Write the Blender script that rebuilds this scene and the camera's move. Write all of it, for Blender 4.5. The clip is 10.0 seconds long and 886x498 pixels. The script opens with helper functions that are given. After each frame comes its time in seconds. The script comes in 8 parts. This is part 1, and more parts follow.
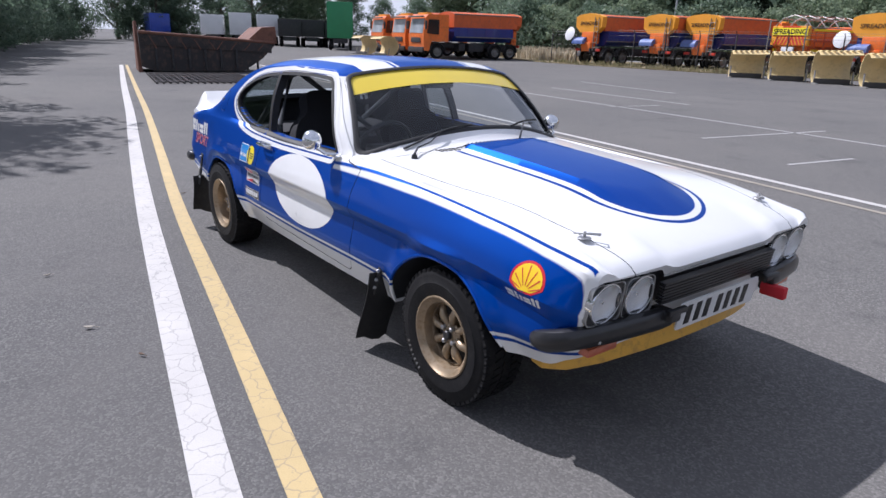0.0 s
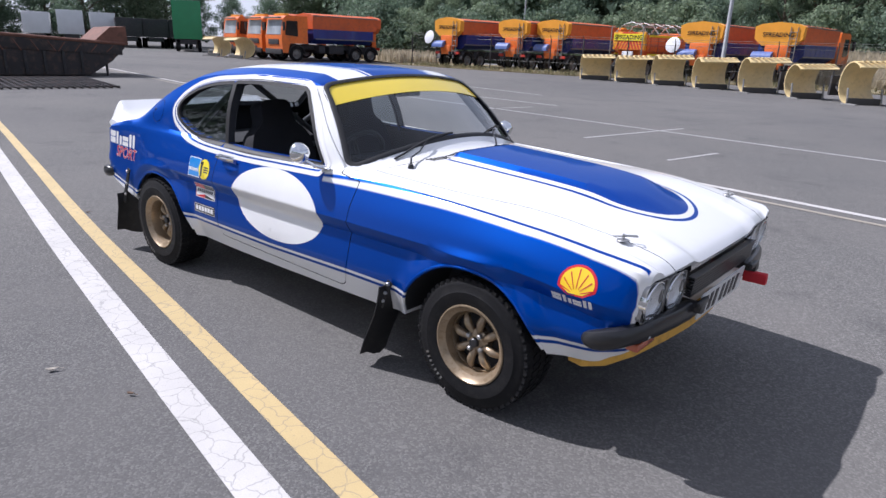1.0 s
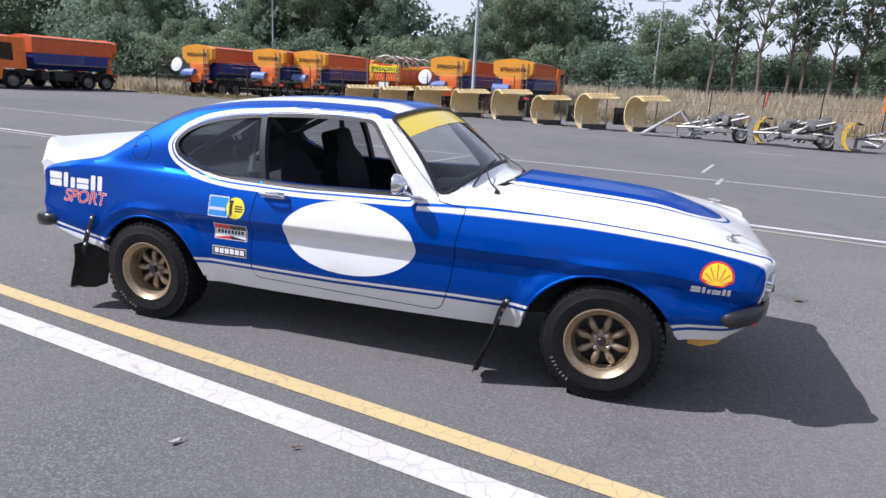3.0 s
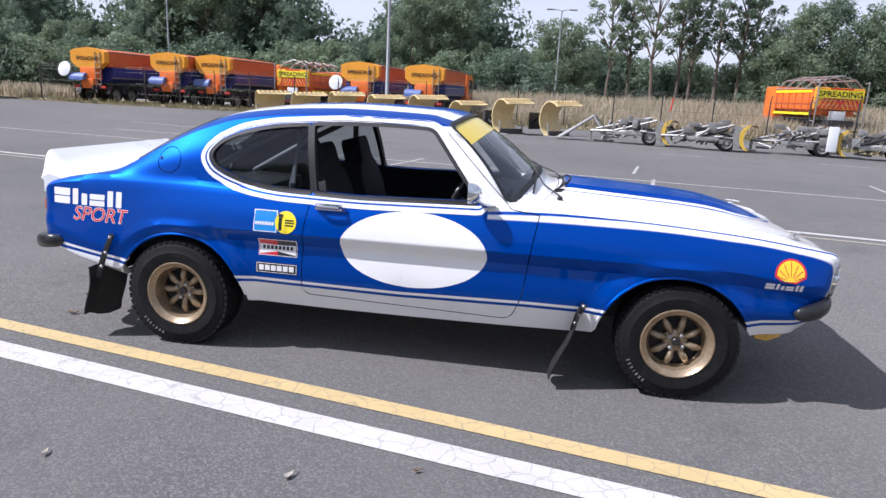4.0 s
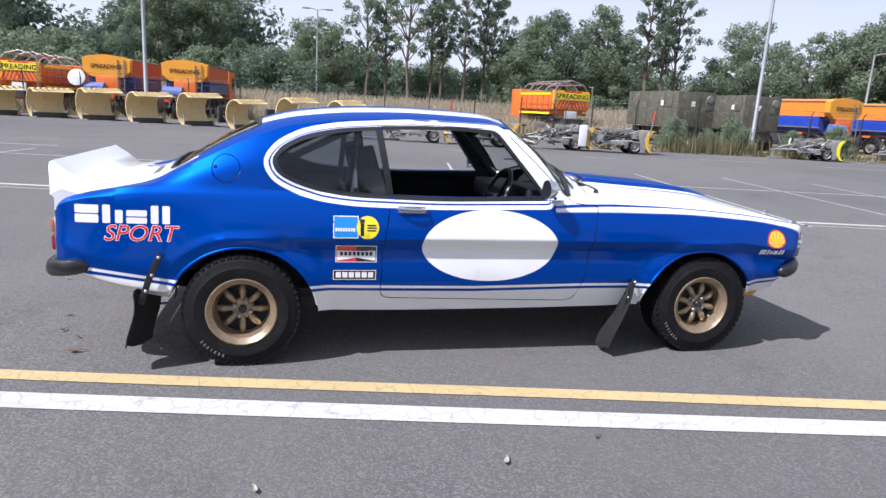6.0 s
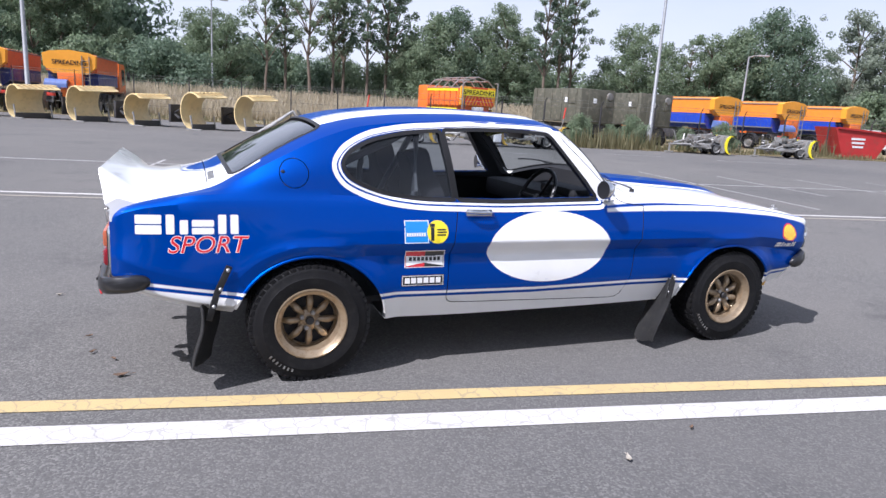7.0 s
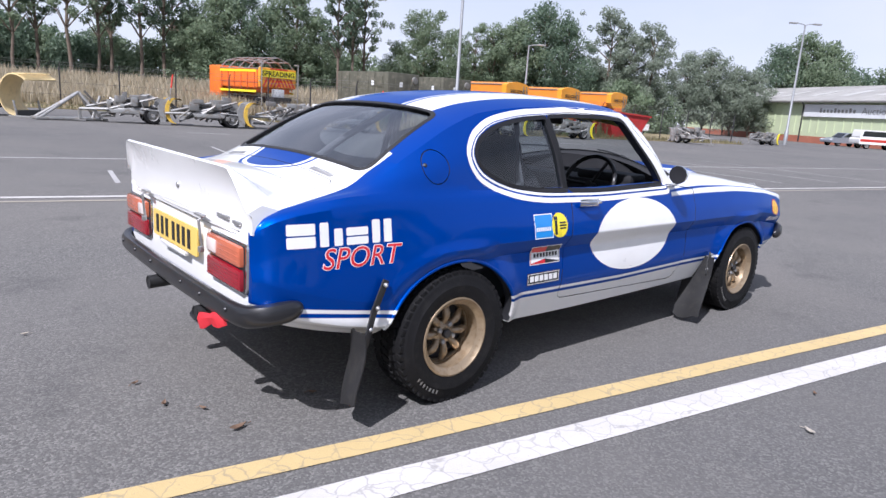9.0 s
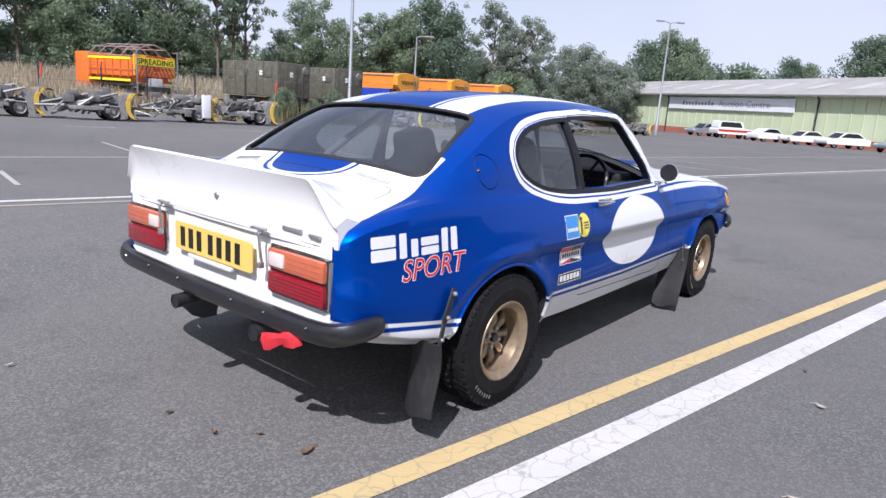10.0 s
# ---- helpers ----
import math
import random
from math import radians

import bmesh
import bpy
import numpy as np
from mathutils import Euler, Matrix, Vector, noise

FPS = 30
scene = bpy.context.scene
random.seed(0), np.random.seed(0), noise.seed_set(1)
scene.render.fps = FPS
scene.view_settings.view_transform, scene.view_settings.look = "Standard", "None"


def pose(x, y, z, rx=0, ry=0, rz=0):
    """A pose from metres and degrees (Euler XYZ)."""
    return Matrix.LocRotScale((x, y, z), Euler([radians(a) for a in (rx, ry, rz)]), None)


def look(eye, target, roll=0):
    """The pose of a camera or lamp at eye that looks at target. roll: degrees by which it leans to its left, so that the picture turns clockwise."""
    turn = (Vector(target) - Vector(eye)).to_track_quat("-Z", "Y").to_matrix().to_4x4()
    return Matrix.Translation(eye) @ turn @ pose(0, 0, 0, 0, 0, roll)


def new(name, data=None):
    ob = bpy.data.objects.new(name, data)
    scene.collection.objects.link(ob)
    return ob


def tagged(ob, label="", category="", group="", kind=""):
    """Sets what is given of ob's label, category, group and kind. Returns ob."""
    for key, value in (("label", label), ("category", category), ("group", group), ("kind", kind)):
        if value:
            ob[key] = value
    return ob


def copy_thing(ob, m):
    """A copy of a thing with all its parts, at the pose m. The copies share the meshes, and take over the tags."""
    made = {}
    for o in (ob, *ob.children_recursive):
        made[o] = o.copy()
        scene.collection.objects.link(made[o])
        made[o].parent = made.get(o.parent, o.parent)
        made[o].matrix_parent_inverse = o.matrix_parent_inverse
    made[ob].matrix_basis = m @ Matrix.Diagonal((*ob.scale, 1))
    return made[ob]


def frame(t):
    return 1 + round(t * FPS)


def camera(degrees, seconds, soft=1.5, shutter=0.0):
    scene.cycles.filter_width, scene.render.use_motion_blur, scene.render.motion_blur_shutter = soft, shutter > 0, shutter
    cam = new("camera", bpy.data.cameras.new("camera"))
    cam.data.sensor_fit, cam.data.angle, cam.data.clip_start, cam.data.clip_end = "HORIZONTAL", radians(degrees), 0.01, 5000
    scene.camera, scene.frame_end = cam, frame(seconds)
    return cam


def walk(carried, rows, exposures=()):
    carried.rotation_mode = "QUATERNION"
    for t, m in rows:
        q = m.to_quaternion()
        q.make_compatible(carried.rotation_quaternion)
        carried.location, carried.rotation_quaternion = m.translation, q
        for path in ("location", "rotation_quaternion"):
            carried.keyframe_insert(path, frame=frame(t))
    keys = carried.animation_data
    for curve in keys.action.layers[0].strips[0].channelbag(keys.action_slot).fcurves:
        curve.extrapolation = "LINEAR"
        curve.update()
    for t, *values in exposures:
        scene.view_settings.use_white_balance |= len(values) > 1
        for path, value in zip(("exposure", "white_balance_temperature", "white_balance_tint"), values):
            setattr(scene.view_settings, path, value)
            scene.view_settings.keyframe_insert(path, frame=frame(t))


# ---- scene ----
cam = camera(68.8, 10.0)
PATH = [
    (0, (3.231, -2.23, 1.453), (1.718, -1.079, 0.832), 1.7),
    (0.5, (3.006, -2.412, 1.465), (1.624, -1.102, 0.852), 2.0),
    (1, (2.789, -2.71, 1.467), (1.56, -1.251, 0.865), 2.2),
    (1.5, (2.503, -3.0, 1.45), (1.428, -1.412, 0.879), 2.4),
    (2, (2.161, -3.224, 1.447), (1.241, -1.522, 0.94), 2.6),
    (2.5, (1.885, -3.483, 1.416), (1.113, -1.704, 0.925), 2.8),
    (2.7, (1.717, -3.595, 1.431), (1.029, -1.782, 0.938), 2.9),
    (3.8, (0.78, -3.835, 1.386), (0.409, -1.924, 0.927), 2.9),
    (4, (0.635, -3.857, 1.39), (0.334, -1.933, 0.933), 2.9),
    (4.5, (0.227, -3.927, 1.344), (0.092, -1.984, 0.891), 3.0),
    (5, (-0.197, -3.971, 1.357), (-0.1, -2.019, 0.931), 3.1),
    (5.5, (-0.601, -4.04, 1.341), (-0.328, -2.103, 0.924), 3.2),
    (5.7, (-0.766, -4.043, 1.341), (-0.424, -2.117, 0.923), 3.2),
    (6.8, (-1.672, -3.798, 1.299), (-0.995, -1.964, 0.88), 3.5),
    (7, (-1.831, -3.734, 1.318), (-1.094, -1.922, 0.901), 3.5),
    (7.5, (-2.165, -3.493, 1.29), (-1.272, -1.754, 0.868), 3.6),
    (8, (-2.491, -3.21, 1.271), (-1.437, -1.564, 0.85), 3.7),
    (8.5, (-2.777, -2.968, 1.276), (-1.614, -1.397, 0.852), 3.7),
    (9, (-3.049, -2.688, 1.228), (-1.762, -1.218, 0.803), 3.8),
    (9.5, (-3.254, -2.454, 1.22), (-1.843, -1.101, 0.799), 3.9),
    (10, (-3.497, -2.182, 1.238), (-1.969, -0.965, 0.809), 4.0),
]
walk(cam, [(t, look(eye, target, roll)) for t, eye, target, roll in PATH],
     [(0.0, 0.04, 5960, 16), (2.0, 0.20, 5960, 16), (5.0, 0.30, 5960, 16), (7.5, 0.40, 5960, 16), (8.5, 0.36, 5960, 16), (10.0, 0.21, 5960, 16)])

# ---- light ----
SUN = Vector((-0.80, -0.32, 1.0)).normalized()
world = bpy.data.worlds.new("sky")
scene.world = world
world.use_nodes = True
wn, wl = world.node_tree.nodes, world.node_tree.links
sky = wn.new("ShaderNodeTexSky")
sky.sky_type, sky.sun_disc = "NISHITA", False
sky.sun_elevation, sky.sun_rotation = math.asin(SUN.z), math.atan2(SUN.x, SUN.y)
sky.air_density, sky.dust_density, sky.ozone_density = 1.0, 1.6, 1.0
tc = wn.new("ShaderNodeTexCoord")
cl = wn.new("ShaderNodeTexNoise")
cl.inputs["Scale"].default_value, cl.inputs["Detail"].default_value, cl.inputs["Roughness"].default_value = 2.2, 6.0, 0.55
cm = wn.new("ShaderNodeMapping")
cm.inputs["Scale"].default_value = (1.0, 1.0, 2.6)
wl.new(tc.outputs["Generated"], cm.inputs["Vector"])
wl.new(cm.outputs["Vector"], cl.inputs["Vector"])
cr = wn.new("ShaderNodeMapRange")
cr.inputs["From Min"].default_value, cr.inputs["From Max"].default_value = 0.36, 0.62
cr.inputs["To Min"].default_value, cr.inputs["To Max"].default_value = 0.45, 0.95
wl.new(cl.outputs["Fac"], cr.inputs["Value"])
cx = wn.new("ShaderNodeMix")
cx.data_type = "RGBA"
cx.inputs["B"].default_value = (6.4, 6.8, 7.9, 1.0)
wl.new(cr.outputs["Result"], cx.inputs["Factor"])
wl.new(sky.outputs["Color"], cx.inputs["A"])
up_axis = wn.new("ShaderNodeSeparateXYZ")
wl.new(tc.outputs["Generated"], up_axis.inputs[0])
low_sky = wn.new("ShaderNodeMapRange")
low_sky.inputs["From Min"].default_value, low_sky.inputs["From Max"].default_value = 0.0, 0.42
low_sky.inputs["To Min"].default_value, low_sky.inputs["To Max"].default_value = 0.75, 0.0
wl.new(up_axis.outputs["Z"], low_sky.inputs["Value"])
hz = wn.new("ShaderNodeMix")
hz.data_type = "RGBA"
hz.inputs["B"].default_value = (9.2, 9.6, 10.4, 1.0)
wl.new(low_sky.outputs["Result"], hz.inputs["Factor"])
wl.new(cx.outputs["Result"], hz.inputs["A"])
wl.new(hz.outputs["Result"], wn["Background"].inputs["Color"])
wn["Background"].inputs["Strength"].default_value = 0.086
sun_data = bpy.data.lights.new("sun", "SUN")
sun_data.energy, sun_data.angle, sun_data.color = 5.5, radians(0.6), (1.0, 0.965, 0.945)
sun = new("sun", sun_data)
sun.matrix_world = look(SUN * 60, (0, 0, 0))


# ---- materials ----
class Nodes:
    """A small writer of node trees: values in, sockets out."""

    def __init__(self, name):
        self.mat = bpy.data.materials.new(name)
        self.mat.use_nodes = True
        self.t = self.mat.node_tree
        self.out = self.t.nodes["Material Output"]
        self.bsdf = self.t.nodes["Principled BSDF"]

    def node(self, kind, **inputs):
        n = self.t.nodes.new(kind)
        for k, v in inputs.items():
            self.put(n.inputs[k.replace("_", " ")], v)
        return n

    def put(self, socket, v):
        if isinstance(v, bpy.types.NodeSocket):
            self.t.links.new(v, socket)
        elif v is not None:
            if socket.type == "RGBA" and not isinstance(v, (int, float)) and len(v) == 3:
                v = (*v, 1.0)
            socket.default_value = v

    def m(self, op, a, b=None, c=None, clamp=False):
        n = self.t.nodes.new("ShaderNodeMath")
        n.operation, n.use_clamp = op, clamp
        for s, v in zip(n.inputs, (a, b, c)):
            self.put(s, v)
        return n.outputs[0]

    def step(self, a, edge, soft=0.0015):
        """1 where a is above edge."""
        n = self.node("ShaderNodeMapRange", Value=self.m("SUBTRACT", a, edge), From_Min=-soft, From_Max=soft)
        return n.outputs["Result"]

    def band(self, a, lo, hi):
        return self.m("MULTIPLY", self.step(a, lo), self.m("SUBTRACT", 1.0, self.step(a, hi)))

    def mix(self, f, a, b):
        n = self.t.nodes.new("ShaderNodeMix")
        n.data_type = "RGBA"
        self.put(n.inputs["Factor"], f), self.put(n.inputs["A"], a), self.put(n.inputs["B"], b)
        return n.outputs["Result"]

    def ramp(self, f, *stops):
        n = self.t.nodes.new("ShaderNodeValToRGB")
        self.put(n.inputs[0], f)
        e = n.color_ramp.elements
        while len(e) < len(stops):
            e.new(0.5)
        for el, (p, c) in zip(e, stops):
            el.position, el.color = p, (*c, 1.0) if len(c) == 3 else c
        return n.outputs["Color"]

    def coords(self, kind="Object"):
        return self.t.nodes.new("ShaderNodeTexCoord").outputs[kind]

    def noise(self, scale, detail=4.0, rough=0.55, vec=None):
        return self.node("ShaderNodeTexNoise", Vector=vec, Scale=scale, Detail=detail, Roughness=rough).outputs["Fac"]

    def set(self, **kw):
        for k, v in kw.items():
            self.put(self.bsdf.inputs[k.replace("_", " ")], v)
        return self.mat

    def bump(self, height, strength=0.3, distance=0.01):
        self.put(self.bsdf.inputs["Normal"], self.node("ShaderNodeBump", Height=height, Strength=strength, Distance=distance).outputs["Normal"])


def dim(c, k):
    return tuple(min(1.0, v * k) for v in c)


def plain(name, col, rough=0.5, metal=0.0, var=0.18, scale=6.0, grain=90.0, bump=0.08, coat=0.0, dirt=None):
    """A surface with stains at one scale and grain at another."""
    n = Nodes(name)
    v = n.coords()
    big = n.noise(scale, 5.0, 0.6, v)
    fine = n.noise(grain, 3.0, 0.6, v)
    c = n.ramp(big, (0.25, dim(col, 1 - var)), (0.75, dim(col, 1 + var * 0.6)))
    c = n.mix(n.m("MULTIPLY", fine, 0.25), c, dim(col, 1 - var))
    if dirt:
        spot = n.noise(scale * 2.7, 6.0, 0.7, v)
        c = n.mix(n.m("MULTIPLY", n.step(spot, 0.57, 0.06), 0.7), c, dirt)
    r = n.node("ShaderNodeMapRange", Value=big, To_Min=max(0.02, rough - 0.08), To_Max=min(1.0, rough + 0.1)).outputs["Result"]
    n.set(Base_Color=c, Roughness=r, Metallic=metal, Coat_Weight=coat)
    if bump:
        n.bump(fine, bump, 0.004)
    return n.mat


def glass(name, tint, rough=0.02, shine=0.06):
    n = Nodes(name)
    n.set(Base_Color=tint, Roughness=rough, Transmission_Weight=1.0, IOR=1.02, Specular_IOR_Level=0.5)
    g = n.t.nodes.new("ShaderNodeBsdfGlossy")
    g.inputs["Roughness"].default_value = 0.02
    tr = n.t.nodes.new("ShaderNodeBsdfTransparent")
    tr.inputs["Color"].default_value = (*tint, 1.0)
    lw = n.t.nodes.new("ShaderNodeLayerWeight")
    lw.inputs["Blend"].default_value = 0.5
    gloss = n.m("ADD", shine, n.m("MULTIPLY", n.m("POWER", lw.outputs["Facing"], 3.4), 0.92), clamp=True)
    mx = n.t.nodes.new("ShaderNodeMixShader")
    n.t.links.new(gloss, mx.inputs[0])
    n.t.links.new(tr.outputs[0], mx.inputs[1])
    n.t.links.new(g.outputs[0], mx.inputs[2])
    n.t.links.new(mx.outputs[0], n.out.inputs["Surface"])
    return n.mat


BLUE, WHITE = (0.0003, 0.050, 0.37), (0.80, 0.80, 0.79)


def line_at(n, x, pts):
    """A height that follows x along the given corners."""
    c = n.t.nodes.new("ShaderNodeFloatCurve")
    lo, hi = pts[0][0], pts[-1][0]
    zs = [p[1] for p in pts]
    zlo, zhi = min(zs) - 0.01, max(zs) + 0.01
    k = c.mapping.curves[0].points
    while len(k) < len(pts):
        k.new(0.5, 0.5)
    for q, (px, pz) in zip(k, pts):
        q.location, q.handle_type = ((px - lo) / (hi - lo), (pz - zlo) / (zhi - zlo)), "VECTOR"
    c.mapping.update()
    n.put(c.inputs["Value"], n.m("DIVIDE", n.m("SUBTRACT", x, lo), hi - lo, clamp=True))
    return n.m("ADD", n.m("MULTIPLY", c.outputs[0], zhi - zlo), zlo)


def livery():
    """Two-tone gloss paint: blue flanks, white decks, pinstripes."""
    n = Nodes("car_paint")
    v = n.coords()
    sep = n.node("ShaderNodeSeparateXYZ", Vector=v)
    x, y, z = sep.outputs
    a = n.m("ABSOLUTE", y)
    sill = line_at(n, x, [(-2.2, 0.525), (-2.02, 0.500), (-1.6, 0.437), (-0.96, 0.408), (-0.08, 0.398), (0.57, 0.412), (0.9, 0.412), (1.6, 0.418), (1.84, 0.440), (2.1, 0.47)])
    fore = n.step(x, 0.36)
    # along the wing: broad white edge, thin blue line, white deck
    wing = [(0.36, 0.752), (0.7, 0.752), (1.0, 0.752), (1.5, 0.744), (1.8, 0.732), (1.95, 0.720), (2.1, 0.706)]
    outer_edge = line_at(n, x, [(p, q + d) for (p, q), d in zip(wing, (0.018, 0.013, 0.009, 0.006, 0.004, 0.004, 0.004))])
    line_out = line_at(n, x, [(p, q + d) for (p, q), d in zip(wing, (0.0095, 0.000, -0.010, -0.014, -0.016, -0.017, -0.018))])
    line_in = line_at(n, x, [(p, q + d) for (p, q), d in zip(wing, (0.0040, -0.012, -0.024, -0.029, -0.032, -0.033, -0.034))])
    pin = n.m("MULTIPLY", n.step(line_out, a), n.m("SUBTRACT", 1.0, n.step(line_in, a)))
    above = n.step(outer_edge, a)
    bonnet = n.m("MULTIPLY", n.m("MULTIPLY", fore, n.step(z, 0.60)), n.m("SUBTRACT", above, pin), clamp=True)
    # blue tongue on the bonnet with a round tip and two pinstripes
    tx = n.m("MAXIMUM", n.m("SUBTRACT", x, 1.60), 0.0)
    ty = n.m("MULTIPLY", y, 0.95)
    tip = n.m("SQRT", n.m("ADD", n.m("MULTIPLY", tx, tx), n.m("MULTIPLY", ty, ty)))
    tongue = n.m("ADD", n.m("SUBTRACT", 1.0, n.step(tip, 0.232)), n.band(tip, 0.258, 0.276))
    tongue = n.m("MULTIPLY", n.m("MULTIPLY", tongue, n.step(x, 0.735)), n.step(z, 0.70))
    bonnet = n.m("MULTIPLY", bonnet, n.m("SUBTRACT", 1.0, tongue), clamp=True)
    rake = n.m("MULTIPLY", n.m("MAXIMUM", n.m("SUBTRACT", 0.72, z), 0.0), 0.21)
    nose = n.step(n.m("ADD", n.m("ADD", x, rake), n.m("MULTIPLY", n.m("MULTIPLY", a, a), 0.045)), 2.014)
    nose = n.m("MAXIMUM", nose, n.m("MULTIPLY", n.step(x, 1.90), n.m("MULTIPLY", n.m("SUBTRACT", 1.0, n.step(a, 0.62)), n.step(z, 0.42))))
    # front pillar
    px = n.m("SUBTRACT", x, n.m("ADD", 0.12, n.m("MULTIPLY", n.m("SUBTRACT", 1.235, z), 1.02)))
    pillar = n.m("MULTIPLY", n.band(px, -0.150, 0.16), n.band(z, 0.875, 1.245))
    pillar = n.m("MULTIPLY", pillar, n.step(a, 0.50))
    # roof stripes
    roof = n.m("MULTIPLY", n.step(z, 1.10), n.band(x, -1.75, 0.25))
    rs = n.m("ADD", n.band(a, 0.235, 0.250), n.band(a, 0.268, 0.455))
    left = n.m("MULTIPLY", n.step(y, 0.268), n.m("SUBTRACT", 1.0, n.step(x, -1.02, 0.02)))
    rs = n.m("MULTIPLY", n.m("MAXIMUM", rs, n.m("MULTIPLY", left, n.m("SUBTRACT", 1.0, n.step(a, 0.66)))), n.m("SUBTRACT", 1.0, n.step(x, 0.25)))
    roof = n.m("MULTIPLY", roof, rs)
    # boot deck and tail
    edge = line_at(n, x, [(-2.25, 0.664), (-2.14, 0.668), (-2.08, 0.676), (-1.95, 0.662), (-1.80, 0.640), (-1.62, 0.598), (-1.2, 0.58)])
    deck = n.m("MULTIPLY", n.m("SUBTRACT", 1.0, n.step(x, -1.50)), n.m("SUBTRACT", 1.0, n.step(a, edge)))
    deck = n.m("MULTIPLY", deck, n.step(z, 0.50))
    leftdeck = n.m("MULTIPLY", n.m("MULTIPLY", n.step(y, 0.268), n.m("SUBTRACT", 1.0, n.step(a, 0.66))), n.m("MULTIPLY", n.m("SUBTRACT", 1.0, n.step(x, -1.02)), n.step(z, 0.9)))
    deck = n.m("MAXIMUM", deck, leftdeck)
    bx = n.m("MAXIMUM", n.m("SUBTRACT", -1.60, x), 0.0)
    bt = n.m("SQRT", n.m("ADD", n.m("MULTIPLY", bx, bx), n.m("MULTIPLY", ty, ty)))
    btong = n.m("ADD", n.m("SUBTRACT", 1.0, n.step(bt, 0.225)), n.band(bt, 0.245, 0.262))
    deck = n.m("MULTIPLY", deck, n.m("SUBTRACT", 1.0, n.m("MULTIPLY", btong, n.step(z, 0.93))), clamp=True)
    under = n.m("SUBTRACT", z, sill)
    rocker = n.m("ADD", n.m("SUBTRACT", 1.0, n.step(under, -0.018)), n.band(under, -0.002, 0.013))
    white = bonnet
    for q in (nose, pillar, roof, deck, rocker):
        white = n.m("MAXIMUM", white, q)
    grime = n.noise(3.0, 6.0, 0.65, v)
    wc = n.mix(n.m("MULTIPLY", n.step(grime, 0.62, 0.10), 0.25), WHITE, (0.60, 0.60, 0.58))
    bc = n.mix(n.m("MULTIPLY", grime, 0.35), BLUE, (0.0003, 0.038, 0.29))
    n.set(Base_Color=n.mix(white, bc, wc), Roughness=n.node("ShaderNodeMapRange", Value=grime, To_Min=n.m("SUBTRACT", 0.40, n.m("MULTIPLY", white, 0.26)), To_Max=n.m("SUBTRACT", 0.48, n.m("MULTIPLY", white, 0.24))).outputs["Result"], Metallic=n.m("MULTIPLY", n.m("SUBTRACT", 1.0, white), 0.60),
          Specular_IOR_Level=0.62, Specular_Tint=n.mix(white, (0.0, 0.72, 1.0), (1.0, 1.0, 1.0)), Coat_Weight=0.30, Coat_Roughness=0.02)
    n.bump(n.noise(7.0, 2.0, 0.5, v), 0.03, 0.01)
    return n.mat


def asphalt():
    n = Nodes("asphalt")
    v = n.coords()
    stone = n.node("ShaderNodeTexVoronoi", Vector=v, Scale=120.0)
    st = stone.outputs["Color"]
    sv = n.node("ShaderNodeSeparateColor", Color=st).outputs[0]
    mid, wide, patch = n.noise(9.0, 5.0, 0.65, v), n.noise(0.55, 5.0, 0.6, v), n.noise(0.11, 4.0, 0.5, v)
    c = n.ramp(sv, (0.05, (0.094, 0.091, 0.086)), (0.6, (0.140, 0.136, 0.129)), (0.97, (0.228, 0.220, 0.206)))
    c = n.mix(n.m("MULTIPLY", n.step(mid, 0.55, 0.25), 0.35), c, (0.095, 0.093, 0.093))
    c = n.mix(n.m("MULTIPLY", n.step(wide, 0.52, 0.16), 0.55), c, (0.172, 0.162, 0.150))
    c = n.mix(n.m("MULTIPLY", n.step(patch, 0.52, 0.12), 0.38), c, (0.08, 0.08, 0.082))
    stain = n.noise(0.9, 7.0, 0.75, v)
    c = n.mix(n.m("MULTIPLY", n.step(stain, 0.62, 0.06), 0.40), c, (0.05, 0.05, 0.052))
    n.set(Base_Color=c, Roughness=0.86, Specular_IOR_Level=0.2)
    h = n.m("ADD", n.m("MULTIPLY", stone.outputs["Distance"], -60.0 / 120.0), n.m("MULTIPLY", mid, 0.6))
    n.bump(h, 0.55, 0.0045)
    return n.mat


def road_paint(name, col):
    """Old road paint, crazed by fine dark cracks and worn through in spots."""
    n = Nodes(name)
    v = n.coords()
    warp = n.node("ShaderNodeVectorMath", **{})
    warp.operation = "ADD"
    n.put(warp.inputs[0], v)
    shift = n.t.nodes.new("ShaderNodeVectorMath")
    shift.operation = "SCALE"
    n.put(shift.inputs[0], n.node("ShaderNodeTexNoise", Vector=v, Scale=9.0, Detail=3.0).outputs["Color"])
    n.put(shift.inputs["Scale"], 0.10)
    n.put(warp.inputs[1], shift.outputs[0])
    vor = n.t.nodes.new("ShaderNodeTexVoronoi")
    vor.feature = "DISTANCE_TO_EDGE"
    n.put(vor.inputs["Vector"], warp.outputs[0])
    n.put(vor.inputs["Scale"], 10.0)
    crack = n.m("SUBTRACT", 1.0, n.step(vor.outputs["Distance"], 0.022, 0.014))
    gate = n.step(n.noise(2.6, 3.0, 0.5, v), 0.34, 0.10)
    worn = n.step(n.noise(55.0, 4.0, 0.7, v), 0.67, 0.06)
    fade = n.noise(2.2, 5.0, 0.6, v)
    c = n.ramp(fade, (0.3, dim(col, 0.82)), (0.75, col))
    c = n.mix(n.m("MULTIPLY", worn, 0.45), c, (0.16, 0.155, 0.15))
    c = n.mix(n.m("MULTIPLY", n.m("MULTIPLY", crack, gate), 0.44), c, (0.16, 0.155, 0.148))
    n.set(Base_Color=c, Roughness=0.72)
    n.bump(n.noise(120.0, 3.0, 0.6, v), 0.35, 0.004)
    return n.mat


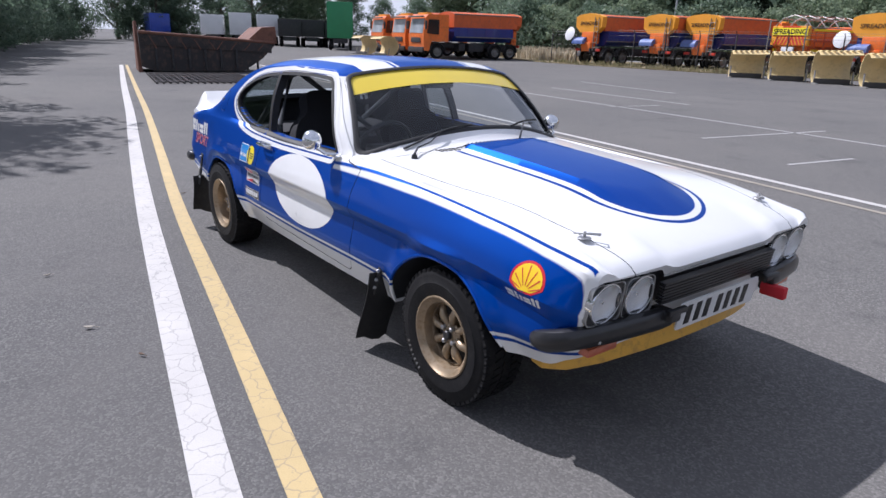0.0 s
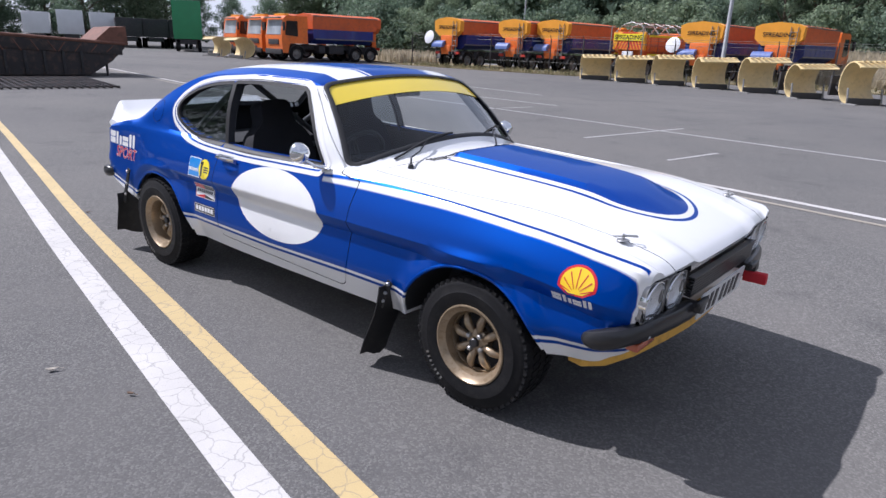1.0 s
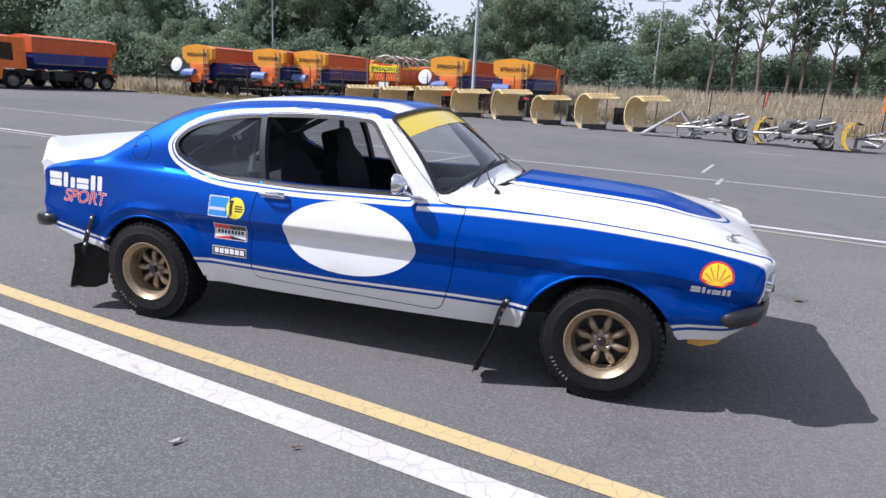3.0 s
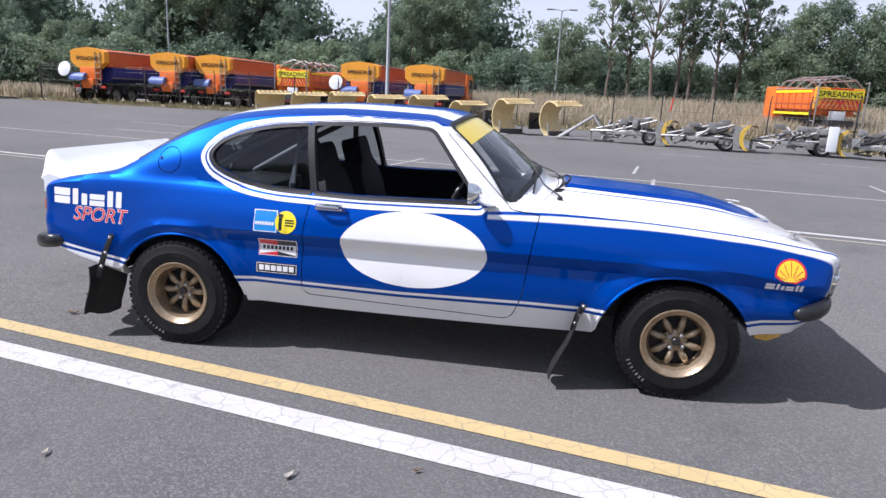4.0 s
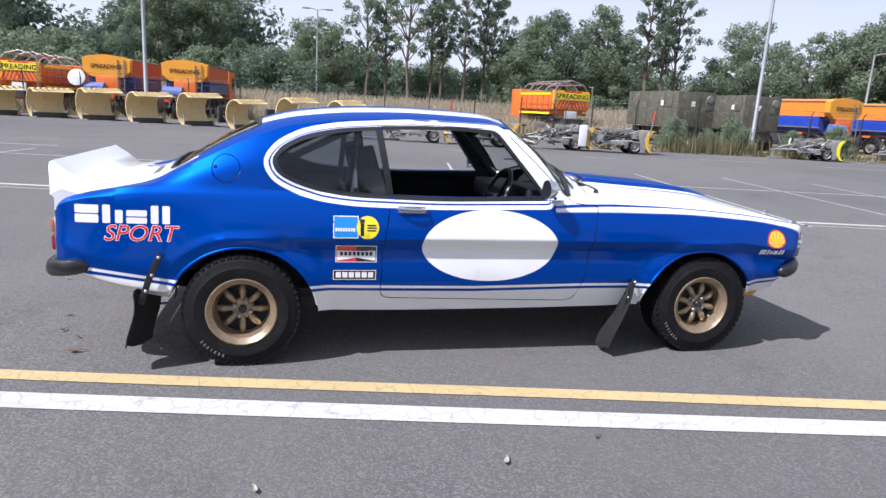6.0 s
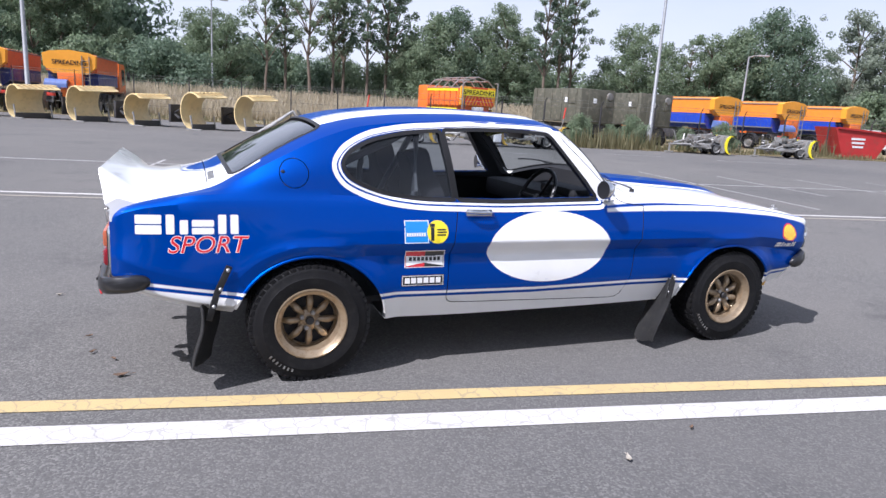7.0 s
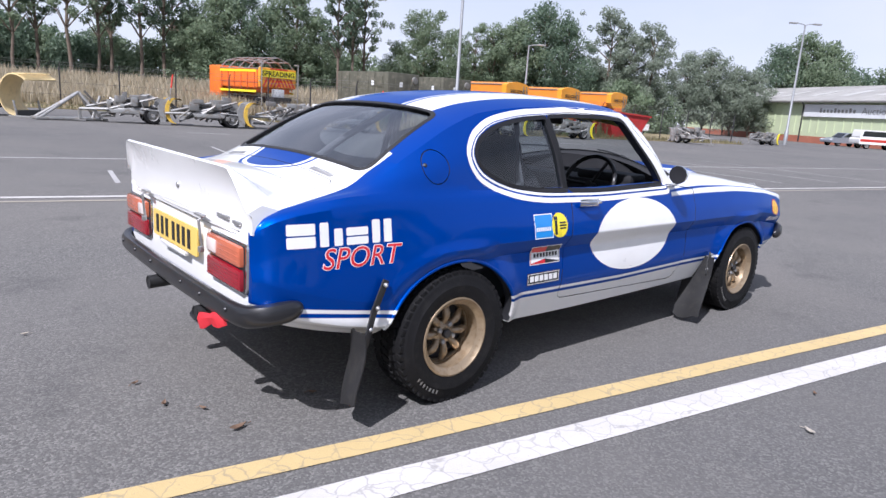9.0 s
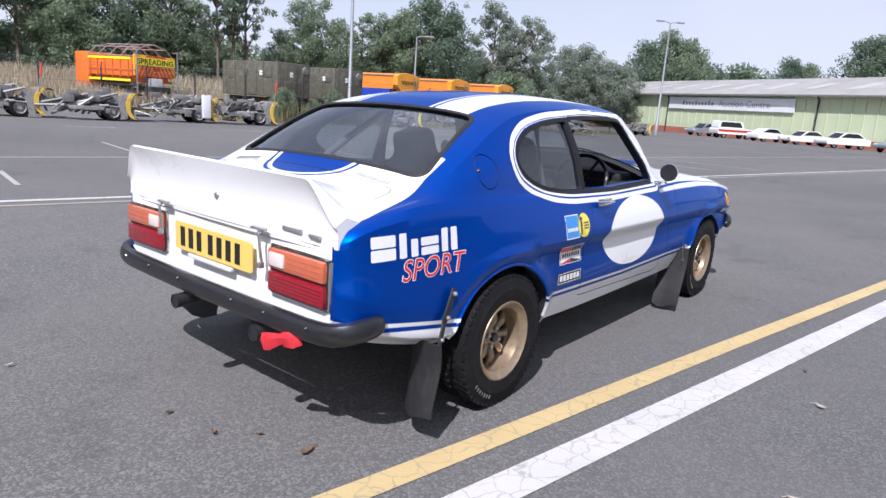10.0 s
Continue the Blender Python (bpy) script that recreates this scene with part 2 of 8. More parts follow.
def leafage(name, lo, hi):
    n = Nodes(name)
    isl = n.t.nodes.new("ShaderNodeNewGeometry").outputs["Random Per Island"]
    tone = n.noise(0.35, 3.0, 0.5, n.coords())
    c = n.mix(isl, lo, hi)
    c = n.mix(n.m("MULTIPLY", tone, 0.5), c, dim(lo, 0.8))
    n.set(Base_Color=c, Roughness=0.55, Specular_IOR_Level=0.35)
    tl = n.t.nodes.new("ShaderNodeBsdfTranslucent")
    n.put(tl.inputs["Color"], c)
    mx = n.t.nodes.new("ShaderNodeMixShader")
    mx.inputs[0].default_value = 0.52
    n.t.links.new(n.bsdf.outputs[0], mx.inputs[1])
    n.t.links.new(tl.outputs[0], mx.inputs[2])
    n.t.links.new(mx.outputs[0], n.out.inputs["Surface"])
    return n.mat


M = dict(
    # truck windscreens: pale grey base colour stands in for reflected sky
    sky_toned_glass=plain("sky_toned_glass", (0.36, 0.39, 0.42), 0.12, var=0.35, scale=1.2, bump=0.0),
    line_beige=road_paint("line_paint_beige", (0.342, 0.304, 0.246)),
    amber_orange=plain("amber_orange", (0.84, 0.26, 0.03), 0.45, var=0.14, scale=2.0, grain=40, bump=0.03, dirt=(0.65, 0.22, 0.05)),
    edge_amber=plain("edge_amber", (0.72, 0.46, 0.06), 0.5, var=0.2, scale=4.0, dirt=(0.35, 0.25, 0.10)),
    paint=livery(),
    asphalt=asphalt(),
    line_white=road_paint("line_paint_white", (0.558, 0.537, 0.51)),
    line_yellow=road_paint("line_paint_yellow", (0.558, 0.422, 0.202)),
    line_faint=road_paint("line_paint_faint", (0.414, 0.405, 0.396)),
    tyre=plain("tyre_rubber", (0.007, 0.007, 0.008), 0.7, var=0.3, grain=160, bump=0.3, dirt=(0.016, 0.0155, 0.015)),
    rubber=plain("black_rubber", (0.018, 0.018, 0.019), 0.55, var=0.3, grain=120, bump=0.15),
    seal=plain("window_rubber", (0.006, 0.006, 0.007), 0.6, var=0.3, grain=120, bump=0.1),
    flap=plain("mudflap_rubber", (0.015, 0.015, 0.016), 0.6, var=0.3, scale=9, bump=0.25, dirt=(0.026, 0.025, 0.023)),
    gold=plain("gold_alloy", (0.37, 0.285, 0.19), 0.38, 0.6, var=0.22, scale=18, dirt=(0.26, 0.18, 0.10)),
    steel=plain("dull_steel", (0.42, 0.42, 0.42), 0.4, 0.7, var=0.25, scale=14),
    chrome=plain("chrome", (0.78, 0.79, 0.80), 0.07, 1.0, var=0.05, bump=0.0),
    black=plain("satin_black", (0.016, 0.016, 0.018), 0.38, var=0.25, coat=0.2),
    bumper=plain("bumper_black", (0.015, 0.015, 0.017), 0.34, var=0.25, scale=10, coat=0.22),
    interior=plain("cabin_trim", (0.020, 0.021, 0.025), 0.7, var=0.3, grain=200, bump=0.2),
    cloth=plain("seat_cloth", (0.022, 0.022, 0.027), 0.9, var=0.3, grain=260, bump=0.35),
    cage=plain("cage_grey", (0.10, 0.105, 0.115), 0.45, var=0.1),
    glass=glass("car_glass", (0.80, 0.85, 0.87)),
    pale_glass=glass("rear_glass", (0.80, 0.85, 0.87), shine=0.17),
    dark_glass=glass("quarter_glass", (0.50, 0.55, 0.58)),
    lens=glass("lamp_glass", (0.95, 0.96, 0.97)),
    reflector=plain("reflector", (0.80, 0.81, 0.83), 0.38, 0.6, var=0.08, scale=30, bump=0.15),
    amber=plain("amber_lens", (0.50, 0.125, 0.06), 0.14, var=0.15, scale=30, bump=0.25, grain=240, coat=0.6),
    red=plain("red_lens", (0.26, 0.008, 0.018), 0.14, var=0.15, scale=30, bump=0.25, grain=240, coat=0.6),
    clear=plain("clear_lens", (0.72, 0.62, 0.58), 0.14, var=0.1, bump=0.2, grain=240, coat=0.6),
    strap=plain("red_webbing", (0.55, 0.02, 0.03), 0.7, var=0.15, grain=300, bump=0.3),
    sun_strip=plain("sun_strip_yellow", (0.80, 0.60, 0.05), 0.35, var=0.06, bump=0.0, coat=0.5),
    chin=plain("chin_yellow", (0.72, 0.40, 0.06), 0.42, var=0.15, bump=0.02, dirt=(0.45, 0.25, 0.06)),
    plate_y=plain("plate_yellow", (0.76, 0.53, 0.12), 0.35, var=0.08, bump=0.0, coat=0.3),
    plate_w=plain("plate_white", (0.72, 0.72, 0.71), 0.35, var=0.08, bump=0.0, coat=0.3),
    ink=plain("plate_ink", (0.012, 0.012, 0.012), 0.4, var=0.1, bump=0.0),
    s_white=plain("vinyl_white", (0.82, 0.82, 0.81), 0.30, var=0.05, bump=0.0, coat=0.7),
    s_blue=plain("vinyl_deep_blue", BLUE, 0.30, var=0.05, bump=0.0, coat=0.8),
    s_sky=plain("vinyl_sky_blue", (0.012, 0.23, 0.62), 0.30, var=0.05, bump=0.0, coat=0.6),
    s_yellow=plain("vinyl_yellow", (0.86, 0.70, 0.02), 0.30, var=0.05, bump=0.0, coat=0.6),
    s_gold=plain("vinyl_amber", (0.93, 0.62, 0.02), 0.30, var=0.05, bump=0.0, coat=0.6),
    s_red=plain("vinyl_red", (0.62, 0.018, 0.03), 0.30, var=0.05, bump=0.0, coat=0.6),
    s_black=plain("vinyl_black", (0.012, 0.012, 0.015), 0.30, var=0.05, bump=0.0, coat=0.6),
    orange=plain("truck_orange", (0.80, 0.17, 0.02), 0.45, var=0.14, scale=2.0, grain=40, bump=0.03, coat=0.3, dirt=(0.55, 0.13, 0.03)),
    hopper=plain("hopper_orange_red", (0.62, 0.12, 0.03), 0.5, var=0.2, scale=1.5, grain=40, bump=0.03, dirt=(0.40, 0.09, 0.04)),
    t_yellow=plain("truck_yellow", (0.80, 0.34, 0.03), 0.45, var=0.12, scale=2.0, grain=40, bump=0.03),
    t_blue=plain("truck_blue", (0.012, 0.030, 0.20), 0.45, var=0.25, scale=2.0, grain=40, bump=0.03, coat=0.3),
    t_blue2=plain("bright_truck_blue", (0.012, 0.055, 0.42), 0.45, var=0.2, scale=2.0, grain=40, bump=0.03, coat=0.3),
    pale_blue=plain("pale_blue_hood", (0.11, 0.17, 0.40), 0.5, var=0.2, scale=2.0),
    chassis=plain("chassis_dark", (0.030, 0.030, 0.034), 0.7, var=0.35, scale=3.0, dirt=(0.07, 0.06, 0.05)),
    plough=plain("plough_cream", (0.70, 0.55, 0.28), 0.5, var=0.14, scale=2.5, grain=50, bump=0.04, dirt=(0.52, 0.41, 0.22)),
    plough_edge=plain("plough_rubber_edge", (0.07, 0.068, 0.066), 0.8, var=0.3, scale=4.0),
    galv=plain("galvanised_steel", (0.36, 0.36, 0.35), 0.5, 0.5, var=0.25, scale=3.0, dirt=(0.22, 0.17, 0.12)),
    grey_metal=plain("grey_paint_metal", (0.20, 0.20, 0.19), 0.6, 0.2, var=0.3, scale=3.0, dirt=(0.16, 0.10, 0.06)),
    hi_yellow=plain("signal_yellow", (0.85, 0.72, 0.02), 0.45, var=0.1, scale=3.0),
    hi_red=plain("signal_red", (0.62, 0.05, 0.03), 0.5, var=0.15, scale=3.0),
    olive=plain("olive_green", (0.092, 0.090, 0.066), 0.7, var=0.2, scale=1.2, grain=30, dirt=(0.17, 0.155, 0.12)),
    skip_red=plain("skip_red", (0.42, 0.025, 0.025), 0.6, var=0.25, scale=1.5, dirt=(0.25, 0.04, 0.03)),
    curtain=plain("curtain_green", (0.03, 0.25, 0.10), 0.5, var=0.15, scale=1.0),
    box_white=plain("box_white", (0.70, 0.71, 0.72), 0.45, var=0.1, scale=1.0),
    rust=plain("rusty_steel", (0.19, 0.085, 0.058), 0.8, var=0.35, scale=2.0, dirt=(0.10, 0.05, 0.035)),
    dark_steel=plain("dark_steel", (0.034, 0.030, 0.031), 0.7, var=0.35, scale=2.0, dirt=(0.10, 0.06, 0.045)),
    cladding=plain("green_cladding", (0.50, 0.56, 0.36), 0.6, var=0.08, scale=0.3, grain=8, bump=0.05),
    brick_base=plain("red_brick_base", (0.36, 0.13, 0.08), 0.85, var=0.2, scale=1.0, grain=12),
    roof_grey=plain("fibre_cement_roof", (0.33, 0.32, 0.30), 0.85, var=0.22, scale=0.25, grain=5, dirt=(0.24, 0.235, 0.21)),
    roof_light=plain("roof_light", (0.42, 0.415, 0.39), 0.5, var=0.1, scale=0.5),
    tint=plain("dark_window", (0.015, 0.018, 0.022), 0.08, var=0.2, bump=0.0),
    car_white=plain("parked_white", (0.75, 0.75, 0.74), 0.3, var=0.05, bump=0.0, coat=0.6),
    car_silver=plain("parked_silver", (0.30, 0.33, 0.38), 0.3, 0.4, var=0.05, bump=0.0, coat=0.6),
    car_red=plain("parked_red", (0.48, 0.04, 0.03), 0.3, var=0.08, bump=0.0, coat=0.6),
    bark=plain("bark", (0.16, 0.125, 0.095), 0.9, var=0.35, scale=1.5, grain=14, bump=0.4),
    leaf_dark=leafage("leaves_dark", (0.1038, 0.1558, 0.1062), (0.2419, 0.321, 0.2183)),
    leaf_mid=leafage("leaves_mid", (0.151, 0.2077, 0.1298), (0.3304, 0.4012, 0.2537)),
    leaf_pale=leafage("leaves_pale", (0.1888, 0.2301, 0.1711), (0.3894, 0.4366, 0.3422)),
    grass_dry=leafage("dry_grass", (0.4012, 0.3481, 0.2478), (0.6844, 0.6018, 0.4484)),
    weeds=leafage("weeds", (0.1416, 0.1416, 0.0708), (0.354, 0.3068, 0.177)),
    verge=plain("verge_soil", (0.25, 0.20, 0.11), 0.95, var=0.3, scale=0.4, grain=6, bump=0.3, dirt=(0.12, 0.13, 0.05)),
    track=plain("concrete_track", (0.26, 0.255, 0.25), 0.9, var=0.15, scale=0.4, grain=10, bump=0.1),
    wire=plain("fence_wire", (0.18, 0.18, 0.17), 0.6, 0.5, var=0.2),
    post_steel=plain("lamp_post_steel", (0.34, 0.35, 0.36), 0.5, 0.5, var=0.15),
    brick_far=plain("far_brick", (0.42, 0.28, 0.20), 0.9, var=0.15, scale=0.5),
    leaf_litter=plain("fallen_leaf", (0.16, 0.10, 0.065), 0.8, var=0.3, scale=30),
    stick=plain("pale_stick", (0.40, 0.36, 0.30), 0.8, var=0.3, scale=30),
    white_grp=plain("white_gelcoat", (0.80, 0.80, 0.79), 0.28, var=0.04, scale=3, bump=0.02, coat=0.8),
)

M["tyre"].node_tree.nodes["Principled BSDF"].inputs["Specular IOR Level"].default_value = 0.25


# ---- building helpers ----
def mesh_of(bm, name, material, angle=35):
    me = bpy.data.meshes.new(name)
    bmesh.ops.recalc_face_normals(bm, faces=bm.faces)
    bm.to_mesh(me)
    bm.free()
    for mt in material if isinstance(material, (list, tuple)) else (material,):
        me.materials.append(mt)
    if angle:
        me.shade_smooth()
        me.set_sharp_from_angle(angle=radians(angle))
    return me


def part(name, bm, material, parent, label="", angle=35):
    ob = new(name, mesh_of(bm, name, material, angle))
    ob.parent = parent
    return tagged(ob, label)


def thing(name, label, category, m=None, group="", kind=""):
    ob = new(name)
    ob.empty_display_size = 0.1
    if m is not None:
        ob.matrix_world = m
    return tagged(ob, label, category, group, kind)


def solo(name, bm, material, label, category, m=None, group="", kind="", angle=35):
    ob = new(name, mesh_of(bm, name, material, angle))
    if m is not None:
        ob.matrix_world = m
    return tagged(ob, label, category, group, kind)


def box(bm, c, s, m=None, bevel=0.0, taper=None):
    """A box of centre c and size s; taper = (kx, ky) narrows its top."""
    b = bmesh.new()
    bmesh.ops.create_cube(b, size=1.0)
    for v in b.verts:
        k = taper if taper and v.co.z > 0 else (1, 1)
        v.co = Vector((v.co.x * s[0] * k[0], v.co.y * s[1] * k[1], v.co.z * s[2]))
    if bevel:
        bmesh.ops.bevel(b, geom=b.edges[:], offset=bevel, segments=2, profile=0.6, affect="EDGES")
    t = Matrix.Translation(c)
    join(bm, b, m @ t if m is not None else t)


def join(bm, b, m=None):
    if m is not None:
        b.transform(m)
    vs = [bm.verts.new(v.co) for v in b.verts]
    b.verts.index_update()
    for f in b.faces:
        try:
            g = bm.faces.new([vs[v.index] for v in f.verts])
            g.material_index = f.material_index
        except ValueError:
            pass
    b.free()


def axis_frame(p0, p1):
    d = Vector(p1) - Vector(p0)
    return Matrix.Translation(p0) @ d.to_track_quat("Z", "Y").to_matrix().to_4x4(), d.length


def lathe(bm, prof, m=None, seg=32, closed=False):
    """Turn a profile of (radius, height) about z."""
    rings = []
    for r, h in prof:
        if r < 1e-6:
            rings.append([bm.verts.new(m @ Vector((0, 0, h)) if m is not None else (0, 0, h))])
        else:
            ring = []
            for i in range(seg):
                p = Vector((r * math.cos(2 * math.pi * i / seg), r * math.sin(2 * math.pi * i / seg), h))
                ring.append(bm.verts.new(m @ p if m is not None else p))
            rings.append(ring)
    pairs = list(zip(rings, rings[1:])) + ([(rings[-1], rings[0])] if closed else [])
    for a, b in pairs:
        for i in range(seg):
            j = (i + 1) % seg
            if len(a) == 1 and len(b) == 1:
                continue
            if len(a) == 1:
                bm.faces.new((a[0], b[i], b[j]))
            elif len(b) == 1:
                bm.faces.new((a[i], b[0], a[j]))
            else:
                bm.faces.new((a[i], b[i], b[j], a[j]))


def rod(bm, p0, p1, r0, r1=None, seg=10):
    m, length = axis_frame(p0, p1)
    lathe(bm, [(0, 0), (r0, 0), (r0 if r1 is None else r1, length), (0, length)], m, seg)


def tube(bm, pts, r, seg=8, cyclic=False):
    """A round tube along points."""
    pts = [Vector(p) for p in pts]
    rings, up = [], Vector((0.13, 0.21, 0.97))
    for i, p in enumerate(pts):
        a = pts[i - 1] if i or cyclic else p
        b = pts[(i + 1) % len(pts)] if i + 1 < len(pts) or cyclic else p
        d = (b - a).normalized()
        u = d.cross(up)
        if u.length < 0.05:
            u = d.cross(Vector((1, 0, 0)))
        u.normalize()
        w = d.cross(u).normalized()
        rr = r[i] if isinstance(r, (list, tuple)) else r
        rings.append([bm.verts.new(p + (u * math.cos(2 * math.pi * k / seg) + w * math.sin(2 * math.pi * k / seg)) * rr) for k in range(seg)])
    n = len(rings)
    for i in range(n if cyclic else n - 1):
        a, b = rings[i], rings[(i + 1) % n]
        for k in range(seg):
            bm.faces.new((a[k], b[k], b[(k + 1) % seg], a[(k + 1) % seg]))
    if not cyclic:
        bm.faces.new(rings[0]), bm.faces.new(rings[-1][::-1])


def prism(bm, poly, d0, d1, m=None):
    """Extrude a polygon of (x, z) along y from d0 to d1."""
    a = [Vector((p[0], d0, p[1])) for p in poly]
    b = [Vector((p[0], d1, p[1])) for p in poly]
    if m is not None:
        a, b = [m @ p for p in a], [m @ p for p in b]
    a, b = [bm.verts.new(p) for p in a], [bm.verts.new(p) for p in b]
    bm.faces.new(a[::-1]), bm.faces.new(b)
    for i in range(len(a)):
        j = (i + 1) % len(a)
        bm.faces.new((a[i], a[j], b[j], b[i]))


def rounded(poly, r, n=5):
    """Round the corners of a polygon."""
    out, k = [], len(poly)
    rs = r if isinstance(r, (list, tuple)) else [r] * k
    for i in range(k):
        p, a, b = Vector(poly[i]), Vector(poly[i - 1]), Vector(poly[(i + 1) % k])
        da, db = a - p, b - p
        q = min(rs[i], da.length * 0.49, db.length * 0.49)
        if q < 1e-4:
            out.append(tuple(p))
            continue
        s, e = p + da.normalized() * q, p + db.normalized() * q
        for j in range(n + 1):
            t = j / n
            out.append(tuple(s * (1 - t) ** 2 + p * 2 * t * (1 - t) + e * t * t))
    return out


def grown(poly, d):
    """A closed loop moved outward by d (a number, or a function of the outward direction)."""
    k, out = len(poly), []
    area = sum(poly[i - 1][0] * poly[i][1] - poly[i][0] * poly[i - 1][1] for i in range(k))
    s = 1 if area > 0 else -1
    for i in range(k):
        t = (Vector(poly[(i + 1) % k]) - Vector(poly[i - 1])).normalized()
        nrm = Vector((t.y, -t.x)) * s
        out.append(tuple(Vector(poly[i]) + nrm * (d(nrm) if callable(d) else d)))
    return out


def table(xs, ys):
    """A smooth function through the given corners (monotone between them)."""
    xs, ys = np.array(xs, float), np.array(ys, float)
    h, dl = np.diff(xs), np.diff(ys) / np.diff(xs)
    m = np.zeros(len(xs))
    m[0], m[-1] = dl[0], dl[-1]
    for i in range(1, len(xs) - 1):
        if dl[i - 1] * dl[i] > 0:
            w1, w2 = 2 * h[i] + h[i - 1], h[i] + 2 * h[i - 1]
            m[i] = (w1 + w2) / (w1 / dl[i - 1] + w2 / dl[i])

    def f(x):
        x = min(max(x, xs[0]), xs[-1])
        i = min(int(np.searchsorted(xs, x, "right")) - 1, len(h) - 1)
        t = (x - xs[i]) / h[i]
        return float((1 + 2 * t) * (1 - t) ** 2 * ys[i] + t * (1 - t) ** 2 * h[i] * m[i] + t * t * (3 - 2 * t) * ys[i + 1] + t * t * (t - 1) * h[i] * m[i + 1])
    return f


def sstep(a, b, x):
    t = min(max((x - a) / (b - a), 0), 1)
    return t * t * (3 - 2 * t)


def boolean(a, b, op):
    """The mesh of a combined with b, both given as meshes; they are left as they are."""
    oa, ob = new("tmp_a", a), new("tmp_b", b)
    md = oa.modifiers.new("cut", "BOOLEAN")
    md.operation, md.object, md.solver = op, ob, "MANIFOLD"
    me = bpy.data.meshes.new_from_object(oa.evaluated_get(bpy.context.evaluated_depsgraph_get()))
    bpy.data.objects.remove(oa), bpy.data.objects.remove(ob)
    return me


def cutter(fill):
    bm = bmesh.new()
    fill(bm)
    bmesh.ops.recalc_face_normals(bm, faces=bm.faces)
    me = bpy.data.meshes.new("cutter")
    bm.to_mesh(me)
    bm.free()
    return me


def finish(me, material, angle=28):
    me.materials.clear()
    me.materials.append(material)
    me.shade_smooth()
    me.set_sharp_from_angle(angle=radians(angle))
    return me


# ---- the car's form: half-sections along x ----
f_belt_y = table([-2.19, -2.12, -2.0, -1.7, -1.3, 0.5, 1.0, 1.5, 1.8, 1.95, 2.03], [0.702, 0.724, 0.737, 0.745, 0.750, 0.752, 0.752, 0.744, 0.732, 0.720, 0.712])
f_belt_z = table([-2.19, -2.12, -2.0, -1.75, -1.3, -0.6, 0.0, 0.5, 1.0, 1.5, 1.85, 2.03], [0.780, 0.812, 0.838, 0.858, 0.868, 0.868, 0.868, 0.862, 0.845, 0.812, 0.772, 0.748])
f_side_y = table([-2.19, -2.12, -2.0, -1.6, -1.2, -0.6, 0.8, 1.3, 1.65, 1.85, 1.97, 2.03], [0.722, 0.752, 0.774, 0.795, 0.808, 0.815, 0.815, 0.812, 0.800, 0.784, 0.760, 0.738])
f_cut = table([-2.19, -1.7, -1.45, -1.0, 1.6, 1.85, 2.03], [0.006, 0.010, 0.026, 0.042, 0.042, 0.030, 0.012])
f_bot = table([-2.19, -2.0, -1.8, -1.6, -0.95, -0.4, 0.75, 1.0, 1.58, 1.84, 2.03], [0.475, 0.415, 0.368, 0.335, 0.274, 0.266, 0.278, 0.30, 0.345, 0.365, 0.42])
f_rail = table([-2.19, -2.0, -1.7, -1.45, -1.2, -1.0, -0.4, 0.10, 0.30, 0.46, 0.6, 0.9, 1.5, 2.03], [0.615, 0.660, 0.665, 0.650, 0.612, 0.585, 0.578, 0.568, 0.635, 0.695, 0.700, 0.690, 0.665, 0.62])
f_top = table([-2.19, -2.15, -2.0, -1.85, -1.72, -1.60, -1.49, -1.36, -1.2, -1.02, -0.71, -0.4, 0.0, 0.15, 0.25], [0.800, 0.845, 0.905, 0.932, 0.962, 1.026, 1.096, 1.170, 1.240, 1.286, 1.322, 1.334, 1.326, 1.306, 1.29])
f_bon = table([0.4, 0.7, 1.04, 1.42, 1.75, 1.95, 2.03], [0.955, 0.938, 0.920, 0.893, 0.836, 0.785, 0.752])


def top_z(x, y):
    """Height of the upper skin: deck, rear glass, roof, windscreen, bonnet."""
    a = abs(y)
    k = a / 0.57
    roof = f_top(x) - 0.034 * k * k - 0.026 * k ** 6 * sstep(-1.9, -1.1, x)
    if x < 0.0:
        return roof
    bul = 0.030 * (1 - sstep(0.225, 0.262, a)) * sstep(0.70, 0.76, x) * (1 - sstep(1.62, 1.86, x + max(0, a - 0.08) * 0.8))
    bon = f_bon(x) - (0.050 - 0.038 * sstep(0.9, 2.0, x)) * (a / 0.62) ** 2 + bul
    bon -= 0.022 * sstep(1.72, 2.03, x) * (1 - sstep(0.325, 0.385, a))
    xb, zb = 0.665 - 0.215 * (a / 0.69) ** 2, 0.938 - 0.052 * (a / 0.69) ** 2
    xt, zt = 0.170 - 0.060 * (a / 0.57) ** 2, 1.297 - 0.045 * k * k
    t = (xb - x) / (xb - xt)
    if t >= 1:
        return min(roof, zt + (xt - x) * 0.25)
    glass_z = zb + (zt - zb) * t + 0.028 * math.sin(math.pi * max(t, -0.3))
    h = max(0.024 - abs(bon - glass_z), 0.0) / 0.024
    return max(bon, glass_z) + h * h * 0.006


def curve_pts(ps, n):
    """A smooth open curve through points."""
    ps = [Vector(p) for p in ps]
    ext = [2 * ps[0] - ps[1]] + ps + [2 * ps[-1] - ps[-2]]
    out = []
    per = n / (len(ps) - 1)
    for i in range(n + 1):
        j = min(int(i / per), len(ps) - 2)
        t = i / per - j
        a, b, c, d = ext[j:j + 4]
        out.append(0.5 * (2 * b + (c - a) * t + (2 * a - 5 * b + 4 * c - d) * t * t + (3 * b - a - 3 * c + d) * t ** 3))
    return out


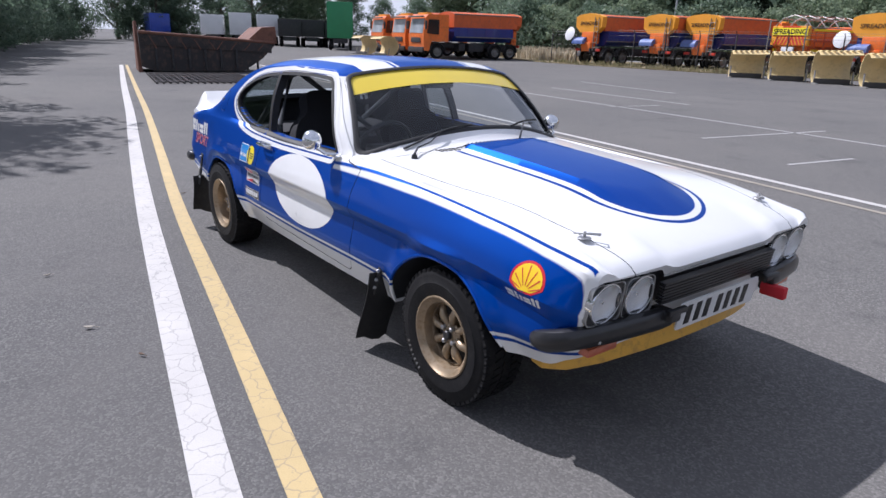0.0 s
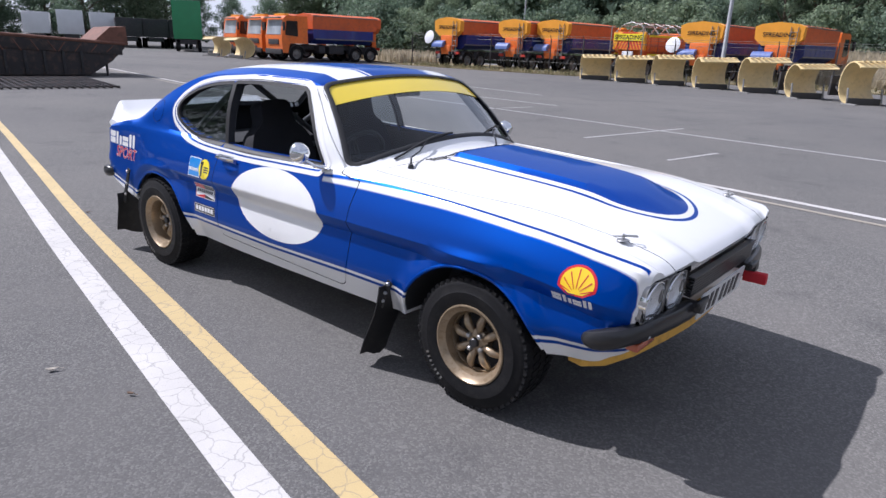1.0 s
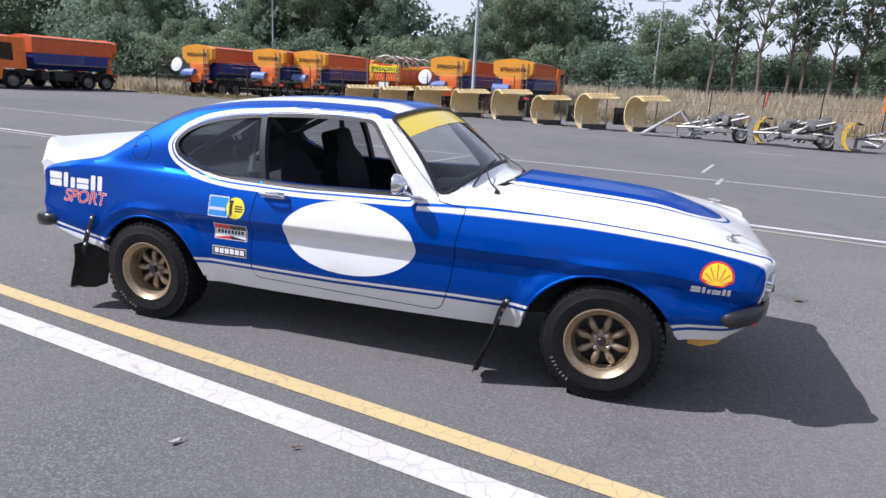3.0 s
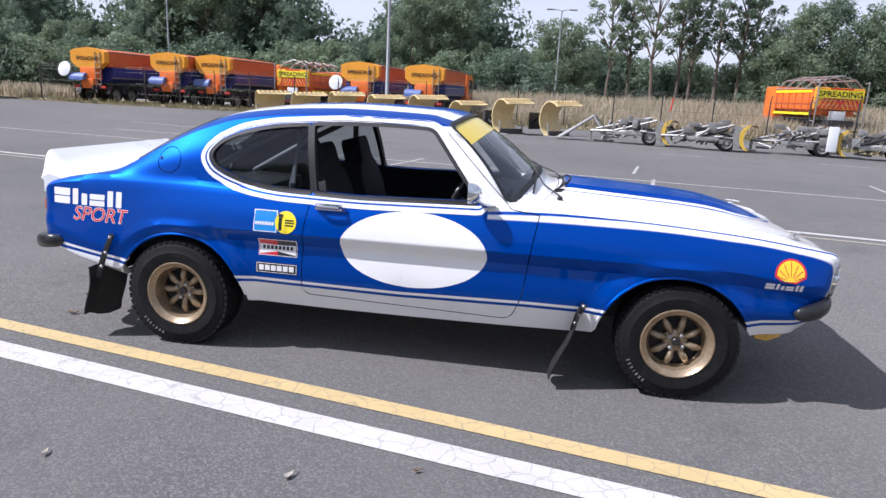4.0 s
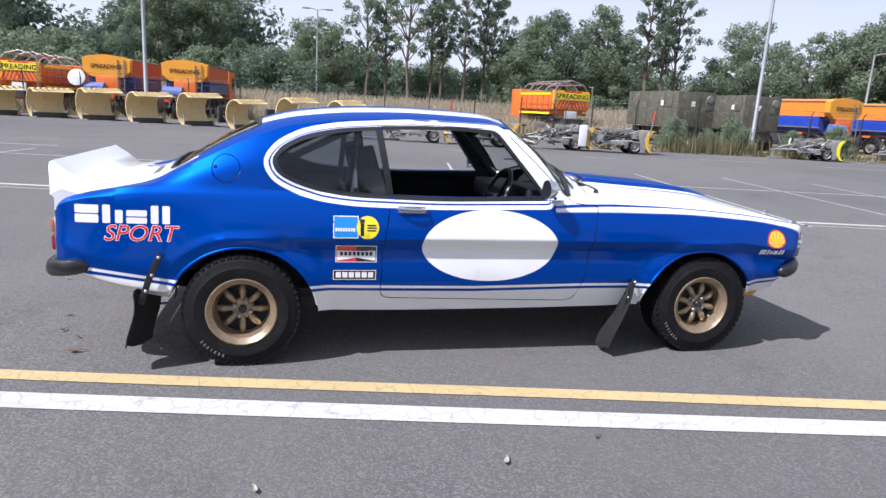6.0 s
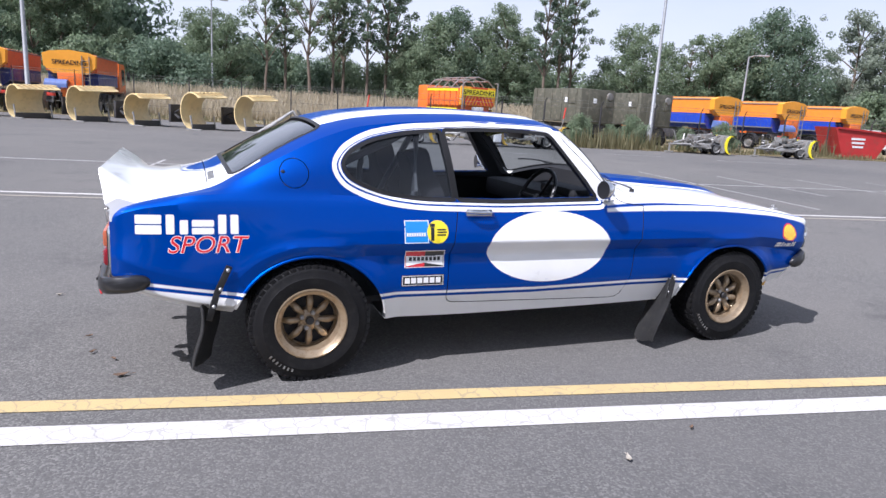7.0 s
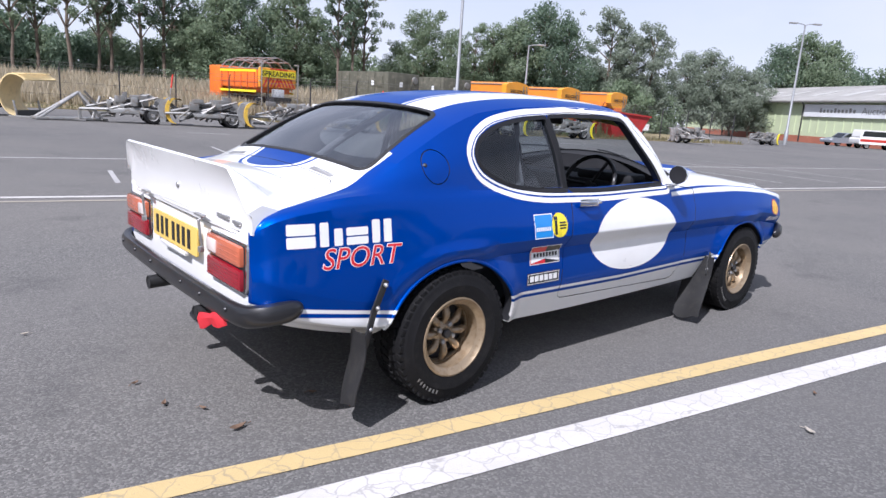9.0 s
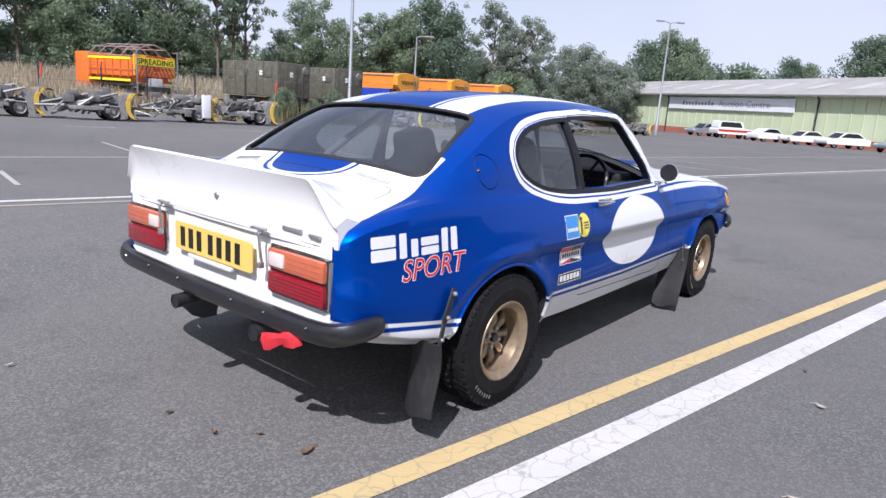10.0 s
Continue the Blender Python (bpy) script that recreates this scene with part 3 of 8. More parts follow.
def crease_z(x):
    """Height of the crease along the flank; behind the rear wheel it runs down round the arch."""
    if x > 0:
        return 0.672 - 0.035 * sstep(1.4, 2.0, x) - 0.02 * sstep(1.5, 2.1, x)
    u = min(1.0, max(0.0, (-1.275 - x) / 0.44))
    return max(0.268 + 0.404 * math.sqrt(1 - u * u), f_bot(x) + 0.15, 0.50)


def half_ring(x, inset=0.0):
    """Points (y, z) of one half-section from the sill to the centre line."""
    yb, zb, yc, cut, zo, yr = f_belt_y(x), f_belt_z(x), f_side_y(x), f_cut(x), f_bot(x), f_rail(x)
    zc = crease_z(x)
    zr = top_z(x, yr)
    zl = zc - 0.066
    flare = 0.016 * sstep(0.012, 0.036, cut)
    low = curve_pts([(yc - 0.085, zo), (yc - 0.048, zo + 0.28 * (zl - zo)), (yc - cut + flare, zo + 0.55 * (zl - zo)), (yc - cut, zl)], 9)
    und = [Vector((yc - cut * 0.52, zl + 0.030)), Vector((yc - cut * 0.06, zc - 0.006))]
    up = curve_pts([(yc, zc), (yc - 0.018, zc + 0.42 * (zb - zc)), (yb, zb)], 8)
    rr = sstep(0.75, 1.45, -x) * (1 - sstep(1.75, 2.05, -x))
    y5, z5 = yb - 0.034 + 0.014 * rr, zb + 0.019 + 0.016 * rr
    sh = [Vector((yb - 0.013 + 0.006 * rr, zb + 0.013)), Vector((y5, z5))]
    g = sstep(0.02, 0.25, zr - z5)
    mid = Vector(((y5 + yr) / 2 + 0.022 * g, (z5 + zr) / 2 + 0.004 * (1 - g)))
    gr = curve_pts([(y5, z5), mid, (yr, zr)], 9)[1:]
    tp = []
    for i in range(1, 17):
        yy = yr * (1 - i / 16)
        tp.append(Vector((yy, top_z(x, yy))))
    pts = low + und + up + sh + gr + tp
    if not inset:
        for cx in (-1.275, 1.288):
            for p in pts:
                d = math.hypot(x - cx, p.y - 0.272)
                if p.x > 0.6 and p.y < 0.70 and d < 0.46:
                    p.x += 0.60 * f_cut(x) * (1 - sstep(0.365, 0.450, d)) * (1 - sstep(0.66, 0.70, p.y))
    if x < -2.12 and not inset:
        d = 0.036 * (1 - math.sqrt(1 - ((-2.12 - x) / 0.073) ** 2))
        pts = [Vector((max(p.x - d, 0.0), p.y + (-0.5 if p.y > 0.6 else 0.5) * d)) for p in pts]
    if x > 1.985 and not inset:
        d = 0.030 * (1 - math.sqrt(1 - ((x - 1.985) / 0.048) ** 2))
        pts = [Vector((max(p.x - d, 0.0), p.y + (-0.7 if p.y > 0.6 else 0.7) * d)) for p in pts]
    if inset:
        pts = [Vector((max(p.x - inset, 0.0), p.y - inset if p.y > 0.7 else p.y)) for p in pts]
    return pts


def skin_x(x, y, z):
    """Bow of nose and tail in plan, and their lean."""
    k = sstep(1.55, 2.0, x)
    bow = 0.012 - 0.034 * min(1, abs(y) / 0.74) ** 2
    lean = -0.22 * max(0.0, 0.72 - z)
    r = sstep(1.7, 2.15, -x)
    if x > 1.78:
        x = 1.78 + (x - 1.78) * 0.97
    if x < -1.7:
        x = -1.7 + (x + 1.7) * 0.89
    return x + k * (bow + lean * sstep(1.8, 2.02, x)) - r * 0.02 * (1 - min(1, abs(y) / 0.72) ** 2)


def body_solid(x0, x1, step, inset=0.0, floor=None):
    bm = bmesh.new()
    n = int(round((x1 - x0) / step))
    rings = []
    for i in range(n + 1):
        x = x0 + (x1 - x0) * i / n
        h = half_ring(x, inset)
        ring = []
        for s, seq in ((1, h), (-1, h[-2::-1])):
            for p in seq:
                z = max(p.y, floor) if floor else p.y
                ring.append(bm.verts.new((skin_x(x, p.x, z), s * p.x, z)))
        rings.append(ring)
    for a, b in zip(rings, rings[1:]):
        for i in range(len(a)):
            j = (i + 1) % len(a)
            bm.faces.new((a[i], a[j], b[j], b[i]))
    bm.faces.new(rings[0][::-1]), bm.faces.new(rings[-1])
    bmesh.ops.recalc_face_normals(bm, faces=bm.faces)
    me = bpy.data.meshes.new("body")
    bm.to_mesh(me)
    bm.free()
    return me


car = thing("rally_coupe", "blue and white vintage rally coupe with gold wheels, parked on asphalt", "car", Matrix.Translation((0, 0.02, 0)))
outer = body_solid(-2.19, 2.03, 0.0211)
from mathutils.bvhtree import BVHTree
skin = BVHTree.FromPolygons([v.co for v in outer.vertices], [p.vertices for p in outer.polygons])

DOOR_WIN = rounded([(0.305, 0.893), (0.040, 1.222), (-0.16, 1.230), (-0.40, 1.226), (-0.588, 1.216), (-0.532, 0.884), (-0.30, 0.878)], [0.02, 0.035, 0.1, 0.1, 0.015, 0.015, 0.1])
QUARTER = rounded([(-0.614, 1.212), (-0.81, 1.193), (-0.98, 1.152), (-1.085, 1.098), (-1.128, 1.040), (-1.095, 0.985), (-1.02, 0.945), (-0.91, 0.908), (-0.74, 0.888), (-0.558, 0.885)],
                  [0.015, 0.09, 0.09, 0.06, 0.05, 0.05, 0.06, 0.08, 0.09, 0.015])
DLO = rounded([(0.335, 0.878), (0.055, 1.237), (-0.40, 1.243), (-0.81, 1.210), (-0.99, 1.170), (-1.10, 1.108), (-1.147, 1.040), (-1.112, 0.973), (-1.03, 0.930), (-0.91, 0.893), (-0.74, 0.872), (-0.30, 0.863)],
              [0.03, 0.05, 0.1, 0.1, 0.08, 0.06, 0.05, 0.05, 0.06, 0.08, 0.1, 0.1], 4)
DOOR = rounded([(-0.588, 0.345), (0.505, 0.315), (0.555, 0.45), (0.585, 0.70), (0.612, 0.855), (0.47, 0.872), (0.085, 1.246), (-0.40, 1.248), (-0.606, 1.234), (-0.545, 0.86), (-0.585, 0.60)],
               [0.05, 0.05, 0.05, 0.1, 0.01, 0.02, 0.03, 0.1, 0.01, 0.05, 0.1], 4)


def screen_prism(corners, r, lo, hi, push):
    """A rounded opening given as four corners in plan and height, cut along the outward direction."""
    def fill(bm):
        n = (Vector(corners[1]) - Vector(corners[0])).cross(Vector(corners[2]) - Vector(corners[1])).normalized()
        if n.z < 0:
            n = -n
        c = sum((Vector(p) for p in corners), Vector()) / 4
        u = (Vector(corners[1]) - Vector(corners[0])).normalized()
        w = n.cross(u)
        flat = rounded([((Vector(p) - c).dot(u), (Vector(p) - c).dot(w)) for p in corners], r)
        a = [bm.verts.new(c + u * p[0] + w * p[1] + n * lo) for p in flat]
        b = [bm.verts.new(c + u * p[0] + w * p[1] + n * hi) for p in flat]
        bm.faces.new(a[::-1]), bm.faces.new(b)
        for i in range(len(a)):
            j = (i + 1) % len(a)
            bm.faces.new((a[i], a[j], b[j], b[i]))
    return fill


WS = [(0.475, -0.682, 0.900), (0.475, 0.682, 0.900), (0.135, 0.553, 1.262), (0.135, -0.553, 1.262)]
RW = [(-1.645, -0.585, 0.995), (-1.645, 0.585, 0.995), (-1.215, 0.505, 1.222), (-1.215, -0.505, 1.222)]


def arches(bm):
    for cx, cz, r in ((-1.275, 0.268, 0.350), (1.288, 0.268, 0.352)):
        for s in (1, -1):
            pts = []
            for i in range(41):
                t = math.pi * (i / 40) * 1.16 - 0.08 * math.pi
                pts.append((cx + r * math.cos(t) * 1.06, cz + r * math.sin(t)))
            pts += [(cx - r * 1.02, 0.0), (cx + r * 1.02, 0.0)]
            prism(bm, pts, s * 0.50, s * 1.0)


def front_recess(bm):
    pts = rounded([(-0.708, 0.560), (-0.378, 0.560), (-0.366, 0.592), (0.366, 0.592), (0.378, 0.560), (0.708, 0.560), (0.698, 0.722), (0.385, 0.720), (0.352, 0.682), (-0.352, 0.682), (-0.385, 0.720), (-0.698, 0.722)], [0.035, 0.01, 0.01, 0.01, 0.01, 0.035, 0.035, 0.01, 0.01, 0.01, 0.01, 0.035])
    turn = Matrix(((0, 1, 0, 0), (1, 0, 0, 0), (0, 0, 1, 0), (0, 0, 0, 1)))
    prism(bm, pts, 1.90, 2.3, turn)


hollow = body_solid(-1.70, 0.56, 0.045, 0.032, 0.34)
shell = boolean(outer, hollow, "DIFFERENCE")
for fill in (lambda b: prism(b, DOOR_WIN, -1, 1), lambda b: prism(b, QUARTER, -1, 1), screen_prism(WS, 0.06, -0.14, 0.2, 0), screen_prism(RW, 0.06, -0.12, 0.2, 0), arches, front_recess):
    shell = boolean(shell, cutter(fill), "DIFFERENCE")


def taken(me, fill_in, fill_gap):
    """Cut a panel out with a narrow shut line round it; returns the rest and the panel."""
    return boolean(me, cutter(fill_gap), "DIFFERENCE"), boolean(me, cutter(fill_in), "INTERSECT")


panels = []
for s, nm in ((-1, "door"), (1, "door")):
    shell, p = taken(shell, lambda b: prism(b, grown(DOOR, -0.0022), s * 0.45, s * 1.0), lambda b: prism(b, grown(DOOR, 0.0022), s * 0.45, s * 1.0))
    panels.append((nm, p, ""))
BONNET = [(0.70, 0.0)] + [(0.70 - 0.10 * (k / 6) ** 2, 0.635 * k / 6) for k in range(1, 7)] + [(1.2, 0.618), (1.7, 0.575), (2.02, 0.525), (2.2, 0.515)]
BONNET = BONNET + [(p[0], -p[1]) for p in BONNET[:0:-1]]
flat = Matrix(((1, 0, 0, 0), (0, 0, 1, 0), (0, 1, 0, 0), (0, 0, 0, 1)))
shell, p = taken(shell, lambda b: prism(b, grown(BONNET, -0.002), 0.692, 1.1, flat), lambda b: prism(b, grown(BONNET, 0.002), 0.690, 1.1, flat))
panels.append(("bonnet", p, ""))
BOOT = rounded([(-1.735, -0.55), (-1.735, 0.55), (-2.4, 0.60), (-2.4, -0.60)], [0.05, 0.05, 0, 0])
shell, p = taken(shell, lambda b: prism(b, grown(BOOT, -0.002), 0.755, 1.1, flat), lambda b: prism(b, grown(BOOT, 0.002), 0.753, 1.1, flat))
panels.append(("boot_lid", p, ""))


def cap_disc(r):
    return [(-1.358 + r * math.cos(i * math.pi / 18), 0.993 + r * math.sin(i * math.pi / 18)) for i in range(36)]


shell, p = taken(shell, lambda b: prism(b, cap_disc(0.0645), -0.95, -0.35), lambda b: prism(b, cap_disc(0.0685), -0.95, -0.35))
panels.append(("fuel_flap", p, ""))


def lined(me):
    """Faces away from the outer skin take the dark lining."""
    finish(me, M["paint"])
    me.materials.append(M["interior"])
    for f in me.polygons:
        near = skin.find_nearest(f.center)
        if near[3] > 0.016 or (near[3] > 0.004 and f.normal.dot(near[1]) < -0.2):
            f.material_index = 1
    return me


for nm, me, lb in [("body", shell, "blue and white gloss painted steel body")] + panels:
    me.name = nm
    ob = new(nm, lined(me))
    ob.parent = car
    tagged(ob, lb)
car_parts = {o.name: o for o in car.children}


# ---- things laid on the skin ----
CREASES = (0.598, 0.630, 0.664, 0.672, 0.852, 0.862, 0.868, 0.874, 0.881, 0.887, 0.895)


def sliced(bm, step, lo, hi, creases=()):
    """Cut a flat sheet in x and z so that it can follow the skin."""
    for ax in (0, 2):
        cuts = [lo[ax] + step * (i + 1) for i in range(int((hi[ax] - lo[ax]) / step))] + (list(creases) if ax == 2 else [])
        for v in cuts:
            if not lo[ax] + 1e-4 < v < hi[ax] - 1e-4:
                continue
            geom = bm.verts[:] + bm.edges[:] + bm.faces[:]
            nrm = Vector((1, 0, 0)) if ax == 0 else Vector((0, 0, 1))
            bmesh.ops.bisect_plane(bm, geom=geom, dist=1e-5, plane_co=nrm * v, plane_no=nrm)


def onto(bm, side, lift, step=0.05):
    """Lay a flat sheet in the plane y = 0 on the skin of one flank (side -1 or 1)."""
    if not bm.verts:
        return bm
    lo = [min(v.co[i] for v in bm.verts) for i in range(3)]
    hi = [max(v.co[i] for v in bm.verts) for i in range(3)]
    sliced(bm, step, lo, hi, CREASES)
    for v in bm.verts:
        hit = skin.ray_cast(Vector((v.co.x, side * 2.0, v.co.z)), Vector((0, -side, 0)))
        yy = hit[0].y if hit[0] else side * 0.75
        v.co.y = yy + side * lift
    return bm


def sheet(polys):
    bm = bmesh.new()
    for poly in polys:
        bm.faces.new([bm.verts.new((p[0], 0, p[1])) for p in poly])
    bmesh.ops.triangulate(bm, faces=bm.faces[:])
    return bm


def ring_sheet(a, b):
    bm = bmesh.new()
    va, vb = [bm.verts.new((p[0], 0, p[1])) for p in a], [bm.verts.new((p[0], 0, p[1])) for p in b]
    for i in range(len(va)):
        j = (i + 1) % len(va)
        bm.faces.new((va[i], va[j], vb[j], vb[i]))
    return bm


def ellipse(cx, cz, rx, rz, n=64, t0=0.0, t1=2 * math.pi):
    return [(cx + rx * math.cos(t0 + (t1 - t0) * i / n), cz + rz * math.sin(t0 + (t1 - t0) * i / n)) for i in range(n + (0 if t1 - t0 > 6.28 else 1))]


def rect(x0, z0, x1, z1, shear=0.0):
    return [(x0 + shear * z0, z0), (x1 + shear * z0, z0), (x1 + shear * z1, z1), (x0 + shear * z1, z1)]


def decal(name, polys, material, side, lift=0.0016, parent=None, label="", step=0.05):
    return part(name, onto(sheet(polys), side, lift, step), M[material], parent or car, label, angle=60)


def lettering(text, size, shear=0.0, bold=0.0):
    c = bpy.data.curves.new("letters", "FONT")
    c.body, c.size, c.shear, c.offset, c.resolution_u = text, size, shear, bold, 4
    o = new("letters", c)
    me = bpy.data.meshes.new_from_object(o.evaluated_get(bpy.context.evaluated_depsgraph_get()))
    bpy.data.objects.remove(o)
    bm = bmesh.new()
    bm.from_mesh(me)
    bpy.data.meshes.remove(me)
    return bm


def stretched(bm, x0, z0, x1, z1):
    """Fit flat lettering (x, y) into a rectangle of the plane y = 0."""
    lo = [min(v.co[i] for v in bm.verts) for i in (0, 1)]
    hi = [max(v.co[i] for v in bm.verts) for i in (0, 1)]
    for v in bm.verts:
        v.co = Vector((x0 + (v.co.x - lo[0]) / (hi[0] - lo[0]) * (x1 - x0), 0, z0 + (v.co.y - lo[1]) / (hi[1] - lo[1]) * (z1 - z0)))
    return bm


for side in (-1, 1):
    door = car_parts["door"] if side < 0 else car_parts["door.001"]
    # pinstripes round the side glass
    up = lambda q: max(0.0, q.y)
    part("pinstripe", onto(ring_sheet(grown(DLO, 0.001), grown(DLO, lambda q: 0.0115 - 0.008 * up(q))), side, 0.0016, 0.04), M["s_white"], car)
    part("window_band", onto(ring_sheet(grown(DLO, lambda q: 0.0205 - 0.013 * up(q)), grown(DLO, lambda q: 0.043 - 0.011 * up(q))), side, 0.0018, 0.04), M["s_white"], car, "broad white stripe round the side windows")
    for poly in (DOOR_WIN, QUARTER):
        part("window_seal", onto(ring_sheet(grown(poly, -0.004), grown(poly, 0.015)), side, 0.003, 0.06), M["seal"], car, "black rubber window seal")
        if poly is QUARTER:
            bm = onto(sheet([grown(poly, 0.004)]), side, -0.012, 0.06)
            g = part("quarter_window", bm, M["dark_glass"], car, "dark rear quarter window glass")
            g.visible_shadow = False
    # doorhandle, badges
    decal("roundel", [ellipse(-0.002, 0.634, 0.375, 0.193)], "s_white", side, 0.0012, door, "plain white roundel", 0.03)

# badges of the flank
R = -1

decal("badge_border", [rect(-0.838, 0.673, -0.712, 0.783)], "s_white", R, 0.0010)
decal("sky_blue_badge", [rect(-0.834, 0.677, -0.716, 0.779)], "s_sky", R, 0.0014, None, "sky-blue square sticker")
decal("sticker_bars", [rect(-0.828 + 0.0128 * i, 0.707, -0.819 + 0.0128 * i, 0.724) for i in range(8)], "s_white", R, 0.0022)
decal("yellow_disc", [ellipse(-0.665, 0.727, 0.057, 0.057, 40)], "s_yellow", R, 0.0024, None, "round yellow sticker")
decal("damper_mark", [rect(-0.702, 0.685, -0.684, 0.750), rect(-0.706, 0.752, -0.680, 0.768)], "s_black", R, 0.0032)
decal("disc_bars", [rect(-0.668, 0.735, -0.622, 0.742), rect(-0.668, 0.722, -0.618, 0.729), rect(-0.668, 0.709, -0.622, 0.716)], "s_black", R, 0.0032)
decal("bow_tie_badge", [rect(-0.823, 0.541, -0.612, 0.630)], "s_white", R, 0.0014, None, "white sticker with a red and black bow-tie")
decal("bow_tie_red", [rect(-0.819, 0.545, -0.718, 0.626)], "s_red", R, 0.0022)
decal("bow_tie_black", [rect(-0.718, 0.545, -0.616, 0.626)], "s_black", R, 0.0022)
decal("bow_tie_band", [[(-0.816, 0.549), (-0.718, 0.566), (-0.619, 0.549), (-0.619, 0.622), (-0.718, 0.605), (-0.816, 0.622)]], "s_white", R, 0.0028)
decal("bow_tie_bars", [rect(-0.800 + 0.0215 * i, 0.576, -0.785 + 0.0215 * i, 0.595) for i in range(8)], "s_black", R, 0.0034)
decal("brake_badge", [rect(-0.838, 0.447, -0.610, 0.504)], "s_black", R, 0.0014, None, "black sticker with white bars and border")
decal("brake_border", [rect(-0.834, 0.4505, -0.614, 0.4535), rect(-0.834, 0.4975, -0.614, 0.5005), rect(-0.834, 0.4505, -0.831, 0.5005), rect(-0.617, 0.4505, -0.614, 0.5005)], "s_white", R, 0.0024)
for i in range(6):
    decal("brake_bar", [rect(-0.820 + 0.033 * i, 0.462, -0.794 + 0.033 * i, 0.490)], "s_white", R, 0.0024)


def word_bars(x0, z0, x1, z1):
    """Plain rounded bars of a sponsor's wordmark, of its size and rhythm."""
    w, h = x1 - x0, z1 - z0
    out = []
    for a, b, c, d in ((0, 0, .245, .46), (0, .52, .245, .98), (.285, 0, .365, 1), (.415, 0, .495, .72), (.53, 0, .745, .33), (.53, .39, .745, .73), (.785, 0, .865, 1), (.905, 0, .985, 1)):
        out.append(rounded(rect(x0 + a * w, z0 + b * h, x0 + c * w, z0 + d * h), 0.07 * h, 3))
    return out


decal("wordmark", word_bars(-2.035, 0.722, -1.605, 0.808), "s_white", R, 0.0018, None, "white sponsor wordmark")
decal("small_wordmark", word_bars(1.672, 0.596, 1.838, 0.628), "s_white", R, 0.0018, None, "small white sponsor wordmark")
for nm, mt, bold, lift in (("sport_outline", "s_white", 0.026, 0.0014), ("sport_lettering", "s_red", 0.0, 0.0022)):
    bm = stretched(lettering("SPORT", 1.0, 0.25, bold), -1.905 - bold * 0.12, 0.640 - bold * 0.1, -1.568 + bold * 0.12, 0.714 + bold * 0.1)
    part(nm, onto(bm, R, lift, 0.06), M[mt], car, "red slanted lettering outlined in white" if mt == "s_red" else "", angle=60)
CX, CZ = 1.772, 0.688
fan = [(CX + 0.030, CZ - 0.052)] + [(CX + 0.072 * math.cos(t), CZ - 0.012 + 0.068 * math.sin(t)) for t in [math.radians(-14 + 208 * i / 30) for i in range(31)]] + [(CX - 0.030, CZ - 0.052)]
decal("scallop_border", [fan], "s_red", R, 0.0014, None, "red and yellow scallop-shaped badge", 0.03)
inner = [(p[0] * 0.86 + CX * 0.14, p[1] * 0.86 + (CZ - 0.004) * 0.14) for p in fan]
decal("scallop_fan", [inner], "s_gold", R, 0.0022, None, "", 0.03)
rays = []
for k in range(-3, 4):
    t = math.radians(90 - k * 23)
    d, nn = Vector((math.cos(t), math.sin(t))), Vector((-math.sin(t), math.cos(t)))
    o = Vector((CX, CZ - 0.046))
    ln = 0.088 - 0.008 * abs(k)
    a, b = o + d * 0.02, o + d * ln
    rays.append([tuple(a - nn * 0.0012), tuple(b - nn * 0.0022), tuple(b + nn * 0.0022), tuple(a + nn * 0.0012)])
decal("scallop_ribs", rays, "s_red", R, 0.003, None, "", 0.03)


# ---- ground ----
def ground_sheet():
    bm = bmesh.new()
    vs = [bm.verts.new(p) for p in ((-900, -900, 0), (900, -900, 0), (900, 900, 0), (-900, 900, 0))]
    bm.faces.new(vs)
    return bm


tagged(solo("ground", ground_sheet(), M["asphalt"], "grey worn asphalt yard", "ground", kind="structure", angle=0))
AX = radians(-9.85)
LU, LV = Vector((math.cos(AX), math.sin(AX), 0)), Vector((-math.sin(AX), math.cos(AX), 0))


def stripe(name, p, q, width, material, label, z=0.004, n=1):
    p, q = Vector((*p, 0)), Vector((*q, 0))
    d = (q - p).normalized()
    s = Vector((-d.y, d.x, 0)) * width / 2
    bm = bmesh.new()
    for i in range(n):
        a, b = p.lerp(q, i / n), p.lerp(q, (i + 1) / n)
        bm.faces.new([bm.verts.new(v + Vector((0, 0, z))) for v in (a - s, b - s, b + s, a + s)])
    bmesh.ops.remove_doubles(bm, verts=bm.verts, dist=1e-4)
    return solo(name, bm, M[material], label, "road marking", kind="structure", angle=0)


def along(y0, slope, x0, x1):
    return (x0, y0 + slope * x0), (x1, y0 + slope * x1)


def bent_stripe(name, pts, width, material, label, z=0.004):
    """A painted line through plan points, gently curved."""
    f = table([p[0] for p in pts], [p[1] for p in pts])
    bm = bmesh.new()
    rows = []
    for i in range(141):
        x = pts[0][0] + (pts[-1][0] - pts[0][0]) * i / 140
        d = Vector((0.2, f(x + 0.1) - f(x - 0.1), 0)).normalized()
        n, c = Vector((-d.y, d.x, 0)) * width / 2, Vector((x, f(x), z))
        rows.append((bm.verts.new(c - n), bm.verts.new(c + n)))
    for a, b in zip(rows, rows[1:]):
        bm.faces.new((a[0], b[0], b[1], a[1]))
    return solo(name, bm, M[material], label, "road marking", kind="structure", angle=0)


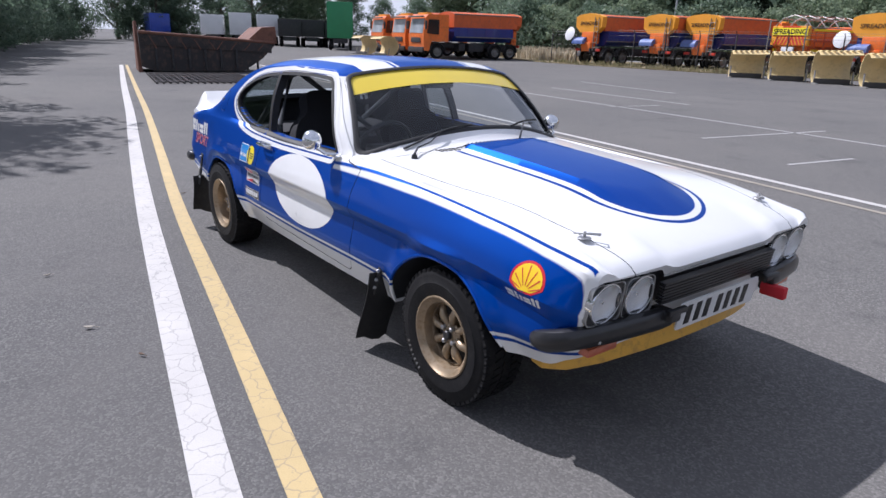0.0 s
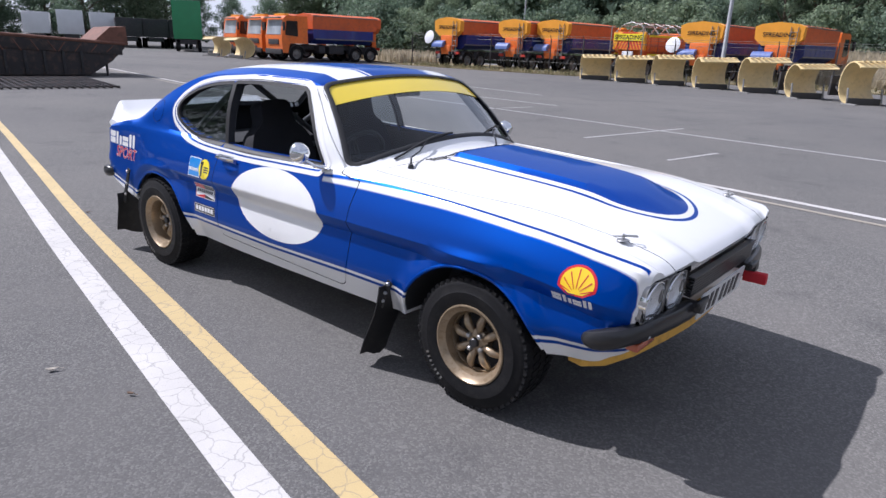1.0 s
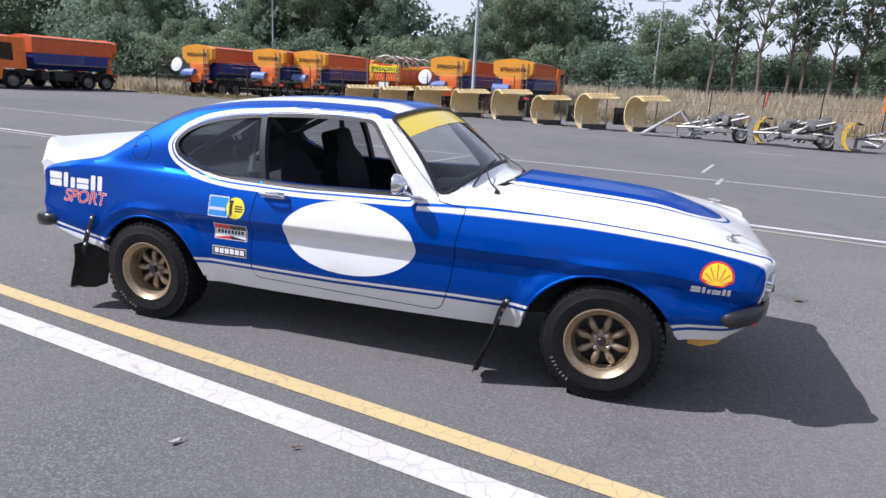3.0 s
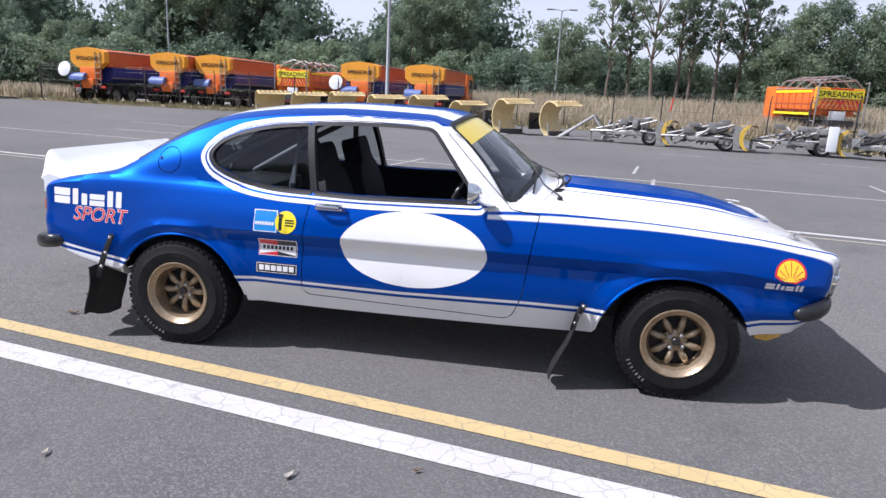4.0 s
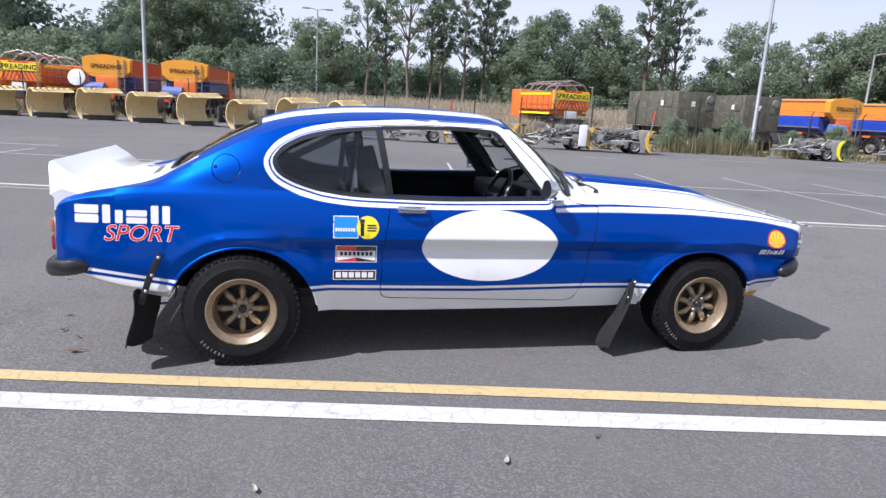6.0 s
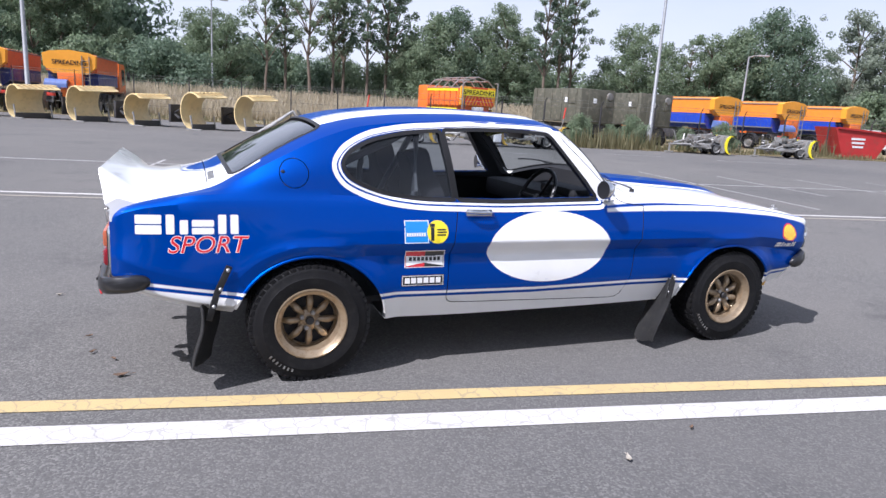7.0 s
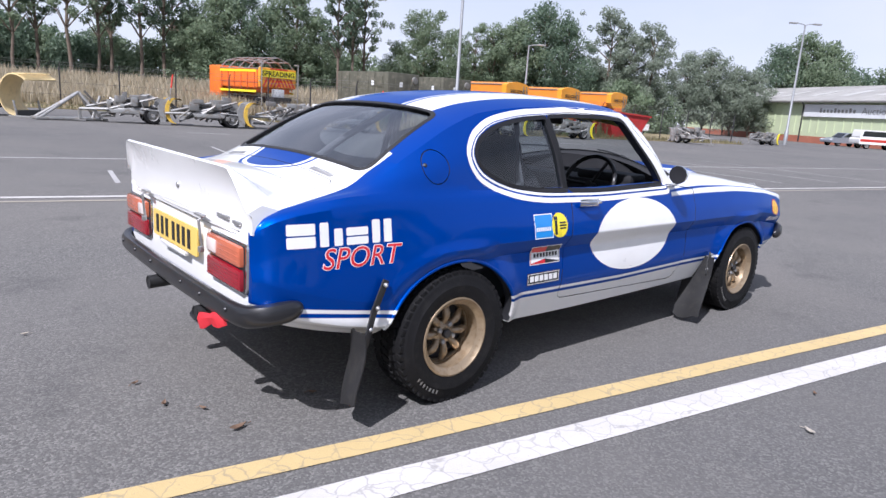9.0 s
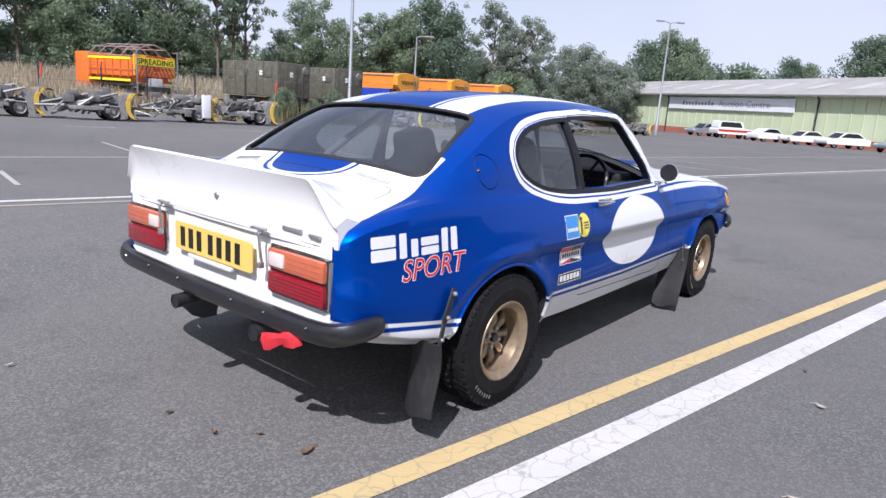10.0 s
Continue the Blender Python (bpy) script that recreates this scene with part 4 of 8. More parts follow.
bent_stripe("yellow_line", [(-27, 3.96), (-14.5, 1.577), (-9.55, 0.640), (-5.5, -0.170), (-2.28, -0.818), (0.3, -1.272), (1.8, -1.545), (40, -8.17)], 0.105, "line_yellow", "worn yellow line painted on the asphalt")
bent_stripe("white_line", [(-27, 3.76), (-14.5, 1.30), (-9.65, 0.375), (-5.5, -0.455), (-2.1, -1.112), (-0.87, -1.334), (1.5, -1.752), (40, -8.45)], 0.148, "line_white", "cracked white line painted on the asphalt")
stripe("far_white_line", *along(5.10, -0.170, -30, 60), 0.11, "line_white", "thin white line across the yard")
stripe("far_yellow_line", *along(4.80, -0.170, -30, 60), 0.08, "line_beige", "faded beige line across the yard")
stripe("bay_line", *along(9.52, -0.155, -20, 45), 0.09, "line_faint", "faded white bay line")


# ---- wheels ----
def tyre_mesh():
    bm = bmesh.new()
    prof = [(0.168, -0.016), (0.177, -0.004), (0.203, 0.002), (0.232, 0.004), (0.236, 0.001), (0.262, -0.001), (0.280, -0.008), (0.289, -0.018), (0.2905, -0.030)]
    full = prof + [(0.2905, -0.170)] + [(r, -0.20 - h) for r, h in prof[-2::-1]]
    lathe(bm, full, None, 56)
    return bm


def tread_mesh():
    """Chunky blocks on crown and shoulder."""
    bm = bmesh.new()
    n = 50
    for row, (h, wid, off) in enumerate(((-0.024, 0.034, 0.0), (-0.068, 0.036, 0.5), (-0.112, 0.036, 0.0), (-0.156, 0.036, 0.5), (-0.184, 0.028, 0.0))):
        for i in range(n):
            t = 2 * math.pi * (i + off) / n
            m = Matrix.Rotation(t, 4, "Z") @ Matrix.Translation((0.2905 if row not in (0, 4) else 0.2865, 0, h)) @ Matrix.Rotation(0.35 if row % 2 else -0.35, 4, "X")
            box(bm, (0, 0, 0), (0.011, 0.025, wid), m)
        if row in (0, 4):
            for i in range(n):
                t = 2 * math.pi * i / n
                box(bm, (0, 0, 0), (0.022, 0.026, 0.004), Matrix.Rotation(t, 4, "Z") @ Matrix.Translation((0.279, 0, -0.008 if row == 0 else -0.192)))
    return bm


def rim_mesh(dish):
    bm = bmesh.new()
    prof = [(0.150, -0.185), (0.178, -0.190), (0.182, -0.186), (0.176, -0.176), (0.156, -0.165), (0.152, -0.10), (0.158, -0.03), (0.172, -0.020),
            (0.181, -0.014), (0.186, -0.006), (0.184, 0.000), (0.178, 0.001), (0.172, -0.006), (0.163, -0.014), (0.151, -0.022), (0.145, -0.05), (0.144, -0.12), (0.148, -0.185)]
    lathe(bm, [(r * 0.955, h) for r, h in prof], None, 56)
    for r in (0.1385,):
        lathe(bm, [(r, -dish - 0.012), (r - 0.008, -dish - 0.006), (r - 0.012, -dish - 0.014), (r - 0.010, -dish - 0.030), (r, -dish - 0.034)], None, 56)
    lathe(bm, [(0, -dish + 0.004), (0.030, -dish + 0.004), (0.034, -dish), (0.050, -dish - 0.004), (0.057, -dish - 0.012), (0.057, -dish - 0.05), (0, -dish - 0.05)], None, 32)
    return bm


def spoke_mesh(dish):
    """One swelling spoke between hub and rim."""
    bm = bmesh.new()
    rings = []
    for r, w, h, th in ((0.034, 0.0165, -0.006, 0.016), (0.052, 0.0140, 0.000, 0.018), (0.070, 0.0165, 0.006, 0.021), (0.092, 0.0190, 0.008, 0.021), (0.112, 0.0170, 0.002, 0.017), (0.127, 0.0125, -0.004, 0.011), (0.140, 0.0125, -0.008, 0.010)):
        rings.append([bm.verts.new((r, w * math.cos(t), -dish + h - 0.012 + th * (math.sin(t) if math.sin(t) > 0 else math.sin(t) * 0.6))) for t in [2 * math.pi * j / 12 for j in range(12)]])
    for p, q in zip(rings, rings[1:]):
        for j in range(12):
            bm.faces.new((p[j], p[(j + 1) % 12], q[(j + 1) % 12], q[j]))
    bm.faces.new(rings[0][::-1]), bm.faces.new(rings[-1])
    return bm


SPOKES = {}


def nut_mesh():
    bm = bmesh.new()
    lathe(bm, [(0, 0.014), (0.007, 0.014), (0.0115, 0.010), (0.0120, -0.004), (0.0, -0.004)], None, 6)
    return bm


def make_wheel(name, m, dish):
    w = part(name, rim_mesh(dish), M["gold"], car, "gold eight-spoke alloy wheel", 40)
    w.matrix_local = m
    part("tyre", tyre_mesh(), M["tyre"], w, "black rally tyre", 40)
    part("tread", tread_mesh(), M["tyre"], w, "chunky tread blocks", 30)
    if dish not in SPOKES:
        SPOKES[dish] = mesh_of(spoke_mesh(dish), "spoke", M["gold"], 60)
    for k in range(8):
        sp = new("spoke", SPOKES[dish])
        sp.parent = w
        sp.matrix_local = Matrix.Rotation(2 * math.pi * (k + 0.5) / 8, 4, "Z")
        tagged(sp)
    bm = bmesh.new()
    lathe(bm, [(0, -dish + 0.022), (0.017, -dish + 0.022), (0.021, -dish + 0.017), (0.022, -dish - 0.002)], None, 24)
    part("hub_cap", bm, M["black"], w, "small black hub cap")
    for k in range(4):
        nut = part("lug_nut", nut_mesh(), M["steel"], w)
        nut.matrix_local = Matrix.Rotation(math.pi * (k / 2 + 0.25), 4, "Z") @ Matrix.Translation((0.041, 0, -dish + 0.004))
    for k in range(7):
        bm = bmesh.new()
        box(bm, (0, 0, 0), (0.016, 0.009 if k != 3 else 0.004, 0.0012), Matrix.Rotation(radians(196 + 5.0 * k), 4, "Z") @ Matrix.Translation((0.246, 0, 0.0035)))
        part("sidewall_bar", bm, M["grey_metal"], w)
    # dark disc added behind the spokes to stand in for shade in the gaps
    bm = bmesh.new()
    lathe(bm, [(0, -dish - 0.044), (0.132, -dish - 0.044), (0.1365, -dish - 0.052), (0.05, -dish - 0.075), (0, -dish - 0.075)], None, 40)
    part("brake_drum", bm, M["chassis"], w, "dark backing disc in place of the shade behind the spokes")
    return w


for nm, x, dish, yo in (("wheel", -1.283, 0.072, 0.811), ("wheel", 1.316, 0.050, 0.796)):
    for s in (-1, 1):
        make_wheel(nm, Matrix.Translation((x, s * yo, 0.287)) @ Matrix.Scale(0.985, 4) @ Matrix.Rotation(radians(90 if s < 0 else -90), 4, "X") @ Matrix.Rotation(radians(9 if x > 0 else 22), 4, "Z"), dish)


# ---- sweeps and trim ----
def sweep(bm, path, prof, closed_ends=True):
    """Carry a closed profile (out, z) along a plan path of (x, y, z0, scale)."""
    rings = []
    for i, (x, y, z0, k) in enumerate(path):
        a, b = path[max(i - 1, 0)], path[min(i + 1, len(path) - 1)]
        d = Vector((b[0] - a[0], b[1] - a[1], 0)).normalized()
        o = Vector((d.y, -d.x, 0))
        rings.append([bm.verts.new(Vector((x, y, z0)) + o * p[0] * k + Vector((0, 0, p[1] * k))) for p in prof])
    for a, b in zip(rings, rings[1:]):
        for i in range(len(a)):
            j = (i + 1) % len(a)
            bm.faces.new((a[i], a[j], b[j], b[i]))
    if closed_ends:
        bm.faces.new(rings[0][::-1]), bm.faces.new(rings[-1])


def bolt(parent, p, n, r=0.008, mat="steel"):
    bm = bmesh.new()
    m, _ = axis_frame(p, Vector(p) + Vector(n))
    lathe(bm, [(0, r * 0.7), (r * 0.5, r * 0.65), (r, 0.0), (r, -r)], m, 10)
    return part("bolt", bm, M[mat], parent)


hit = skin.ray_cast(Vector((-1.408, -1.2, 0.998)), Vector((0, 1, 0)))[0]
bolt(car_parts["fuel_flap"], (hit.x, hit.y + 0.002, hit.z), (0, -1, 0.3), 0.011, "black").name = "flap_lock"

# rear bumper: one black bar with wrapped ends
BP = [(0.0, 0.030), (0.010, 0.038), (0.024, 0.040), (0.037, 0.034), (0.045, 0.020), (0.048, 0.002), (0.046, -0.016), (0.038, -0.031), (0.025, -0.040), (0.010, -0.040), (0.0, -0.032)]
path = [(-1.985, 0.745, 0.513, 0.25), (-1.992, 0.752, 0.513, 0.55), (-2.008, 0.758, 0.512, 0.80), (-2.035, 0.761, 0.511, 0.95), (-2.070, 0.758, 0.508, 1.0), (-2.105, 0.746, 0.503, 1.0), (-2.130, 0.727, 0.497, 1.0), (-2.147, 0.700, 0.490, 1.0), (-2.157, 0.66, 0.487, 1.0)]
path += [(-2.164 - 0.012 * (1 - (y / 0.6) ** 2), y, 0.486, 1.0) for y in (0.6, 0.4, 0.2, 0.0)]
path += [(a, -b, c, k) for a, b, c, k in path[-2::-1]]
bm = bmesh.new()
sweep(bm, path, [(o - 0.008, z) for o, z in BP])
bump_r = part("rear_bumper", bm, M["bumper"], car, "full-width satin black rear bumper")
for y in (-0.62, -0.40, -0.21, 0.16, 0.40, 0.62):
    bolt(bump_r, (-2.202 - 0.012 * (1 - (y / 0.6) ** 2), y, 0.500), (-1, 0, 0.1), 0.009, "black")
# front quarter bumpers
for s in (-1, 1):
    path = [(1.812, 0.780, 0.481, 0.2), (1.818, 0.788, 0.481, 0.5), (1.832, 0.795, 0.481, 0.75), (1.860, 0.799, 0.482, 0.92), (1.895, 0.794, 0.482, 1.0), (1.935, 0.778, 0.483, 1.0), (1.968, 0.753, 0.484, 1.0), (1.992, 0.72, 0.484, 1.0), (2.010, 0.68, 0.485, 1.0), (2.030, 0.60, 0.486, 1.0), (2.048, 0.48, 0.487, 1.0), (2.058, 0.37, 0.488, 1.0), (2.062, 0.325, 0.488, 0.8), (2.055, 0.318, 0.488, 0.5)]
    path = [(a - 0.014 * sstep(1.90, 2.04, a), s * b, 0.492 + 0.040 * sstep(1.82, 2.05, a), k) for a, b, c, k in path]
    bm = bmesh.new()
    sweep(bm, path, [((0.040 - o * 1.05) * s, z * 1.04) for o, z in BP])
    qb = part("front_bumper", bm, M["bumper"], car, "black front quarter bumper")
    bm = bmesh.new()
    box(bm, (2.030, s * 0.345, 0.550), (0.10, 0.055, 0.034), None, 0.008)
    box(bm, (2.066, s * 0.325, 0.566), (0.020, 0.105, 0.022), None, 0.006)
    part("bumper_bracket", bm, M["black"], qb, "black bracket")
    bm = bmesh.new()
    box(bm, (1.955, s * 0.60, 0.458), (0.05, 0.15, 0.030), Matrix.Translation((0, 0, 0)), 0.008)
    part("indicator", bm, M["amber"], qb, "amber indicator lens under the bumper")
    bolt(qb, (2.008, s * 0.66, 0.512), (1, s * 0.3, 0.1))

# chin below the nose
bm = bmesh.new()
path = [(1.70, 0.640, 0.322, 0.5), (1.75, 0.635, 0.326, 0.9), (1.81, 0.590, 0.338, 1.0), (1.87, 0.48, 0.360, 1.0), (1.915, 0.32, 0.382, 1.0), (1.94, 0.15, 0.392, 1.0), (1.945, 0, 0.395, 1.0)]
path = path + [(a, -b, c, k) for a, b, c, k in path[-2::-1]]
sweep(bm, path, [(-0.03, 0.060), (0.0, 0.060), (0.004, 0.0), (-0.006, -0.022), (-0.018, -0.026), (-0.030, -0.022)])
bmesh.ops.recalc_face_normals(bm, faces=bm.faces)
part("chin_spoiler", bm, M["chin"], car, "yellow chin spoiler under the nose")

# ---- front: grille, headlamps, plate ----
bm = bmesh.new()
path = [(1.952 + 0.010 * (1 - (y / 0.7) ** 2), y, 0.641, 1.0) for y in (0.675, 0.5, 0.3, 0.1, 0, -0.1, -0.3, -0.5, -0.675)]
sweep(bm, path, [(0.012, 0.070), (0.012, -0.068), (-0.01, -0.068), (-0.01, 0.070)])
grille = part("grille", bm, M["black"], car, "black horizontal-slat grille")
for k in range(7):
    bm = bmesh.new()
    path = [(2.004 + 0.010 * (1 - (y / 0.7) ** 2), y, 0.600 + 0.0122 * k, 1.0) for y in (0.368, 0.2, 0, -0.2, -0.368)]
    sweep(bm, path, [(-0.020, 0.004), (0.008, 0.0015), (0.008, -0.0015), (-0.020, -0.004)])
    part("slat", bm, M["black"], grille)
for s in (-1, 1):
    bm = bmesh.new()
    wells = []
    for a, b in ((0.380, 0.538), (0.544, 0.702)):
        poly = rounded([(s * a, 0.564), (s * b, 0.564), (s * (b - (0.010 if b > 0.6 else 0)), 0.717), (s * (a + (0.0 if b > 0.6 else 0.020)), 0.716)], 0.03)
        c = ((a + b) / 2)
        ring_o, ring_i = poly, [((p[0] - s * c) * 0.955 + s * c, (p[1] - 0.641) * 0.955 + 0.641) for p in poly]
        xx = lambda y: 2.016 - 0.032 * (y / 0.7) ** 2
        o1, i1 = [bm.verts.new((xx(p[0]), p[0], p[1])) for p in ring_o], [bm.verts.new((xx(p[0]), p[0], p[1])) for p in ring_i]
        i2 = [bm.verts.new((xx(p[0]) - 0.06, p[0], p[1])) for p in ring_i]
        for i in range(len(o1)):
            j = (i + 1) % len(o1)
            bm.faces.new((o1[i], o1[j], i1[j], i1[i])), bm.faces.new((i1[i], i1[j], i2[j], i2[i]))
        wells.append((s * c, [(xx(p[0]) - 0.006, p[0], p[1]) for p in ring_i]))
    bez = part("lamp_bezel", bm, M["steel"], grille, "bright rim round the twin lamps")
    for yc, ring in wells:
        bm = bmesh.new()
        o1 = [bm.verts.new(p) for p in ring]
        i1, i2 = [], []
        for p in ring:
            d = Vector((p[1] - yc, p[2] - 0.640)).normalized() * 0.0735
            i1.append(bm.verts.new((p[0], yc + d[0], 0.640 + d[1])))
            i2.append(bm.verts.new((p[0] - 0.04, yc + d[0], 0.640 + d[1])))
        for i in range(len(o1)):
            j = (i + 1) % len(o1)
            bm.faces.new((o1[i], o1[j], i1[j], i1[i])), bm.faces.new((i1[i], i1[j], i2[j], i2[i]))
        bmesh.ops.recalc_face_normals(bm, faces=bm.faces)
        part("lamp_surround", bm, M["black"], grille, "dark panel round the lamp")
    for yc in (0.461, 0.622):
        m = Matrix.Translation((2.012 - 0.032 * (yc / 0.7) ** 2, s * yc, 0.640)) @ Matrix.Rotation(radians(90), 4, "Y") @ Matrix.Scale(0.985, 4)
        bm = bmesh.new()
        lathe(bm, [(0.0, -0.020), (0.03, -0.0185), (0.055, -0.012), (0.068, -0.004), (0.0705, 0.0)], m, 36)
        lamp = part("headlamp", bm, M["reflector"], car, "round headlamp with clear ribbed glass")
        bm = bmesh.new()
        lathe(bm, [(0.0, 0.024), (0.03, 0.0205), (0.055, 0.012), (0.0695, 0.001)], m, 36)
        g = part("lens", bm, M["lens"], lamp)
        g.visible_shadow = False
        bm = bmesh.new()
        lathe(bm, [(0.0700, 0.0), (0.0712, 0.006), (0.0755, 0.005), (0.0765, -0.002), (0.0765, -0.03), (0.0700, -0.03)], m, 36, True)
        part("rim", bm, M["chrome"], lamp)
        bm = bmesh.new()
        lathe(bm, [(0, 0.012), (0.007, 0.010), (0.008, -0.012), (0, -0.012)], m @ Matrix.Translation((0, 0, -0.02)), 14)
        part("bulb_shield", bm, M["chrome"], lamp)


def number_plate(name, m, material, label):
    bm = bmesh.new()
    poly = rounded([(-0.262, -0.056), (0.262, -0.056), (0.262, 0.056), (-0.262, 0.056)], 0.012)
    prism(bm, poly, -0.003, 0.003)
    ob = part(name, bm, M[material], car, label)
    ob.matrix_local = m
    x = -0.225
    for i in range(7):
        x += 0.020 if i == 3 else 0
        bm = bmesh.new()
        prism(bm, rect(x + 0.006, -0.039, x + 0.037, 0.039), -0.0052, -0.0028)
        part("plate_bar", bm, M["ink"], ob)
        x += 0.0595
    return ob


number_plate("front_plate", Matrix.Translation((2.046, -0.015, 0.522)) @ Matrix.Rotation(radians(90), 4, "Z") @ Matrix.Rotation(radians(8), 4, "X"), "plate_w", "white front number plate")
bm = bmesh.new()
box(bm, (2.085, 0.33, 0.508), (0.10, 0.035, 0.050), None, 0.006)
part("tow_strap", bm, M["strap"], car, "dark red tow strap at the nose")

# ---- tail ----
bm = bmesh.new()


def tail_section(y):
    a = abs(y)
    h = 1 - sstep(0.575, 0.704, a)
    foot = top_z(-1.93, a) - 0.004
    bx = -2.178 - 0.018 * (1 - (a / 0.7) ** 2)
    low = [(-1.72 - 0.16 * h, top_z(-1.72 - 0.16 * h, a) - 0.003), (-1.86 - 0.05 * h, top_z(-1.86, a) + 0.004 * h), (-1.99, foot + 0.006 - 0.02 * (1 - h)), (-2.08, top_z(-2.05, a) + 0.028 * h + 0.004), (-2.15, 0.868 + 0.078 * h), (-2.19 - 0.03 * h, 0.845 + 0.146 * h)]
    back = [(-2.200 - 0.030 * h, 0.838 + 0.147 * h), (bx - 0.010 - 0.010 * h, 0.83 + 0.11 * h), (bx - 0.006, 0.825 + 0.05 * h), (bx - 0.006, 0.79 + 0.02 * h), (bx - 0.008, 0.768)]
    under = [(-2.10, 0.768), (-1.75, 0.80)]
    return [(p[0], y, p[1]) for p in low + back + under]


secs = [tail_section(0.690 * math.sin(math.pi * (i / 72 - 0.5))) for i in range(73)]
rings = [[bm.verts.new((p[0], p[1] * (1 - 0.075 * sstep(-2.14, -1.95, p[0])), p[2])) for p in s] for s in secs]
for a, b in zip(rings, rings[1:]):
    for i in range(len(a)):
        j = (i + 1) % len(a)
        bm.faces.new((a[i], a[j], b[j], b[i]))
bm.faces.new(rings[0][::-1]), bm.faces.new(rings[-1])
part("ducktail_spoiler", bm, M["white_grp"], car, "white ducktail spoiler on the boot lid", 50)

number_plate("rear_plate", Matrix.Translation((-2.216, -0.015, 0.662)) @ Matrix.Rotation(radians(-90), 4, "Z"), "plate_y", "yellow rear number plate")
bm = bmesh.new()
box(bm, (-2.214, 0.0, 0.592), (0.02, 0.30, 0.016), None, 0.005)
part("plate_lamp", bm, M["plate_w"], car, "slim white lamp bar under the rear plate")
for s in (-1, 1):
    bx = lambda y: -2.196 - 0.018 * (1 - (abs(y) / 0.72) ** 2)

    def slab(y0, y1, z0, z1, d, mat, nm, parent, lb="", bev=0.008):
        bm = bmesh.new()
        for yy in (0,):
            box(bm, (bx((y0 + y1) / 2) - d / 2 + 0.012, s * (y0 + y1) / 2, (z0 + z1) / 2), (d + 0.024, abs(y1 - y0), z1 - z0), None, bev)
        return part(nm, bm, M[mat], parent, lb)
    lamp = slab(0.352, 0.676, 0.552, 0.738, 0.010, "chrome", "tail_lamp", car, "amber and red tail lamp cluster in a bright frame", 0.016)
    slab(0.361, 0.667, 0.561, 0.729, 0.013, "black", "lamp_gasket", lamp, "black gasket", 0.010)
    slab(0.366, 0.662, 0.651, 0.724, 0.028, "amber", "indicator_lens", lamp, "amber lens", 0.012)
    red = slab(0.366, 0.662, 0.566, 0.642, 0.028, "red", "brake_lens", lamp, "red lens", 0.012)
    slab(0.380, 0.462, 0.662, 0.712, 0.031, "clear", "reversing_lens", lamp, "pale reversing lens")
    for k in range(5):
        slab(0.376, 0.652, 0.576 + 0.0125 * k, 0.580 + 0.0125 * k, 0.031, "red", "lens_rib", lamp, "", 0.001)
    for k in range(3):
        slab(0.470, 0.652, 0.668 + 0.018 * k, 0.672 + 0.018 * k, 0.031, "amber", "lens_rib", lamp, "", 0.001)
    # rubber boot latch
    bm = bmesh.new()
    tube(bm, [(bx(0.34) - 0.012, s * 0.340, 0.775), (bx(0.34) - 0.026, s * 0.340, 0.765), (bx(0.34) - 0.020, s * 0.342, 0.70), (bx(0.34) - 0.014, s * 0.344, 0.655)], 0.0055, 8)
    box(bm, (bx(0.34) - 0.020, s * 0.345, 0.655), (0.02, 0.018, 0.022), None, 0.004)
    box(bm, (bx(0.34) - 0.014, s * 0.325, 0.782), (0.02, 0.075, 0.010), None, 0.003)
    part("boot_latch", bm, M["steel"], car, "rubber and steel boot latch")
bm = bmesh.new()
for i, (w, h) in enumerate(((0.10, 0.030), (0.055, 0.026))):
    box(bm, (-2.196, -0.475 - 0.115 * i, 0.800 - 0.004 * i), (0.012, w, h * 0.5), None, 0.003)
part("model_badge", bm, M["steel"], car, "small chrome model badge")
bm = bmesh.new()
lathe(bm, [(0, 0.008), (0.011, 0.006), (0.014, 0)], Matrix.Translation((-2.202, -0.03, 0.855)) @ Matrix.Rotation(radians(-90), 4, "Y"), 16)
part("boot_lock", bm, M["steel"], car, "round chrome boot lock")
for y, x1 in ((0.165, -2.27), (-0.335, -2.25)):
    bm = bmesh.new()
    tube(bm, [(-1.75, y + 0.02, 0.40), (-2.0, y, 0.415), (-2.15, y, 0.412), (x1, y, 0.405)], 0.029, 16)
    lathe(bm, [(0.029, 0), (0.0295, 0.004), (0.025, 0.004), (0.024, -0.06), (0, -0.06)], Matrix.Translation((x1, y, 0.405)) @ Matrix.Rotation(radians(-90), 4, "Y"), 20)
    part("exhaust_pipe", bm, M["rubber"], car, "black exhaust tailpipe")
bm = bmesh.new()
ribbon = [(-2.262, -0.405, 0.398, 0.030), (-2.262, -0.440, 0.408, 0.030), (-2.256, -0.480, 0.424, 0.020), (-2.252, -0.496, 0.430, 0.017), (-2.256, -0.515, 0.434, 0.025), (-2.250, -0.550, 0.440, 0.028), (-2.232, -0.572, 0.446, 0.020)]
rows = [[bm.verts.new((x + dx, y + 0.006 * k, z + k * w)) for k, dx in ((1, 0.0), (0.3, -0.008), (-1, 0.0), (-1, 0.006), (0.3, -0.001), (1, 0.006))] for x, y, z, w in ribbon]
for a, b in zip(rows, rows[1:]):
    for k in range(6):
        bm.faces.new((a[k], a[(k + 1) % 6], b[(k + 1) % 6], b[k]))
bm.faces.new(rows[0][::-1]), bm.faces.new(rows[-1])
part("rear_tow_strap", bm, M["strap"], car, "bright red tow strap folded under the bumper")
bm = bmesh.new()
rod(bm, (-2.24, -0.49, 0.445), (-2.05, -0.49, 0.48), 0.012)
